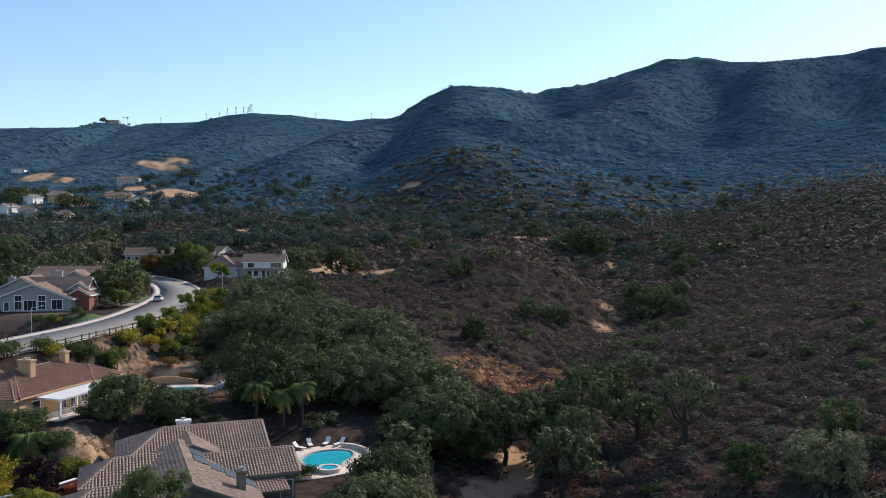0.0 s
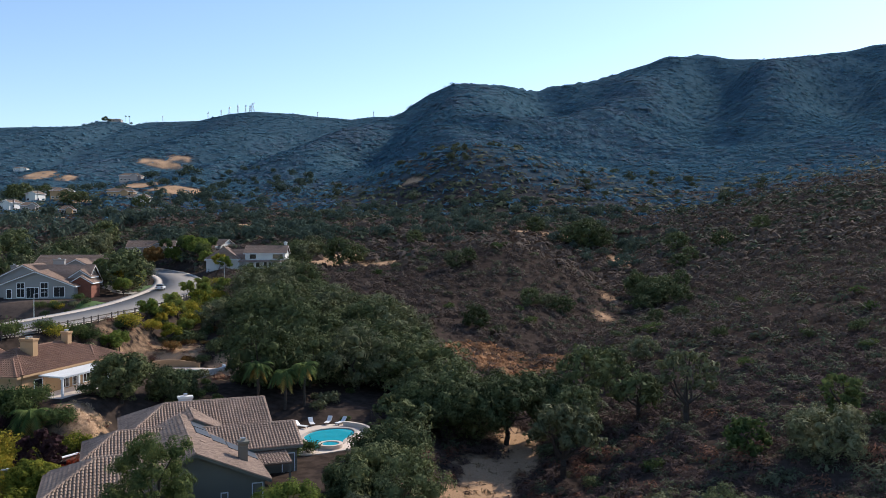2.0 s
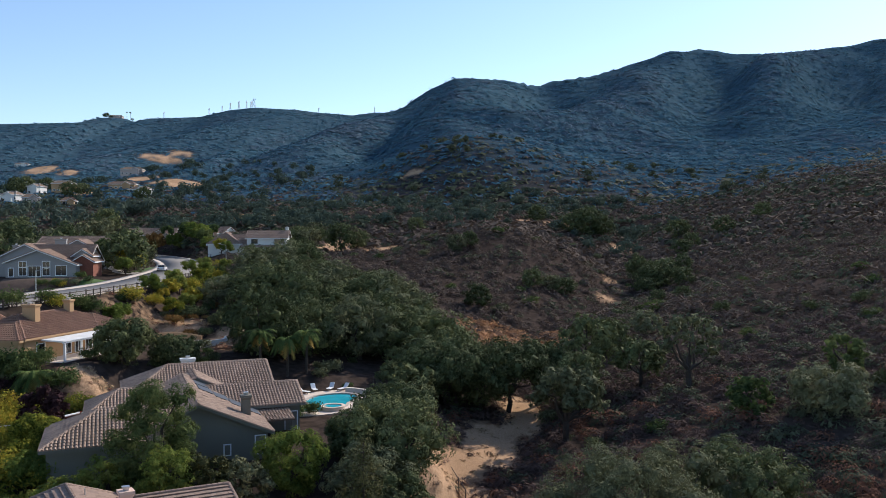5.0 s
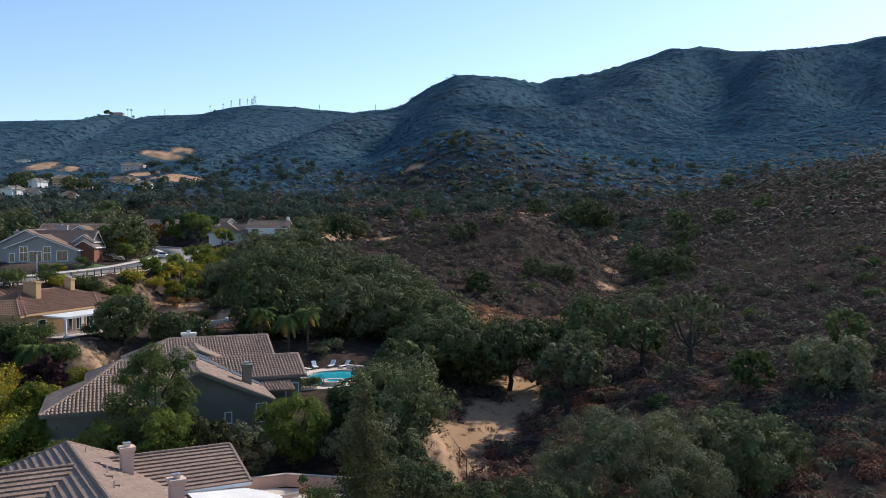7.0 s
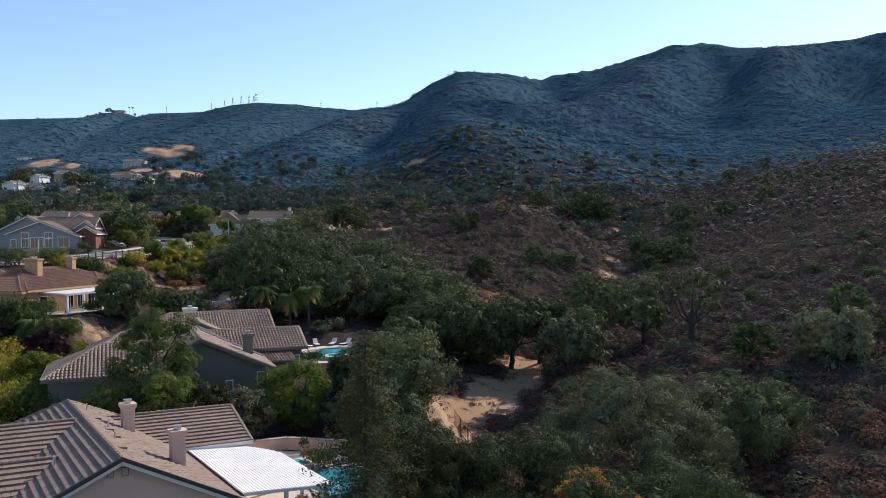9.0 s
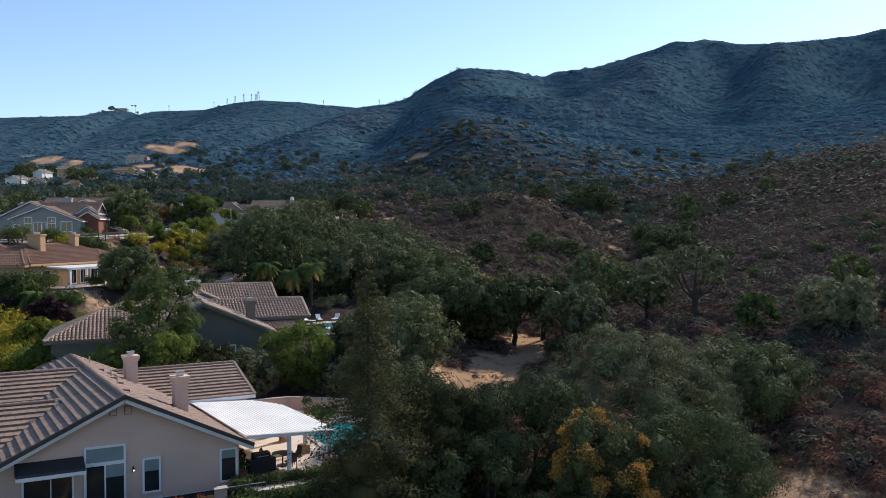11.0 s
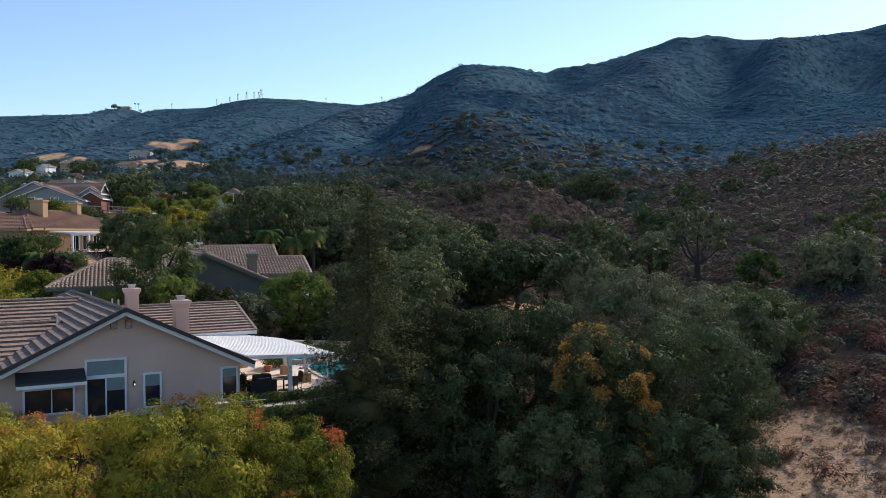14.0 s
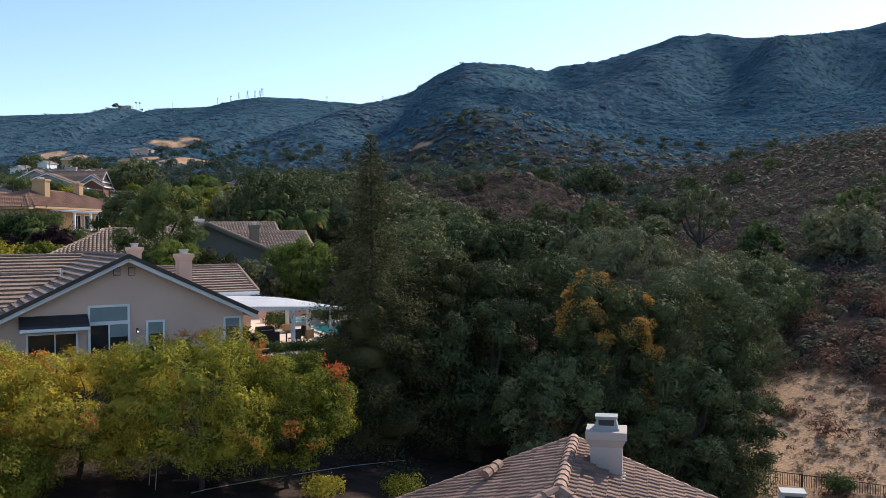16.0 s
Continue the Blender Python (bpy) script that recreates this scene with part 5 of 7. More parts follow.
def white_house():
    """Two storeys with a long porch, on the rise beyond the road."""
    h = thing("house", pose(-57.5, 266.0, 17.9, 0, 0, 3.0), "white two-storey house with brown roof and long front porch", "house")
    b = dict(course=0.45, width=0.6)
    wing(h, "u", 4.2, -6.8, 6.8, 4.8, 7.4, 4.9, -1.5, "stucco_white", "tile_brown", 0, (0, 0), 0.5, fascia="trim", **b)
    wing(h, "v", -13.5, -1.0, 9.0, 5.4, 6.9, 3.2, -1.5, "stucco_white", "tile_brown", 0, (3.0, 0), 0.5, fascia="trim", **b)
    wing(h, "u", 6.0, -19.5, -6.0, 5.0, 6.2, 2.9, -1.5, "stucco_white", "tile_brown", 0, (4.0, 0), 0.5, fascia="trim", **b)
    part("porch_roof", Shape().prism([(-8.2, -2.3, 2.2), (8.0, -2.3, 2.2), (8.0, -0.1, 2.75), (-8.2, -0.1, 2.75)], (0, 0, 0.14)), M["tile_brown"], h)
    part("porch_floor", Shape().box(-8.2, 8.0, -2.3, -0.1, -1.5, 0.1), M["trim"], h)
    for k in range(7):
        s = -8.0 + k * 2.6
        part("porch_post", Shape().box(s - 0.12, s + 0.12, -2.25, -2.01, 0.1, 2.2), M["trim"], h)
    for s0, z0 in ((-4.9, 3.2), (2.4, 3.2), (-5.0, 0.5), (-3.0, 0.5), (1.2, 0.5), (3.6, 0.5)):
        ww = 2.0 if z0 > 3 else 1.2
        window(h, s0, s0 + ww, z0, z0 + 1.5, -0.1, bars=(s0 + ww / 2,), trim=0.12, mat="dark")
    window(h, 4.5, 5.6, 3.2, 4.7, -0.1, trim=0.12, mat="dark")
    part("door", Shape().box(-0.6, 0.5, -0.16, -0.08, 0.1, 2.1), M["dark"], h)
    chimney(h, 5.8, 5.0, 5.5, 8.5, 0.9, 0.9, "stucco_white", 0, 1)
    return h


white_house()


# ---- the near house below the camera ----
def near_house():
    h = thing("house", pose(2.0, 17.6, -4.7, 0, 0, -12.0), "house with clay barrel-tile roof and pale stuccoed chimney below the camera", "house")
    singles = []
    wing(h, "v", 0.0, -4.5, 6.4, 6.6, 5.12, 2.46, -1.6, "stucco_white", "tile_near", 0, (5.9, 0), 0.5, barrel=0.085, course=0.36, width=0.3, fascia="trim", singles=singles, cap_r=0.16)
    wing(h, "v", 6.2, -4.5, 3.4, 5.0, 3.9, 2.3, -1.6, "stucco_white", "tile_near", 0, (4.4, 3.0), 0.5, barrel=0.085, course=0.36, width=0.3, fascia="trim", cap_r=0.16)
    prof = [(0.0, 0.0), (0.2, 0.75), (0.45, 1.0), (0.7, 0.75), (0.86, 0.1), (1.0, 0.0)]
    W, L = 0.288, 0.36 * 1.18
    sh = Shape()
    low = [(q * W, 0, 0.075 + 0.08 * w) for q, w in prof]
    top = [(q * W, L, 0.012 + 0.068 * w) for q, w in prof]
    for j in range(5):
        sh.face(low[j], low[j + 1], top[j + 1], top[j])
    sh.face((0, 0, 0), *low[1:4], (W, 0, 0))
    tile = bpy.data.meshes.new("roof_tile")
    tile.from_pydata(sh.v, [], sh.f)
    tile.materials.append(M["tile_near"])
    singles.sort(key=lambda q: abs(q[0].x - 0.8) * 0.8 + abs(q[0].y - 4.2))
    rest = Shape()
    for i, (o, across, step, nor, jit) in enumerate(singles):
        m = Matrix((across, step.normalized(), nor)).transposed().to_4x4()
        m.translation = o + nor * jit
        if i < 300:
            ob = new("roof_tile", tile)
            ob.parent = h
            ob.matrix_basis = m
        else:
            for f in sh.f:
                rest.face(*[tuple(m @ Vector(sh.v[k])) for k in f])
    tagged(part("roof_tiles", rest, M["tile_near"], h, "rows of clay barrel tiles"), kind="stuff")
    chimney(h, 0.97, 4.75, 3.6, 5.86, 0.82, 0.72, "stucco_pale", 0, 1, "pale stuccoed chimney with metal cowl", True)
    chimney(h, 5.4, 3.62, -1.6, 4.45, 0.82, 0.72, "stucco_pale", 0, 1, "pale stuccoed chimney with metal cowl", True)
    part("flashing", Shape().box(0.48, 1.46, 4.3, 5.2, 4.4, 4.62).prism([(1.38, 4.2, 4.42), (1.68, 4.2, 4.3), (1.68, 5.2, 4.3), (1.38, 5.2, 4.42)], (0, 0, 0.16)), M["metal"], h)
    caps = Shape()
    ridge_caps(caps, (-2.3, 4.4, 4.5), (-2.05, 5.5, 4.55), 0.15)
    part("ridge_tiles", caps, M["tile_near"], h)
    return h


near_house()


# ---- trees close to the camera ----
set_plant(spire(31, 17.2, 4.9, 50000, 0.1, "conifer", "tall thin-topped conifer with drooping brownish-green boughs"), -4.5, 44.2, z=-5.2)
NEAR = (
    # x, y, top, spread, leaf count, leaf size, kind, ground, trunk, label
    (4.0, 49.5, 6.0, 5.2, 37050, 0.081, "oak", "dense dark green oak beside a dirt path"),
    (13.4, 46.8, 5.6, 5.0, 41990, 0.071, "oak", "large dark green oak above a dry field"),
    (8.6, 47.0, 4.6, 4.0, 24700, 0.081, "oak", "dark oak crowded between larger trees"),
    (13.0, 62.0, 7.4, 7.0, 37050, 0.092, "oak_grey", "broad grey-green oak on the gully side"),
    (1.0, 45.5, 3.8, 3.7, 22230, 0.081, "oak", "dense dark oak in front of the dirt path"),
    (5.2, 41.8, 0.8, 3.2, 17290, 0.081, "oak", "low dark oak on the shaded bank"),
    (11.0, 41.6, 1.2, 3.2, 17290, 0.081, "oak", "low dark oak on the shaded bank"),
    (14.8, 45.2, 1.6, 2.6, 16055, 0.075, "oak", "low dark green oak above a dry field"),
    (-0.8, 47.8, 6.0, 3.3, 19760, 0.081, "conifer", "olive-green tree with thin foliage beside a conifer"),
    (-2.5, 55.0, 4.6, 3.6, 16055, 0.092, "oak", "dark oak beside the patio"),
    (20.0, 70.0, 5.2, 5.0, 9500, 0.158, "oak_grey", "grey-green oak on the hillside foot"),
    (25.5, 72.0, 4.6, 5.2, 12500, 0.14, "oak", "low spreading dark oak on the slope"),
    (40.5, 88.0, 8.5, 5.0, 4900, 0.218, "oak_grey", "rounded grey-green oak on the slope"),
    (-8.2, 78.5, 5.6, 3.6, 10000, 0.16, "oak", "dark oak below the pool terrace"),
    (-5.0, 76.0, 8.2, 5.6, 11400, 0.158, "oak", "dark oak below the pool terrace"),
    (-6.8, 70.5, 5.0, 3.6, 9500, 0.145, "oak_grey", "dusty grey-green oak below the terrace"),
    (-4.6, 68.5, 3.6, 3.0, 6650, 0.145, "oak", "dark oak shading the dirt path"),
    (-1.8, 60.0, 2.6, 3.2, 8892, 0.108, "oak", "low dark oak beside the fence"),
    (4.2, 113.5, 8.2, 5.4, 6300, 0.2, "oak", "wide dark oak over the path"),
    (12.8, 118.0, 8.0, 5.0, 6300, 0.2, "oak", "wide dark oak over the path"),
    (17.5, 112.0, 7.4, 4.4, 5880, 0.2, "oak", "dark oak at the gully side"),
    (-3.0, 119.0, 7.4, 5.0, 6300, 0.2, "oak", "wide dark oak at the edge of the wood"),
    (0.0, 112.0, 7.8, 6.2, 6300, 0.234, "oak", "wide dark oak over the path"),
    (8.5, 115.0, 7.6, 6.4, 6300, 0.234, "oak", "wide dark oak over the path"),
    (14.6, 100.0, 7.4, 4.8, 5880, 0.203, "oak_grey", "leaning grey-green oak with open crown"),
    (20.5, 120.0, 12.0, 4.6, 3639, 0.234, "oak", "tall open oak with visible limbs"),
    (27.5, 117.0, 8.5, 4.0, 3639, 0.234, "oak", "dark oak at the hillside foot"),
    (32.0, 110.0, 13.0, 4.6, 2100, 0.234, "oak_grey", "lone half-bare oak with a crooked trunk"),
    (33.5, 92.0, 7.4, 2.8, 2520, 0.187, "green", "bright green young tree among dry shrubs"),
    (46.0, 96.0, 12.0, 2.6, 2100, 0.218, "green", "small dark green tree on the slope"),
    (-24.2, 68.0, 11.7, 3.7, 20000, 0.105, "green", "tall dense green tree in front of a grey house"),
    (-13.2, 70.8, 6.6, 3.2, 11400, 0.112, "lime", "light green pepper tree with feathery leaves"),
    (-27.6, 66.0, 5.2, 2.4, 6650, 0.119, "lime", "yellow-green tree beside a grey house"),
    (-22.0, 64.5, 6.6, 2.5, 6650, 0.119, "lime", "green garden tree behind the pinkish house"),
    (-19.2, 65.4, 6.0, 2.4, 5700, 0.119, "conifer", "green garden tree behind the pinkish house"),
    (-16.6, 66.8, 4.8, 2.3, 4940, 0.119, "oak_grey", "rounded garden shrub tree behind the pinkish house"),
    (-30.5, 65.0, 3.6, 2.6, 6080, 0.119, "lime", "light green garden tree"),
    (-35.0, 70.0, 4.0, 2.8, 6080, 0.132, "lime", "light green garden tree"),
    (-38.5, 78.0, 6.0, 2.6, 51200, 0.12, "yellow", "small yellowing garden tree"),
    (-40.5, 84.0, 8.0, 2.6, 3919, 0.172, "purple", "dark purple-leaved garden tree"),
    (-36.0, 62.0, 3.0, 2.6, 7904, 0.098, "green", "leafy green garden tree"),
    (-41.2, 105.5, 12.6, 3.7, 8400, 0.187, "oak", "large dark tree beside the pergola"),
    (-36.2, 110.5, 9.6, 3.6, 5040, 0.195, "oak", "dark rounded tree below a terrace wall"),
    (-25.5, 121.0, 8.4, 4.2, 4200, 0.218, "oak", "dark oak behind a grey house"),
    (-6.5, 113.0, 5.8, 3.4, 4200, 0.218, "oak", "dark oak beside the pool terrace"),
    (-4.5, 104.0, 6.8, 3.6, 3919, 0.203, "oak", "dark oak beside the pool terrace"),
    (-6.0, 92.0, 5.8, 4.6, 5880, 0.195, "oak", "dark oak below the pool terrace"),
)
for i, (x, y, top, spread, n, size, mat, text) in enumerate(NEAR):
    g = ground_z(x, y)
    h = top - g
    set_plant(broadleaf(100 + i, h, spread, 0.09 * h ** 0.6 + 0.08, n, size, mat, 0.22 if "open" in text or "half-bare" in text else 0.24 if "over the path" in text else (0.03 if y < 112.5 else 0.12), 24 if n > 4000 else 16, 0.85, text, "oak_tree" if mat.startswith("oak") else "tree", hollow=0.62, tuft=30, fill=0.32 if y < 64 else 0.22, clump=min(0.9, 0.14 * spread) if n > 4500 and mat in ("oak", "oak_grey", "green", "lime") and "open" not in text else 0.0), x, y)
set_plant(broadleaf(77, 10.6, 2.5, 0.2, 26000, 0.068, "oak", 0.03, 26, 1.3, "slender tree turning orange at the top among oaks", "tree", (0.2, "orange"), clump=0.42), 7.5, 43.0, 1.08, z=-6.2)

# the row of yellowing trees below the pinkish house
for i, (x, y, top, sp) in enumerate(((-19.5, 30.6, 1.9, 4.2), (-15.2, 32.6, 2.2, 4.2), (-10.6, 33.4, 2.8, 4.2), (-7.2, 35.2, 1.6, 2.8), (-17.6, 28.2, -0.8, 3.4), (-21.5, 35.5, 1.6, 3.4))):
    g = ground_z(x, y)
    set_plant(broadleaf(140 + i, top - g, sp, 0.12, 34000, 0.062, "yellow", 0.07, 30, 0.6, "yellowing maple-like tree with reddish tips below the house", "tree", (0.03, "red"), clump=0.5), x, y)

# ---- the oak wood between the houses and the gully, and trees round the houses ----
def oaks(seed, n, size, tuft):
    return [broadleaf(seed + i, 7.0, 4.2, 0.24, n, size, m, 0.06, 16, 0.85, t, "oak_tree", hollow=0.8, tuft=tuft, fill=0.14, clump=0.75) for i, (m, t) in enumerate((
        ("oak", "dense dark green oak in the wood"), ("oak", "rounded dark oak in the wood"), ("oak", "spreading dark oak in the wood"), ("oak_grey", "greyish oak in the wood")))]


WOOD, FINE = oaks(200, 1500, 0.32, 0), oaks(210, 3500, 0.195, 0)
GARDEN = [broadleaf(220 + i, 5.5, 2.4, 0.16, 1800, 0.26, m, 0.2, 9, 0.9, t, "tree", hollow=0.4) for i, (m, t) in enumerate((
    ("lime", "light green street tree"), ("green", "leafy green garden tree"), ("yellow", "small yellowing garden tree"), ("rust", "small rust-coloured autumn tree")))]


def wood_area(seed, n, x0, x1, y0, y1, lo, hi, test=None, protos=WOOD, gap=3.2):
    rng = np.random.RandomState(seed)
    done = []
    tries = 0
    while len(done) < n and tries < n * 40:
        tries += 1
        x, y = rng.uniform(x0, x1), rng.uniform(y0, y1)
        if test and not test(x, y):
            continue
        a, b = np.array([x]), np.array([y])
        if built_over(a, b, 1.5)[0] or bareness(a, b)[0] > 0.3:
            continue
        if any((x - p) ** 2 + (y - q) ** 2 < gap * gap for p, q in done):
            continue
        done.append((x, y))
        set_plant(protos[rng.randint(len(protos))], x, y, rng.uniform(lo, hi), rng.uniform(0, 360), 0.3, rng.uniform(0.8, 1.1))


wood_area(1, 36, -44, 6, 112, 165, 0.95, 1.55, lambda x, y: x < 6 - (y - 112) * 0.36 and x > -27 - max(0, y - 146) * 0.7 and (x + 21) ** 2 + (y - 114) ** 2 > 60 and not (-20 < x < -1 and y < 124), FINE, 4.6)
wood_area(2, 34, -58, -8, 160, 235, 0.85, 1.4, lambda x, y: -46.5 < x < -11 - (y - 160) * 0.5, FINE, 5.2)
wood_area(3, 7, 55, 70, 230, 264, 0.8, 1.1, gap=4)
wood_area(4, 26, -175, -82, 215, 345, 1.0, 1.5, lambda x, y: x < -80 - (y - 215) * 0.35 + 4)
wood_area(5, 8, -58, -46, 282, 314, 0.8, 1.2, gap=4)
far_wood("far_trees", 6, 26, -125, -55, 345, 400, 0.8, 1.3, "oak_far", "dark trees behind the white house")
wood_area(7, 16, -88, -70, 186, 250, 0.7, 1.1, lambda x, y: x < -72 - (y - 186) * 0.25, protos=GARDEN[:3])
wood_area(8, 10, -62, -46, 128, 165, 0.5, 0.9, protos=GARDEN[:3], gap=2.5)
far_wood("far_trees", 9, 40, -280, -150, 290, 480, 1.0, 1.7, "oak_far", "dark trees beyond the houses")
for x, y, k, s in ((-75, 194, 0, 1.5), (-81, 197, 1, 1.2), (-56.6, 183.2, 0, 0.7), (-56.5, 194.4, 0, 0.75), (-52, 176, 2, 0.8), (-50, 182, 0, 0.6), (-104, 296, 3, 1.6), (-98, 300, 0, 1.4), (-71, 262, 2, 1.0), (-68, 256, 0, 0.9), (-72.5, 187, 0, 0.8), (-112, 313, 1, 1.1), (-119, 315, 0, 1.0), (-106, 316, 1, 1.0), (-99, 320, 0, 1.1), (-90, 321, 1, 1.0), (-94, 316, 2, 0.9), (-122, 267, 1, 1.1), (-129, 268, 0, 1.0), (-140, 326, 1, 1.2), (-150, 325, 1, 1.2), (-90, 296, 0, 1.5), (-86, 292, 0, 1.3), (-84, 288, 1, 1.2), (-94, 301, 1, 1.5), (-81.5, 283, 0, 1.0), (-88, 301, 0, 1.2)):
    set_plant(GARDEN[k] if not (x, y) == (-75, 194) else WOOD[0], x, y, s, x * 37 % 360, 0.1)

# single trees on the open hillside
for x, y, s, k in ((63, 370, 2.0, 0), (70, 376, 1.5, 1), (56, 372, 1.4, 2), (43, 398, 1.25, 1), (-35, 277, 1.4, 0), (-30, 280, 1.0, 2), (3, 246, 0.8, 3), (7, 250, 0.7, 1), (22, 214, 0.75, 1), (27, 217, 0.6, 3), (31, 216, 0.7, 0), (7, 186, 0.8, 1),
                   (63, 242, 1.1, 0), (58, 236, 1.0, 1), (70, 250, 1.0, 2), (66, 232, 0.8, 0), (-12, 330, 0.9, 1), (110, 330, 1.0, 2), (98, 350, 1.2, 0), (133, 350, 1.0, 1), (85, 300, 0.8, 0), (92, 312, 0.9, 1), (28, 142, 0.95, 1), (36, 150, 0.7, 3), (52, 205, 0.55, 1), (57, 200, 0.5, 0)):
    set_plant(WOOD[k], x, y, s, x * 53 % 360, 0.3)
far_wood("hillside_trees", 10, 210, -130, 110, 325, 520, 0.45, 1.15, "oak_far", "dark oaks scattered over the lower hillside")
SHRUB = [bush(240 + i, 2.4, 1.9, 560, 0.26, m, t) for i, (m, t) in enumerate((("oak", "dark evergreen shrub on the dry slope"), ("green", "green shrub on the dry slope"), ("oak_grey", "grey-green shrub on the dry slope")))]
wood_area(11, 60, 6, 110, 60, 230, 0.4, 0.95, lambda x, y: x > np.interp(y, GULLY_Y, GULLY_X) + 5, SHRUB, 3)
wood_area(12, 50, -60, 60, 170, 330, 0.6, 1.2, None, SHRUB, 4)
wood_area(13, 45, -60, -12, 62, 128, 0.4, 0.9, None, SHRUB, 2)

# ---- palms and garden plants ----
set_plant(palm_tree(301, 5.0, "palm", "palm with hanging yellow fronds beside the pool"), -21.8, 113.0)
set_plant(palm_tree(302, 5.5, "palm", "palm with hanging yellow fronds beside the pool"), -19.4, 114.2)
set_plant(palm_tree(303, 4.8, "palm", "spreading green palm behind a grey house"), -25.6, 113.5)
set_plant(palm_tree(304, 1.7, "palm", "low dense fan palm below the pergola"), -47.2, 94.5, 1.25)
set_plant(palm_tree(305, 1.2, "palm", "low fan palm below the pergola"), -49.0, 93.0)
RED = bush(306, 2.0, 2.1, 1600, 0.16, "red", "flowering red bougainvillea by a garden wall")
set_plant(RED, -37.4, 88.0, 0.9)
set_plant(RED, -39.2, 87.6, 0.6, 80)
RUST = bush(307, 1.5, 1.7, 1000, 0.18, "rust", "rust-brown dry shrub on a bare bank")
set_plant(RUST, -47.0, 143.0, 1.1)
set_plant(RUST, -20.6, 62.6, 0.8)
set_plant(RUST, -43.0, 139.0, 0.8)
YEL = bush(308, 2.6, 2.2, 1600, 0.17, "yellow", "rounded yellow-green garden shrub")
for x, y, s in ((-44.6, 90.5, 1.2), (-46.5, 89.5, 1.1), (-48.6, 91, 1.2), (-43.2, 87.5, 0.9), (-44, 89, 1.1), (-41.5, 93, 1.0), (-46, 84, 1.0), (-33, 73.5, 0.8), (-52, 90, 1.2), (-52, 168, 1.0), (-50, 163, 1.1), (-53, 160, 0.8), (-38, 74, 0.9), (-42, 77, 1.0), (-5.6, 34.0, 0.45), (-2.5, 36.0, 0.45), (0.6, 33.0, 0.35)):
    set_plant(YEL, x, y, s, x * 71 % 360)
GRN = bush(309, 2.2, 1.9, 1500, 0.17, "green", "rounded leafy green garden shrub")
for x, y, s in ((-51, 96.6, 1.3), (-48.6, 98, 1.1), (-53.5, 95, 1.3), (-44.3, 95, 1.1), (-49.5, 96, 1.2), (-45.6, 93, 1.0), (-42.6, 92, 0.8), (-57, 120, 1.0), (-60, 124, 1.0), (-62, 118, 1.2), (-54, 124, 0.9), (-57, 128, 1.0), (-51, 127, 0.9), (-66, 108, 1.3), (-61, 97, 1.2), (-15.5, 95.0, 0.7), (-17.3, 92.5, 0.8), (-38, 68, 0.9), (-42, 70, 1.0), (-79, 168, 0.8), (-82, 168, 0.7), (-76, 172, 0.7), (-45, 104, 0.7), (21.3, 46.6, 0.5), (-12.4, 57.5, 0.6), (-9.5, 60.5, 0.7), (-6.6, 63, 0.8)):
    set_plant(GRN, x, y, s, x * 91 % 360)

# clipped hedge along the patio and planting along the road
HEDGE = bush(310, 1.2, 0.9, 1200, 0.1, "green", "clipped green hedge along the patio edge")
for i in range(11):
    x, y = -17.0 + 0.875 * (6.0 + i) + 0.25, 42.51 + 0.485 * (6.0 + i) - 0.6
    set_plant(HEDGE, x, y, 0.8, i * 40, z=-0.35)
    set_plant(HEDGE, x + 0.62, y - 1.1, 1.25, i * 55, z=-1.3)
for i in range(16):
    p = ROAD_LINE[int(np.argmin(np.abs(ROAD_LINE[:, 1] - (122 + i * 6.2))))]
    set_plant((YEL, GRN, GARDEN[0], YEL)[i % 4], p[0] + 9.5 + (i * 37 % 5) * 0.6, p[1] + 1.5, (0.9, 1.0, 0.7, 1.1)[i % 4], i * 70)
PURPLE = bush(311, 2.8, 2.0, 1600, 0.17, "purple", "dark purple-leaved garden shrub")
wood_area(14, 26, -54, -37, 72, 99, 0.7, 1.3, lambda x, y: x < -37 - (y - 72) * 0.1, [YEL, GRN, PURPLE, YEL, SHRUB[0]], 2.0)
wood_area(15, 14, -42, -27, 56, 72, 0.8, 1.3, None, [YEL, GRN, YEL], 2.0)
wood_area(16, 20, -60, -36, 120, 150, 0.6, 1.1, None, [SHRUB[0], SHRUB[2], GRN], 2.2)

# low dark growth under the near oaks, down to the fence
BANK = bush(312, 3.4, 2.8, 8000, 0.1, "oak", "low dark evergreen growth under the oaks")
for x, y, k, a in ((15.0, 46.8, 1.0, 0), (13.0, 44.0, 1.0, 70), (9.6, 40.6, 0.8, 140), (16.0, 48.6, 0.75, 200), (6.4, 39.6, 0.7, 250)):
    set_plant(BANK, x, y, k, a, 0.2)


def tufts(name, seed, n, x0, x1, y0, y1, w, mat, label, low=0.25, per=16):
    """Dry grass and small clumps on open soil, as one mass."""
    rng = np.random.RandomState(seed)
    x, y = rng.uniform(x0, x1, n), rng.uniform(y0, y1, n)
    ok = (bareness(x, y) > low) & (wave(x / 1.4, y / 1.4, 31) + rng.normal(0, 0.6, n) > 0.1)
    x, y = x[ok], y[ok]
    g = rng.gamma(2.0, 0.5, len(x)).clip(0.3, 3.0)
    return scrub(name, x, y, w * 0.75 * g, w * g, per, mat, seed, label, None, 0.6)


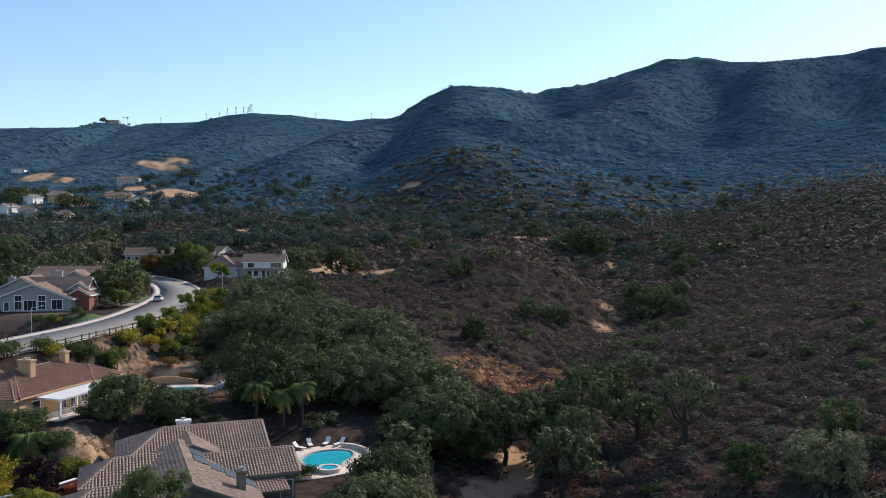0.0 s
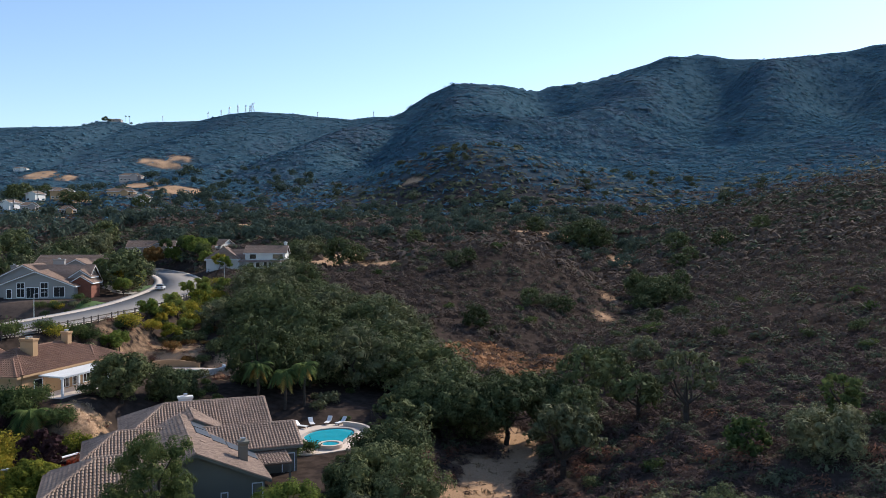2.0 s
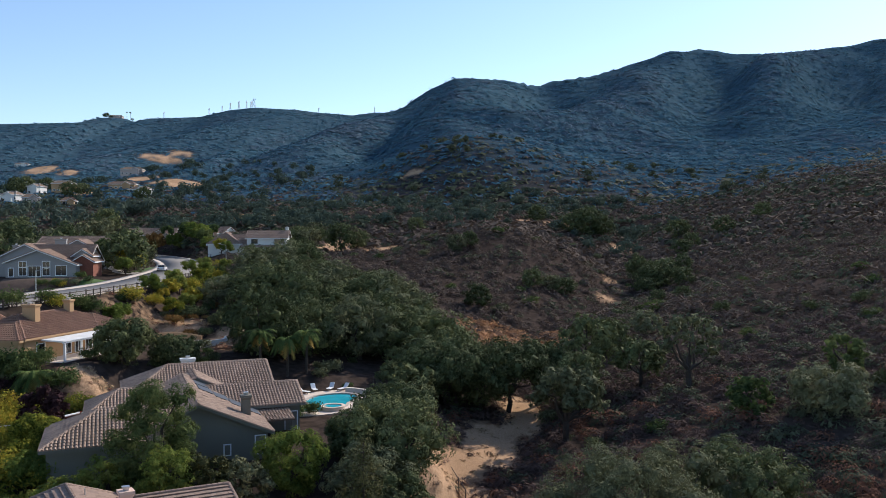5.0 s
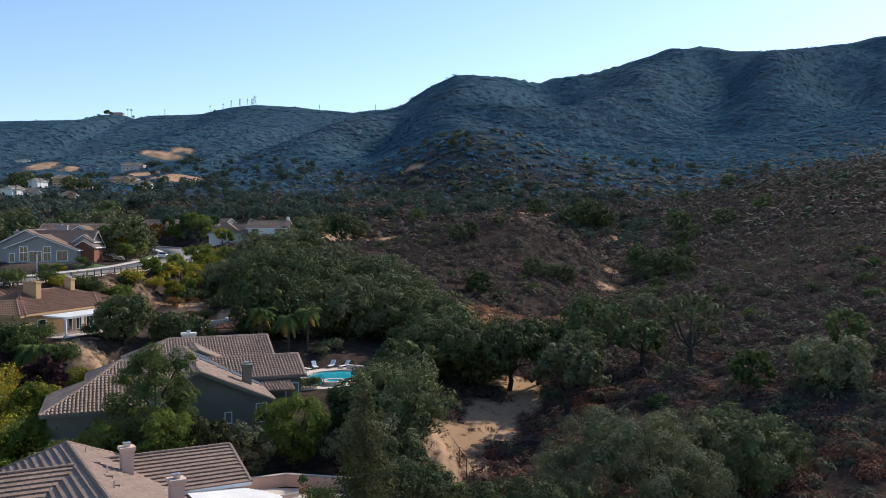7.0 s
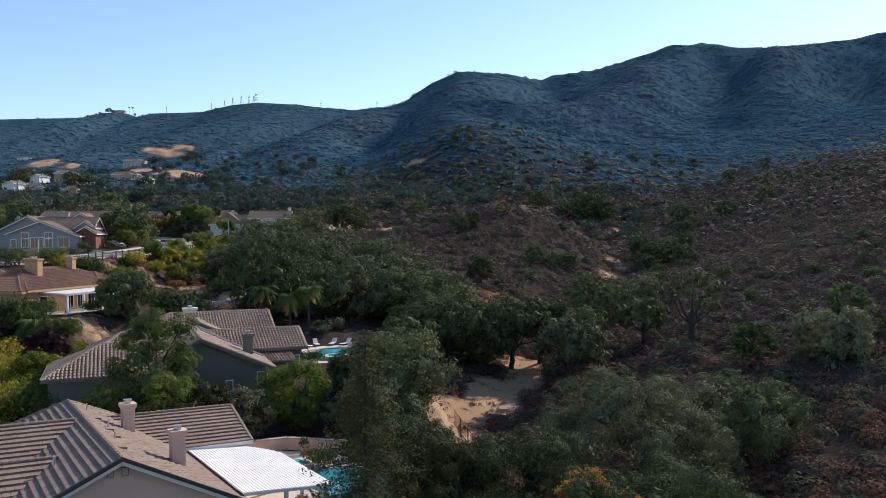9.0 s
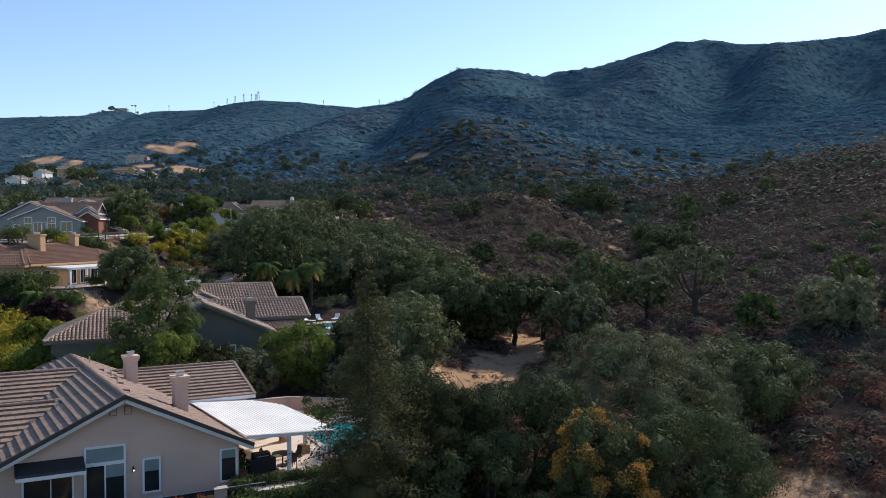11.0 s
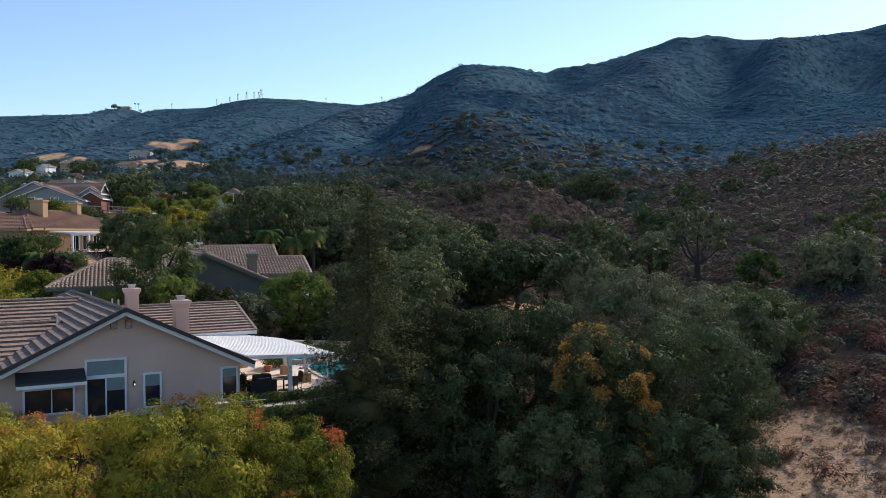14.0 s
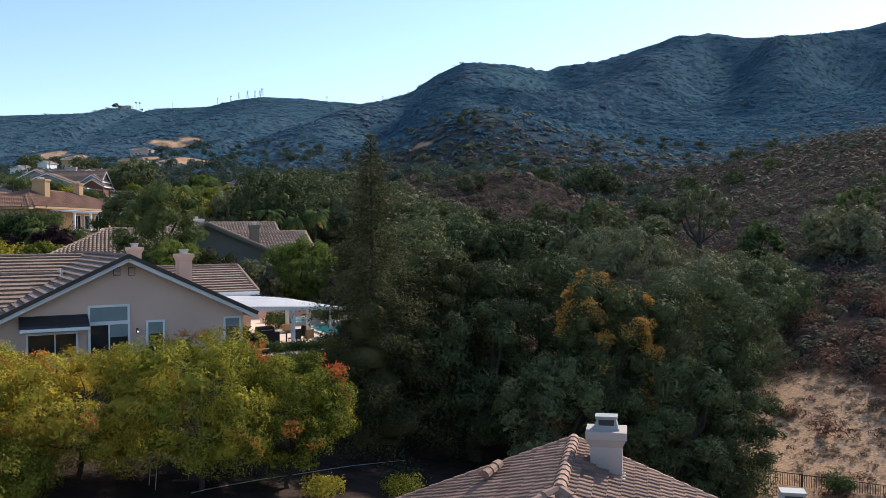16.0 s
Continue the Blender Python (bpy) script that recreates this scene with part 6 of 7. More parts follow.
tufts("dry_tufts", 51, 15000, 12, 36, 38, 66, 0.17, "straw", "dry straw-coloured grass tufts on bare soil", per=20)
tufts("low_clumps", 52, 700, 12, 36, 38, 66, 0.34, "scrub_red", "low rust-brown clumps on bare soil", per=90)
tufts("dry_tufts", 53, 3000, -4, 16, 58, 122, 0.26, "straw", "dry straw-coloured grass tufts beside the path")
tufts("dry_tufts", 54, 5200, -60, -24, 84, 160, 0.3, "straw", "dry grass tufts on the terraced slope")
tufts("low_clumps", 58, 1800, -60, -24, 84, 160, 0.5, "scrub_red", "low rust-brown clumps on the terraced slope", per=40)
tufts("dry_grass", 57, 11000, 0, 26, 152, 178, 0.5, "rust_grass", "rust-coloured dry grass in a hillside clearing", 0.06, 12)
tufts("dry_tufts", 55, 2500, -60, 60, 150, 320, 0.42, "straw", "dry grass tufts on open hillside soil")
tufts("low_clumps", 56, 1200, -60, 90, 80, 380, 0.5, "scrub", "low brown clumps on open hillside soil")
wood_area(17, 16, -86, -70, 160, 176, 0.35, 0.65, lambda x, y: 11 < float(road_near(np.array([x]), np.array([y]))[0][0]) < 18, [SHRUB[0], GRN, SHRUB[2], YEL], 1.6)
wood_area(18, 30, -60, -34, 138, 160, 0.5, 1.0, None, [SHRUB[0], SHRUB[2], RUST, SHRUB[1]], 2.2)


# ---- the road, its kerbs and pavements ----
def road_strip(name, a, b, lift, drop, mat, label, kind="structure"):
    """A band along the road between two distances from its middle line, with depth."""
    p = ROAD_LINE
    d = np.gradient(p[:, :2], axis=0)
    d /= np.linalg.norm(d, axis=1)[:, None]
    side = np.stack([d[:, 1], -d[:, 0]], -1)
    A = np.concatenate([p[:, :2] + side * a, p[:, 2:] + lift], 1)
    B = np.concatenate([p[:, :2] + side * b, p[:, 2:] + lift], 1)
    A2, B2 = A - [0, 0, drop], B - [0, 0, drop]
    n = len(p)
    V = np.concatenate([A, B, A2, B2])
    F = []
    for i in range(n - 1):
        F += [(i, n + i, n + i + 1, i + 1), (2 * n + i, i, i + 1, 2 * n + i + 1), (n + i, 3 * n + i, 3 * n + i + 1, n + i + 1)]
    return tagged(new(name, np_mesh(name, V, F, M[mat])), label, name.split("_")[0], kind=kind)


road_strip("road", -4.9, 4.9, 0.0, 0.3, "asphalt", "pale sunlit asphalt road curving between gardens")
road_strip("kerb", 4.9, 5.1, 0.13, 0.4, "concrete", "pale concrete kerb along the road")
road_strip("kerb", -5.1, -4.9, 0.13, 0.4, "concrete", "pale concrete kerb along the road")
road_strip("pavement", -6.9, -5.1, 0.125, 0.4, "concrete", "pale concrete pavement beside the road")
road_strip("pavement", 5.1, 6.3, 0.125, 0.4, "concrete", "pale concrete pavement beside the road")


def road_point(y, off):
    i = int(np.argmin(np.abs(ROAD_LINE[:, 1] - y)))
    d = ROAD_LINE[min(i + 1, len(ROAD_LINE) - 1)] - ROAD_LINE[i - 1]
    d = d / np.hypot(d[0], d[1])
    return ROAD_LINE[i] + np.array([d[1] * off, -d[0] * off, 0]), math.degrees(math.atan2(d[1], d[0]))


def rail_fence(y0, y1, off, step, label):
    f = thing("rail_fence", Matrix.Identity(4), label, "fence")
    last = None
    y = y0
    while y <= y1:
        p, _ = road_point(y, off)
        p = Vector((p[0], p[1], ground_z(p[0], p[1])))
        part("post", Shape().box(p.x - 0.08, p.x + 0.08, p.y - 0.08, p.y + 0.08, p.z - 0.3, p.z + 1.25), M["rail"], f)
        if last:
            for h in (0.45, 1.05):
                part("rail", Shape().beam(last + Vector((0, 0, h)), p + Vector((0, 0, h)), 0.05, 0.14), M["rail"], f)
        last = p
        y += step
    return f


rail_fence(116, 200, 7.4, 2.6, "dark timber rail fence along the road")


def car():
    p, a = road_point(203, -3.2)
    c = thing("car", pose(p[0], p[1], p[2], 0, 0, a), "white saloon car parked beside the kerb", "car")
    prof = [(-2.25, 0.35), (-2.25, 0.75), (-2.1, 0.92), (-1.3, 0.98), (1.2, 0.98), (2.1, 0.82), (2.25, 0.6), (2.25, 0.35)]
    part("body", Shape().prism([(x, -0.88, z) for x, z in prof], (0, 1.76, 0)), M["car_white"], c)
    cab = [(-1.75, 0.98), (-1.15, 1.42), (0.35, 1.45), (1.15, 0.98)]
    part("cabin", Shape().prism([(x, -0.74, z) for x, z in cab], (0, 1.48, 0)), M["glass"], c)
    part("roof", Shape().prism([(-1.2, -0.7, 1.42), (-1.15, -0.7, 1.47), (0.35, -0.7, 1.5), (0.42, -0.7, 1.44)], (0, 1.4, 0)), M["car_white"], c)
    for x in (-1.4, 1.4):
        for y in (-0.9, 0.72):
            w = part("wheel", Shape().tube((x, y, 0.32), (x, y + 0.18, 0.32), 0.32, 14), M["dark"], c)
            part("rim", Shape().tube((x, y - 0.01, 0.32), (x, y + 0.19, 0.32), 0.18, 10), M["metal"], w)
    for y in (-0.75, 0.45):
        part("headlight", Shape().box(2.15, 2.27, y, y + 0.3, 0.62, 0.76), M["trim"], c)
        part("tail_light", Shape().box(-2.27, -2.18, y, y + 0.3, 0.68, 0.84), M["red_paint"], c)


M["car_white"] = material("white_car_paint", (0.75, 0.76, 0.78), 0.25, 0.02, 3, 10, 0, coat=0.5)
M["red_paint"] = material("red_plastic", (0.35, 0.03, 0.03), 0.4, 0.05, 3, 10, 0)
car()


def street_lamp(x, y, h, turn, label):
    z = ground_z(x, y)
    t = thing("street_lamp", pose(x, y, z, 0, 0, turn), label, "street lamp")
    part("pole", Shape().tube((0, 0, -0.3), (0, 0, h), 0.11, 8, 0.07), M["metal"], t)
    part("arm", Shape().tube((0, 0, h - 0.1), (1.6, 0, h + 0.25), 0.05, 6), M["metal"], t)
    part("lamp_head", Shape().prism([(1.5, -0.16, h + 0.2), (2.2, -0.12, h + 0.24), (2.2, 0.12, h + 0.24), (1.5, 0.16, h + 0.2)], (0, 0, 0.14)), M["metal"], t)


street_lamp(-79.5, 160.5, 6.2, 20, "grey street lamp beside a lawn")
street_lamp(-60.0, 226.0, 6.2, 180, "grey street lamp on a single pole")


# ---- ground covers draped on the land ----
def spline_loop(pts, n=10):
    out = []
    k = len(pts)
    for i in range(k):
        a, b, c, d = (np.array(pts[(i + j) % k], float) for j in (-1, 0, 1, 2))
        for j in range(n):
            t = j / n
            out.append(0.5 * (2 * b + (c - a) * t + (2 * a - 5 * b + 4 * c - d) * t * t + (3 * b - a - 3 * c + d) * t ** 3))
    return np.array(out)


def slab(name, pts, z, depth, mat, label="", parent=None, category="", smooth_n=8, kind=""):
    """A flat plate with a rounded outline and some thickness."""
    loop = spline_loop(pts, smooth_n) if smooth_n else np.array(pts, float)
    sh = Shape().prism([(p[0], p[1], z - depth) for p in loop], (0, 0, depth))
    ob = part(name, sh, M[mat], parent, label)
    if category:
        tagged(ob, category=category, kind=kind)
    return ob


def draped(name, x0, x1, y0, y1, mat, label, test, step=0.8, lift=0.05):
    """A sheet that follows the ground where test is true."""
    xs, ys = np.arange(x0, x1, step), np.arange(y0, y1, step)
    X, Y = np.meshgrid(xs, ys)
    Z = land(X, Y) + lift
    c = len(xs)
    F = []
    for j in range(len(ys) - 1):
        for i in range(c - 1):
            if test(xs[i], ys[j]):
                k = j * c + i
                F.append((k, k + 1, k + c + 1, k + c))
    me = np_mesh(name, np.stack([X, Y, Z], -1).reshape(-1, 3), F, M[mat], True)
    return tagged(new(name, me), label, "lawn", kind="structure")


def near_road(x, y):
    return float(road_near(np.array([x]), np.array([y]))[0][0])


M["mulch"] = material("dark_mulch", (0.09, 0.06, 0.045), 1.0, 0.25, 1.0, 30, 0.6)
draped("lawn", -88, -66, 146, 174, "lawn", "mown green lawn beside the road", lambda x, y: 7.1 < near_road(x, y) < min(13.0, 7.1 + 0.8 * (y - 142)) and x < -62)
draped("lawn", -82, -70, 200, 220, "lawn", "small green lawn by a driveway", lambda x, y: 7.1 < near_road(x, y) < 11)
draped("lawn", -45, -36, 66, 78, "lawn", "small lawn beside a grey house", lambda x, y: (x + 40) ** 2 / 14 + (y - 72) ** 2 / 26 < 1)
draped("driveway", -80, -66, 190, 200, "concrete", "pale concrete driveway beside a house", lambda x, y: near_road(x, y) > 6.9 and 191 < y + 0.25 * x + 18 < 197)
draped("garden_bed", -94, -72, 160, 174, "mulch", "dark mulched garden bed before the house", lambda x, y: near_road(x, y) > 8 + 0.2 * (y - 146) and (x + 82) ** 2 / 90 + (y - 168) ** 2 / 22 < 1, lift=0.04)


# ---- the free-form pool beside the grey house ----
def pool_material():
    m = material("pool_water", (0.03, 0.40, 0.50), 0.08, 0.10, 1.6, 2.2, 0.05, spec=0.5)
    return m


M["water"] = pool_material()
# Darker copy of the pool water, with the shade put into its colour.
M["water_shaded"] = material("shaded_pool_water", (0.03, 0.22, 0.25), 0.08, 0.10, 1.6, 2.2, 0.05, spec=0.5)
POOL = ((-17.9, 97.6), (-16.5, 99.4), (-17.5, 102.4), (-16.7, 105.6), (-14.3, 107.3), (-12.0, 106.8), (-11.3, 104.2), (-12.1, 101.2), (-12.4, 99.0), (-14.6, 96.8), (-16.6, 96.4))


def grown(pts, g):
    c = np.mean(np.array(pts), 0)
    return [tuple(np.array(p) + (np.array(p) - c) / np.linalg.norm(np.array(p) - c) * g) for p in pts]


def ring(name, pts, g0, g1, z0, z1, mat, parent, label=""):
    """A band round an outline between two offsets."""
    a, b = spline_loop(grown(pts, g0)), spline_loop(grown(pts, g1))
    sh = Shape()
    n = len(a)
    for i in range(n):
        j = (i + 1) % n
        p, q, r, s = a[i], a[j], b[j], b[i]
        sh.face((*p, z1), (*s, z1), (*r, z1), (*q, z1))
        sh.face((*s, z0), (*r, z0), (*r, z1), (*s, z1))
        sh.face((*q, z0), (*p, z0), (*p, z1), (*q, z1))
    return part(name, sh, M[mat], parent, label)


def garden_pool():
    t = thing("swimming_pool", Matrix.Identity(4), "free-form turquoise swimming pool with raised spa and pale deck", "pool")
    ring("deck", POOL, 0.35, 2.6, 2.0, 2.4, "deck", t, "pale pinkish paved deck")
    ring("coping", POOL, -0.08, 0.36, 2.05, 2.47, "concrete", t, "pale rounded coping")
    slab("water", POOL, 2.32, 0.4, "water", "turquoise pool water", t)
    sp = [(-13.4 + 1.05 * math.cos(a * math.pi / 4), 97.4 + 1.05 * math.sin(a * math.pi / 4)) for a in range(8)]
    ring("spa_wall", sp, 0.0, 0.4, 2.0, 2.86, "deck", t, "raised round spa wall")
    slab("spa_water", sp, 2.76, 0.5, "water", "spa water", t)
    w = Shape()
    for i in range(12):
        a0, a1 = -0.5 + i * 0.16, -0.5 + (i + 1) * 0.16
        for r0, r1, h in ((4.6, 5.0, 2.95),):
            p = [(-14 + r * math.cos(a), 103.3 + 1.15 * r * math.sin(a)) for r, a in ((r0, a0), (r1, a0), (r1, a1), (r0, a1))]
            w.prism([(x, y, 2.0) for x, y in p], (0, 0, h - 2.0))
    part("seat_wall", w, M["deck"], t, "low curved stucco wall")
    rk = Shape()
    rng = random.Random(3)
    for i in range(6):
        x, y = -18.2 + rng.uniform(-0.4, 0.5), 99.4 + rng.uniform(-0.5, 0.5)
        rk.frustum(x - 0.35, x + 0.35, y - 0.3, y + 0.3, 2.3, 2.3 + rng.uniform(0.35, 0.6), -0.12)
    part("rock", rk, M["rock"], t, "reddish-brown pool rocks")


M["rock"] = material("reddish_rock", (0.16, 0.08, 0.055), 0.9, 0.2, 0.6, 14, 0.5)
garden_pool()
slab("terrace", ((-21, 92), (-12, 91.2), (-9, 96), (-8.4, 103), (-10, 109), (-15, 112), (-22, 110), (-21.5, 101)), 2.22, 0.4, "deck", "pale pinkish pool terrace paving", None, "terrace", 8, "structure")


def lounger(x, y, z, turn, label):
    t = thing("sun_lounger", pose(x, y, z, 0, 0, turn), label, "lounger")
    part("seat", Shape().box(-0.3, 0.3, -0.2, 1.2, 0.3, 0.36), M["trim"], t)
    part("backrest", Shape().prism([(-0.3, -0.2, 0.33), (0.3, -0.2, 0.33), (0.3, -0.75, 0.85), (-0.3, -0.75, 0.85)], (0, 0.05, 0.05)), M["trim"], t)
    for sx in (-0.27, 0.27):
        for sy in (-0.1, 1.1):
            part("leg", Shape().box(sx - 0.025, sx + 0.025, sy - 0.025, sy + 0.025, 0, 0.3), M["dark"], t)


for x, y, a in ((-17.6, 109.4, 200), (-15.4, 110.2, 170), (-13.6, 109.9, 150), (-18.8, 107.6, 240)):
    lounger(x, y, 2.38, a, "white sun lounger on the pool terrace")


def fence_run(name, pts, height, gap, mat, label, bars=True, post=0.05, step=2.2):
    """A metal fence between points on the ground: posts, two rails and, when near, thin uprights."""
    f = thing(name, Matrix.Identity(4), label, "fence")
    count = 0
    for (x0, y0, z0), (x1, y1, z1) in zip(pts, pts[1:]):
        L = math.hypot(x1 - x0, y1 - y0)
        n = max(1, round(L / step))
        for i in range(n):
            a = Vector((x0, y0, z0)).lerp(Vector((x1, y1, z1)), i / n)
            b = Vector((x0, y0, z0)).lerp(Vector((x1, y1, z1)), (i + 1) / n)
            part("post", Shape().box(a.x - post, a.x + post, a.y - post, a.y + post, a.z - 0.3, a.z + height + 0.08), M[mat], f)
            for h in (0.12, height):
                part("rail", Shape().beam(a + Vector((0, 0, h)), b + Vector((0, 0, h)), 0.035, 0.045), M[mat], f)
            m = max(2, round((b - a).length / gap))
            if bars:
                for k in range(1, m):
                    c = a.lerp(b, k / m)
                    count += 1
                    part("upright", Shape().box(c.x - 0.012, c.x + 0.012, c.y - 0.012, c.y + 0.012, c.z + 0.1, c.z + height), M[mat], f)
    return f


fence_run("iron_fence", [(14.2, 54.2, -9.0), (17.6, 49.0, -9.1), (24.0, 45.3, -9.1), (29.0, 42.6, -9.0)], 1.5, 0.13, "rail", "dark iron garden fence below a dry field")
fence_run("wire_fence", [(5.4, 70.0, ground_z(5.4, 70) + 0.05), (3.1, 76.5, ground_z(3.1, 76.5) + 0.05), (0.4, 83.0, ground_z(0.4, 83) + 0.05)], 1.6, 0.25, "rail", "thin wire fence beside the dirt path", True, 0.04, 1.8)
fence_run("iron_fence", [(-10.0, 112.5, 2.3), (-7.6, 106.0, 2.2), (-7.2, 98.0, 1.6)], 1.4, 0.3, "rail", "dark iron fence round the pool terrace")


# ---- the patio of the pinkish house ----
PM = pose(-17.0, 42.51, 0, 0, 0, 29.0)


def pl(s, v):
    q = PM @ Vector((s - 0.065 * v, v, 0))
    return (q.x, q.y)


slab("patio", [pl(5.6, -0.6), pl(12.6, -0.2), pl(17.6, 2.0), pl(19.2, 8.0), pl(18.2, 15.0), pl(12.0, 19.0), pl(5.6, 19.0)], -0.02, 0.3, "deck", "pale pinkish patio paving", None, "patio", 6, "structure")


def pink_pool():
    t = thing("swimming_pool", Matrix.Identity(4), "small teal pool with a square spa beside the patio", "pool")
    out = [pl(13.6, 2.6), pl(18.2, 2.8), pl(18.8, 6.5), pl(18.0, 10.4), pl(14.4, 10.6), pl(13.4, 6.5)]
    ring("coping", out, 0.0, 0.35, -0.1, 0.06, "concrete", t)
    slab("water", out, 0.01, 0.3, "water_shaded", "teal pool water", t)
    sq = [pl(12.4, 11.6), pl(15.4, 11.6), pl(15.4, 13.8), pl(12.4, 13.8)]
    part("spa_wall", Shape().prism([(x, y, -0.1) for x, y in sq], (0, 0, 0.4)), M["deck"], t)
    si = [pl(12.7, 11.9), pl(15.1, 11.9), pl(15.1, 13.5), pl(12.7, 13.5)]
    part("spa_water", Shape().prism([(x, y, 0.2) for x, y in si], (0, 0, 0.13)), M["water"], t)


pink_pool()


def low_wall(name, pts, h, w, mat, label, cap=None):
    t = thing(name, Matrix.Identity(4), label, "wall")
    for (x0, y0, z0), (x1, y1, z1) in zip(pts, pts[1:]):
        part("wall", Shape().beam((x0, y0, z0 + h / 2), (x1, y1, z1 + h / 2), w, h), M[mat], t)
        if cap:
            part("coping", Shape().beam((x0, y0, z0 + h + 0.04), (x1, y1, z1 + h + 0.04), w + 0.14, 0.1), M[cap], t)


low_wall("garden_wall", [(*pl(10.0, 18.6), -0.2), (*pl(16.0, 18.2), -0.2), (*pl(20.4, 14.0), -0.2)], 1.0, 0.25, "stucco_pink", "low pinkish stucco wall behind a patio", "concrete")
low_wall("garden_wall", [(*pl(12.2, 15.0), -0.1), (*pl(15.6, 15.0), -0.1)], 0.4, 0.5, "deck", "low stone step beside a spa")
low_wall("garden_wall", [(-45.5, 82.0, ground_z(-45.5, 82) - 0.3), (-42.0, 84.5, ground_z(-42, 84.5) - 0.2), (-39.6, 89.5, ground_z(-39.6, 89.5) - 0.2)], 1.5, 0.3, "stucco_grey", "grey garden wall with a white cap", "trim")


def grill():
    t = thing("barbecue", PM @ pose(7.6, 1.4, 0, 0, 0, 10), "dark covered barbecue under the patio cover", "barbecue")
    part("body", Shape().box(-0.8, 0.8, -0.3, 0.3, 0.1, 0.85), M["dark"], t)
    part("lid", Shape().prism([(-0.5, -0.28, 0.85), (-0.5, -0.2, 1.15), (-0.5, 0.15, 1.22), (-0.5, 0.28, 0.85)], (1.0, 0, 0)), M["dark"], t)
    part("handle", Shape().tube((-0.35, -0.3, 1.02), (0.35, -0.3, 1.02), 0.02), M["metal"], t)
    part("side_shelf", Shape().box(0.8, 1.25, -0.25, 0.25, 0.78, 0.83), M["metal"], t)


def patio_chair(s, v, a):
    t = thing("patio_chair", PM @ pose(s, v, -0.02, 0, 0, a), "dark metal patio chair with high back", "chair", "patio chairs")
    part("seat", Shape().box(-0.27, 0.27, -0.27, 0.27, 0.4, 0.46), M["dark"], t)
    part("backrest", Shape().prism([(-0.27, 0.24, 0.46), (0.27, 0.24, 0.46), (0.27, 0.36, 1.0), (-0.27, 0.36, 1.0)], (0, 0.04, 0)), M["dark"], t)
    for x in (-0.24, 0.24):
        for y in (-0.24, 0.24):
            part("leg", Shape().tube((x, y, 0), (x, y, 0.4), 0.02, 6), M["dark"], t)


def patio_table(s, v):
    t = thing("patio_table", PM @ pose(s, v, -0.02), "dark round metal patio table", "table")
    part("tabletop", Shape().tube((0, 0, 0.7), (0, 0, 0.74), 0.65, 18), M["dark"], t)
    part("leg", Shape().tube((0, 0, 0), (0, 0, 0.7), 0.05, 8), M["dark"], t)
    part("foot", Shape().tube((0, 0, 0), (0, 0, 0.04), 0.35, 12), M["dark"], t)


def pot_plant(s, v, h):
    x, y = pl(s, v)
    t = thing("potted_plant", pose(x, y, -0.02), "green plant in a terracotta pot on the patio", "plant")
    part("pot", Shape().frustum(-0.16, 0.16, -0.16, 0.16, 0, 0.4, 0.08), M["terracotta"], t)
    rng = np.random.RandomState(int(s * 10))
    p, o = crown_points(rng, [np.array([0, 0, 0.4 + h * 0.5])], [(h * 0.4, h * 0.4, h * 0.5)], [160], 0.3)
    vv, ff = leaf_quads(rng, p, o, 0.12)
    f = new("foliage", np_mesh("foliage", vv, ff, M["green"]))
    f.parent = t


M["terracotta"] = material("terracotta", (0.34, 0.15, 0.085), 0.85, 0.1, 0.5, 20, 0.2)
grill()
patio_table(9.2, 2.4)
for s, v, a in ((8.4, 2.9, 60), (9.4, 1.5, 190), (10.0, 2.6, -80), (12.6, 1.6, 30)):
    patio_chair(s, v, a)
for s, v, h in ((6.5, 1.0, 0.9), (7.0, 3.0, 0.8), (11.0, 9.6, 1.0), (16.3, 15.6, 1.1)):
    pot_plant(s, v, h)


def front_rail():
    t = thing("garden_rail", PM, "thin metal rail with stone caps before the house", "rail")
    part("rail", Shape().tube((-5.6, -1.5, 0.32), (7.0, -1.5, 0.32), 0.025, 6), M["metal"], t)
    for s in (-2.2, 1.3, 4.6):
        part("pier", Shape().box(s - 0.3, s + 0.3, -1.7, -1.3, -0.8, 0.3), M["stucco_pink"], t)
        part("pier_cap", Shape().box(s - 0.36, s + 0.36, -1.76, -1.24, 0.3, 0.38), M["concrete"], t)


front_rail()


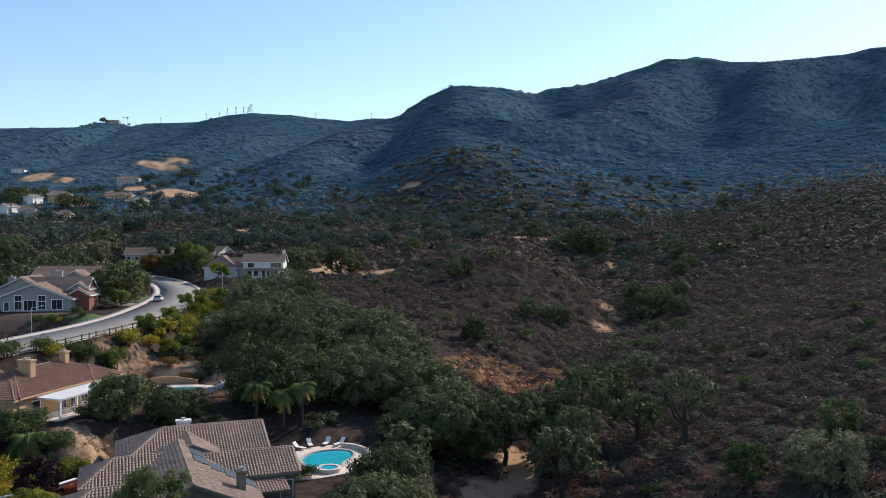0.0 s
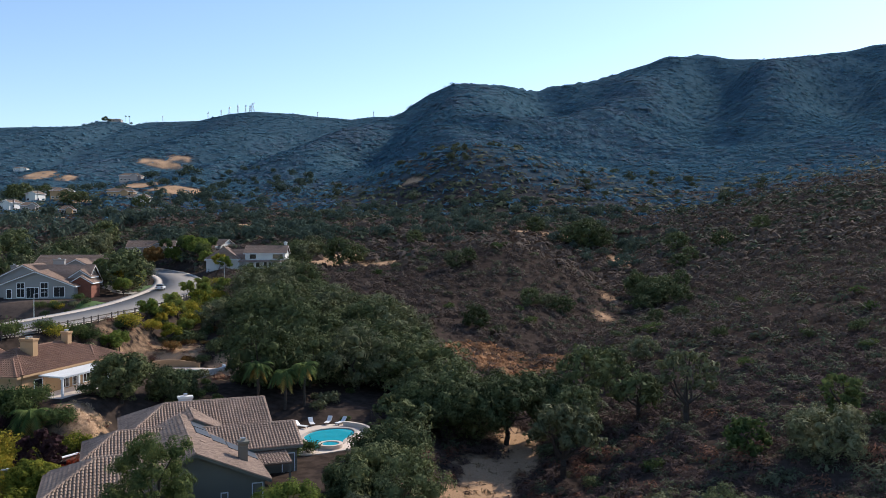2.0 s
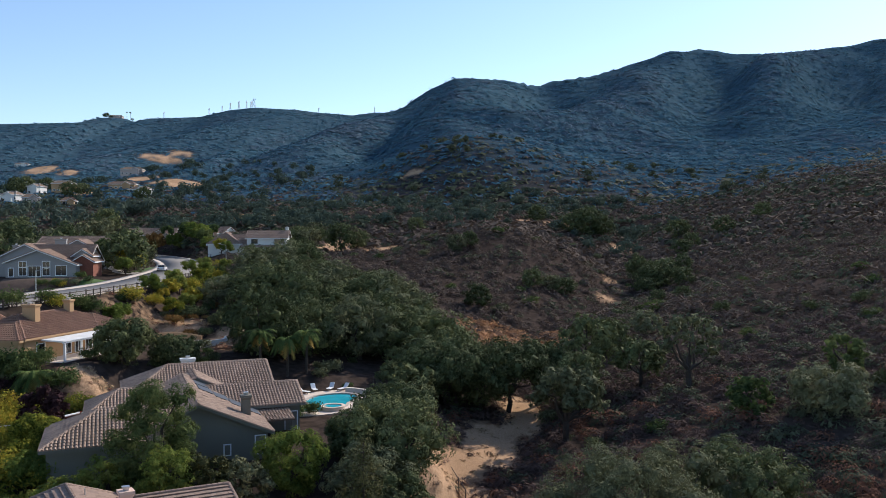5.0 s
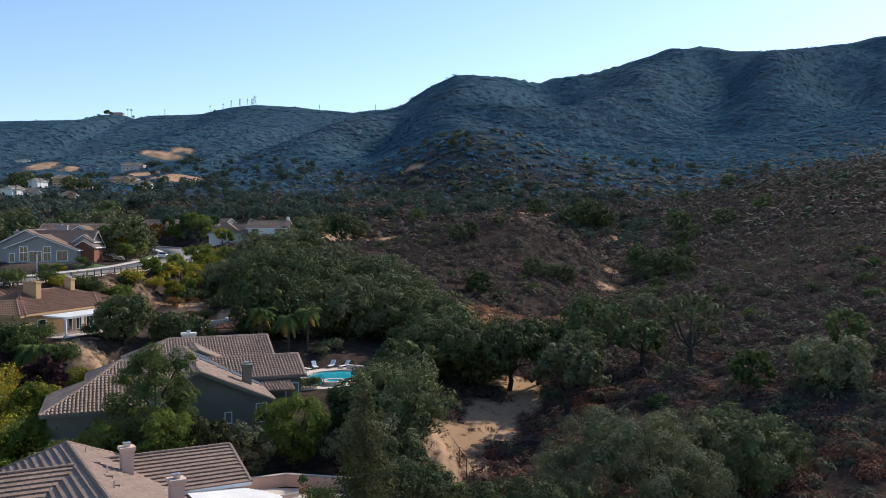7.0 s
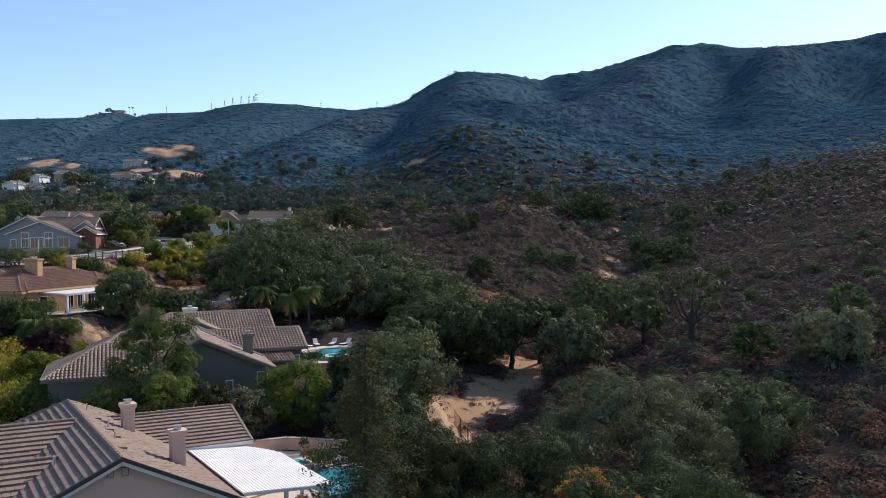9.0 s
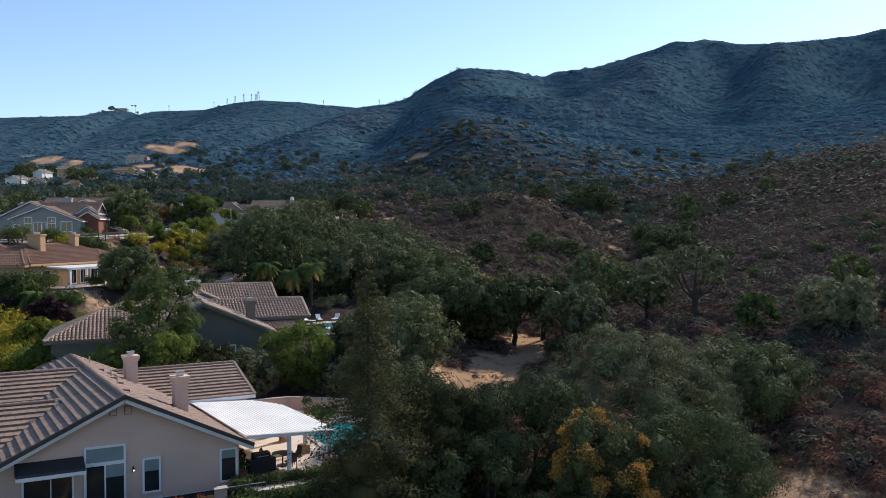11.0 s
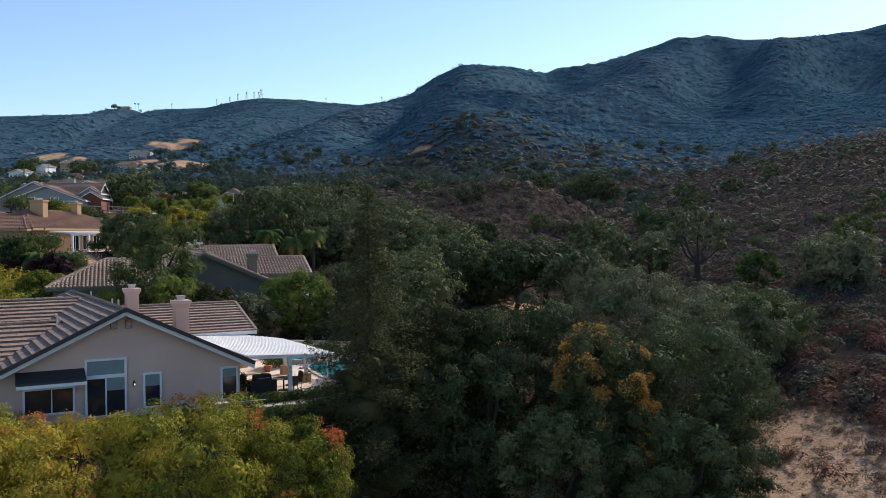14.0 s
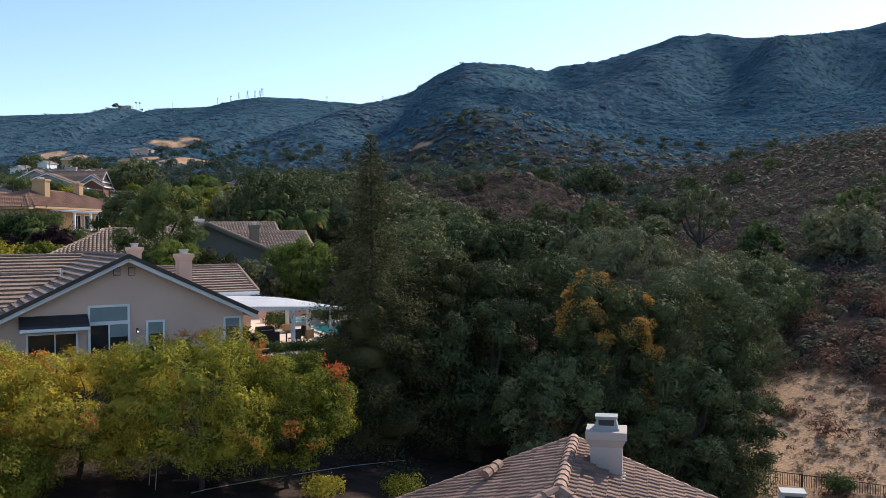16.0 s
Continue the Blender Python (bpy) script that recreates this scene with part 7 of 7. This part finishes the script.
# ---- the terrace with a curved wall beyond the grey house ----
def upper_pool():
    t = thing("swimming_pool", Matrix.Identity(4), "shaded pool on a walled terrace below the road bank", "pool")
    out = [(-43.5, 130.5), (-41, 128.6), (-37.8, 129.2), (-37.2, 131.6), (-39.5, 133.4), (-42.6, 133.0)]
    slab("deck", ((-48, 129), (-42, 126.4), (-36, 127.2), (-34.8, 131), (-37, 135), (-44, 136.5), (-48.6, 134)), 5.9, 1.2, "deck", "pale terrace paving", t)
    ring("coping", out, 0.0, 0.35, 5.8, 6.0, "concrete", t)
    slab("water", out, 5.95, 0.3, "water_shaded", "dark teal water", t)
    back, side = Shape(), Shape()
    for i in range(14):
        a0, a1 = radians(78 + i * 6), radians(78 + (i + 1) * 6)
        p = [(-42 + r * math.cos(a), 130.5 + 0.85 * r * math.sin(a)) for r, a in ((7.4, a0), (7.8, a0), (7.8, a1), (7.4, a1))]
        back.prism([(x, y, 5.5) for x, y in p], (0, 0, 1.0 + 0.7 * math.sin(math.pi * (i + 0.5) / 14)))
    for i in range(9):
        a0, a1 = radians(-50 + i * 9), radians(-50 + (i + 1) * 9)
        p = [(-41 + r * math.cos(a), 131 + 0.8 * r * math.sin(a)) for r, a in ((6.0, a0), (6.35, a0), (6.35, a1), (6.0, a1))]
        side.prism([(x, y, 4.0) for x, y in p], (0, 0, 2.9))
    part("back_wall", back, M["stucco_tan"], t, "curved tan retaining wall")
    part("side_wall", side, M["stucco_white"], t, "curved white pool wall")


upper_pool()


# ---- irrigation pipe on the shaded bank ----
def bank_pipe(pts, label):
    sh = Shape()
    last = None
    for (x0, y0), (x1, y1) in zip(pts, pts[1:]):
        for k in range(6):
            x, y = x0 + (x1 - x0) * k / 6, y0 + (y1 - y0) * k / 6
            p = (x, y, ground_z(x, y) + 0.06)
            if last:
                sh.tube(last, p, 0.016, 6)
            last = p
    me = part("pipe", sh, M["pipe"], None)
    tagged(me, label, "pipe")


bank_pipe([(-10.7, 32.9), (-8.4, 35.8), (-7.4, 36.9), (-5.2, 39.7), (-2.2, 43.1)], "thin greyish irrigation pipe lying on the bank")
bank_pipe([(-7.0, 45.0), (-3.0, 47.8)], "thin greyish irrigation pipe lying on the bank")
for x, y in ((-12.6, 33.4), (-12.2, 33.0)):
    z = ground_z(x, y)
    tagged(part("stake", Shape().tube((x, y, z - 0.2), (x + 0.15, y - 0.1, z + 1.2), 0.018, 6), M["pipe"], None), "white plastic plant stake in the bank", "stake")


# ---- masts and houses on the far ridges ----
def mast(x, y, h, w, label):
    z = ground_z(x, y)
    t = thing("radio_mast", pose(x, y, z), label, "mast")
    sh = Shape()
    for sx, sy in ((-1, -1), (1, -1), (1, 1), (-1, 1)):
        sh.tube((sx * w, sy * w, -1), (sx * w * 0.4, sy * w * 0.4, h), 0.35, 5, 0.2)
    part("tower", sh, M["metal"], t)
    br = Shape()
    for k in range(6):
        u0, u1 = k / 6, (k + 1) / 6
        a, b = w * (1 - 0.6 * u0), w * (1 - 0.6 * u1)
        br.tube((-a, -a, h * u0), (b, -b, h * u1), 0.16, 4).tube((a, a, h * u0), (-b, b, h * u1), 0.16, 4)
    part("brace", br, M["metal"], t)
    dd = Shape()
    dd.tube((0, -w * 0.8, h * 0.8), (0, -w * 0.8 - 1.0, h * 0.8), 1.3, 8).tube((w, 0, h * 0.93), (w + 0.8, 0, h * 0.93), 1.1, 8)
    part("dish", dd, M["trim"], t)
    part("aerial", Shape().tube((0, 0, h), (0, 0, h * 1.25), 0.18, 5), M["metal"], t)


for px, h, w in ((-378, 16, 3.0), (-383, 11, 1.5), (-392, 12, 1.0), (-407, 14, 1.6), (-424, 12, 1.2), (-440, 9, 1.0), (-466, 11, 0.5), (-555, 10, 0.5), (-250, 8, 0.5), (-140, 9, 0.5)):
    mast(px, 1638, h, w, "slender radio mast on the far ridge")


def far_house(x, y, yaw, a, w, h, wall, tile, label):
    z = ground_z(x, y)
    t = thing("house", pose(x, y, z, 0, 0, yaw), label, "house")
    wing(t, "u", 0.0, -a, a, w, h + 2.4, h, -4, wall, tile, 0, (w * 0.7, w * 0.7), 0.6, fascia="trim", tiles=False)
    wing(t, "v", a * 0.4, -w - 3, 1, w * 0.6, h + 1.6, h, -4, wall, tile, 0, (0, 0), 0.6, fascia="trim", tiles=False)
    for k in range(5):
        s = -a + 1.5 + k * a * 0.36
        window(t, s, s + 1.8, 0.8, 2.3, -w + 0.58, trim=0.15)


VILLAGE = (
    (-634, 1244, 5, 10, 6, 4.0, "stucco_white", "roof_pale", "white house high on the hillside"),
    (-285, 756, 6, 10, 6, 5.2, "stucco_pale", "tile_s", "pale two-storey house on a bare terrace"),
    (-240, 618, 2, 10, 5, 4.0, "stucco_tan", "tile_s", "long low house with tan roof below bare ground"),
    (-219, 596, -6, 7.5, 5, 2.6, "stucco_white", "roof_pale", "small pale house beside bare ground"),
    (-273, 594, 12, 8, 6, 6.2, "stucco_tan", "roof_pale", "tan two-storey house with pale flat-pitched roof"),
    (-300, 609, -8, 5.5, 5, 5.6, "stucco_white", "roof_pale", "white two-storey house among dark trees"),
    (-330, 700, 10, 9, 5, 3.6, "stucco_white", "tile_s", "pale house behind hillside trees"),
    (-278, 532, -12, 6.5, 5, 4.0, "stucco_white", "roof_pale", "white house below the hillside trees"),
    (-262, 524, 20, 5.5, 4, 3.4, "stucco_pale", "roof_pale", "pale house below the hillside trees"),
    (-227, 500, 15, 4.6, 4, 2.8, "stucco_tan", "tile_red", "low house with reddish roof among trees"),
    (-652, 1645, 0, 14, 6, 3.4, "stucco_pale", "tile_s", "lone house on the ridge knoll"),
)
for x, y, yaw, a, w, h, wall, tile, lab in VILLAGE:
    far_house(x, y, yaw, a, w, h, wall, tile, lab)


def house_in_view(x, y):
    """True where a tree would stand close in front of a hillside house."""
    m = np.zeros(np.shape(x), dtype=bool)
    for hx, hy, _, a, *_ in VILLAGE:
        m |= (np.abs(x - hx * y / hy) < a + 3) & (y > hy - 70) & (y < hy + 10)
    return m


for x, y, s, k in ((-668, 1638, 1.3, 0), (-673, 1640, 1.0, 1), (-660, 1637, 0.7, 2), (-618, 1640, 0.7, 1), (-345, 664, 1.6, 0), (-326, 645, 1.8, 1), (-308, 640, 1.5, 0), (-254, 560, 1.5, 2), (-247, 566, 1.3, 0), (-312, 600, 1.6, 1), (-205, 560, 1.3, 2)):
    set_plant(WOOD[k], x, y, s, x * 31 % 360, 0.3)
FARPALM = palm_tree(390, 13.0, "palm", "tall palm on the far ridge knoll")
set_plant(FARPALM, -629, 1640, 1.0)
set_plant(FARPALM, -622, 1640, 1.15)
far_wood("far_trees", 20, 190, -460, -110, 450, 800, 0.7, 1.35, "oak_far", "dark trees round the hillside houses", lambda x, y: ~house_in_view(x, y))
far_wood("hillside_trees", 21, 60, -90, 230, 480, 660, 0.5, 1.1, "scrub_green", "dark shrubs and small trees on the mountain foot")
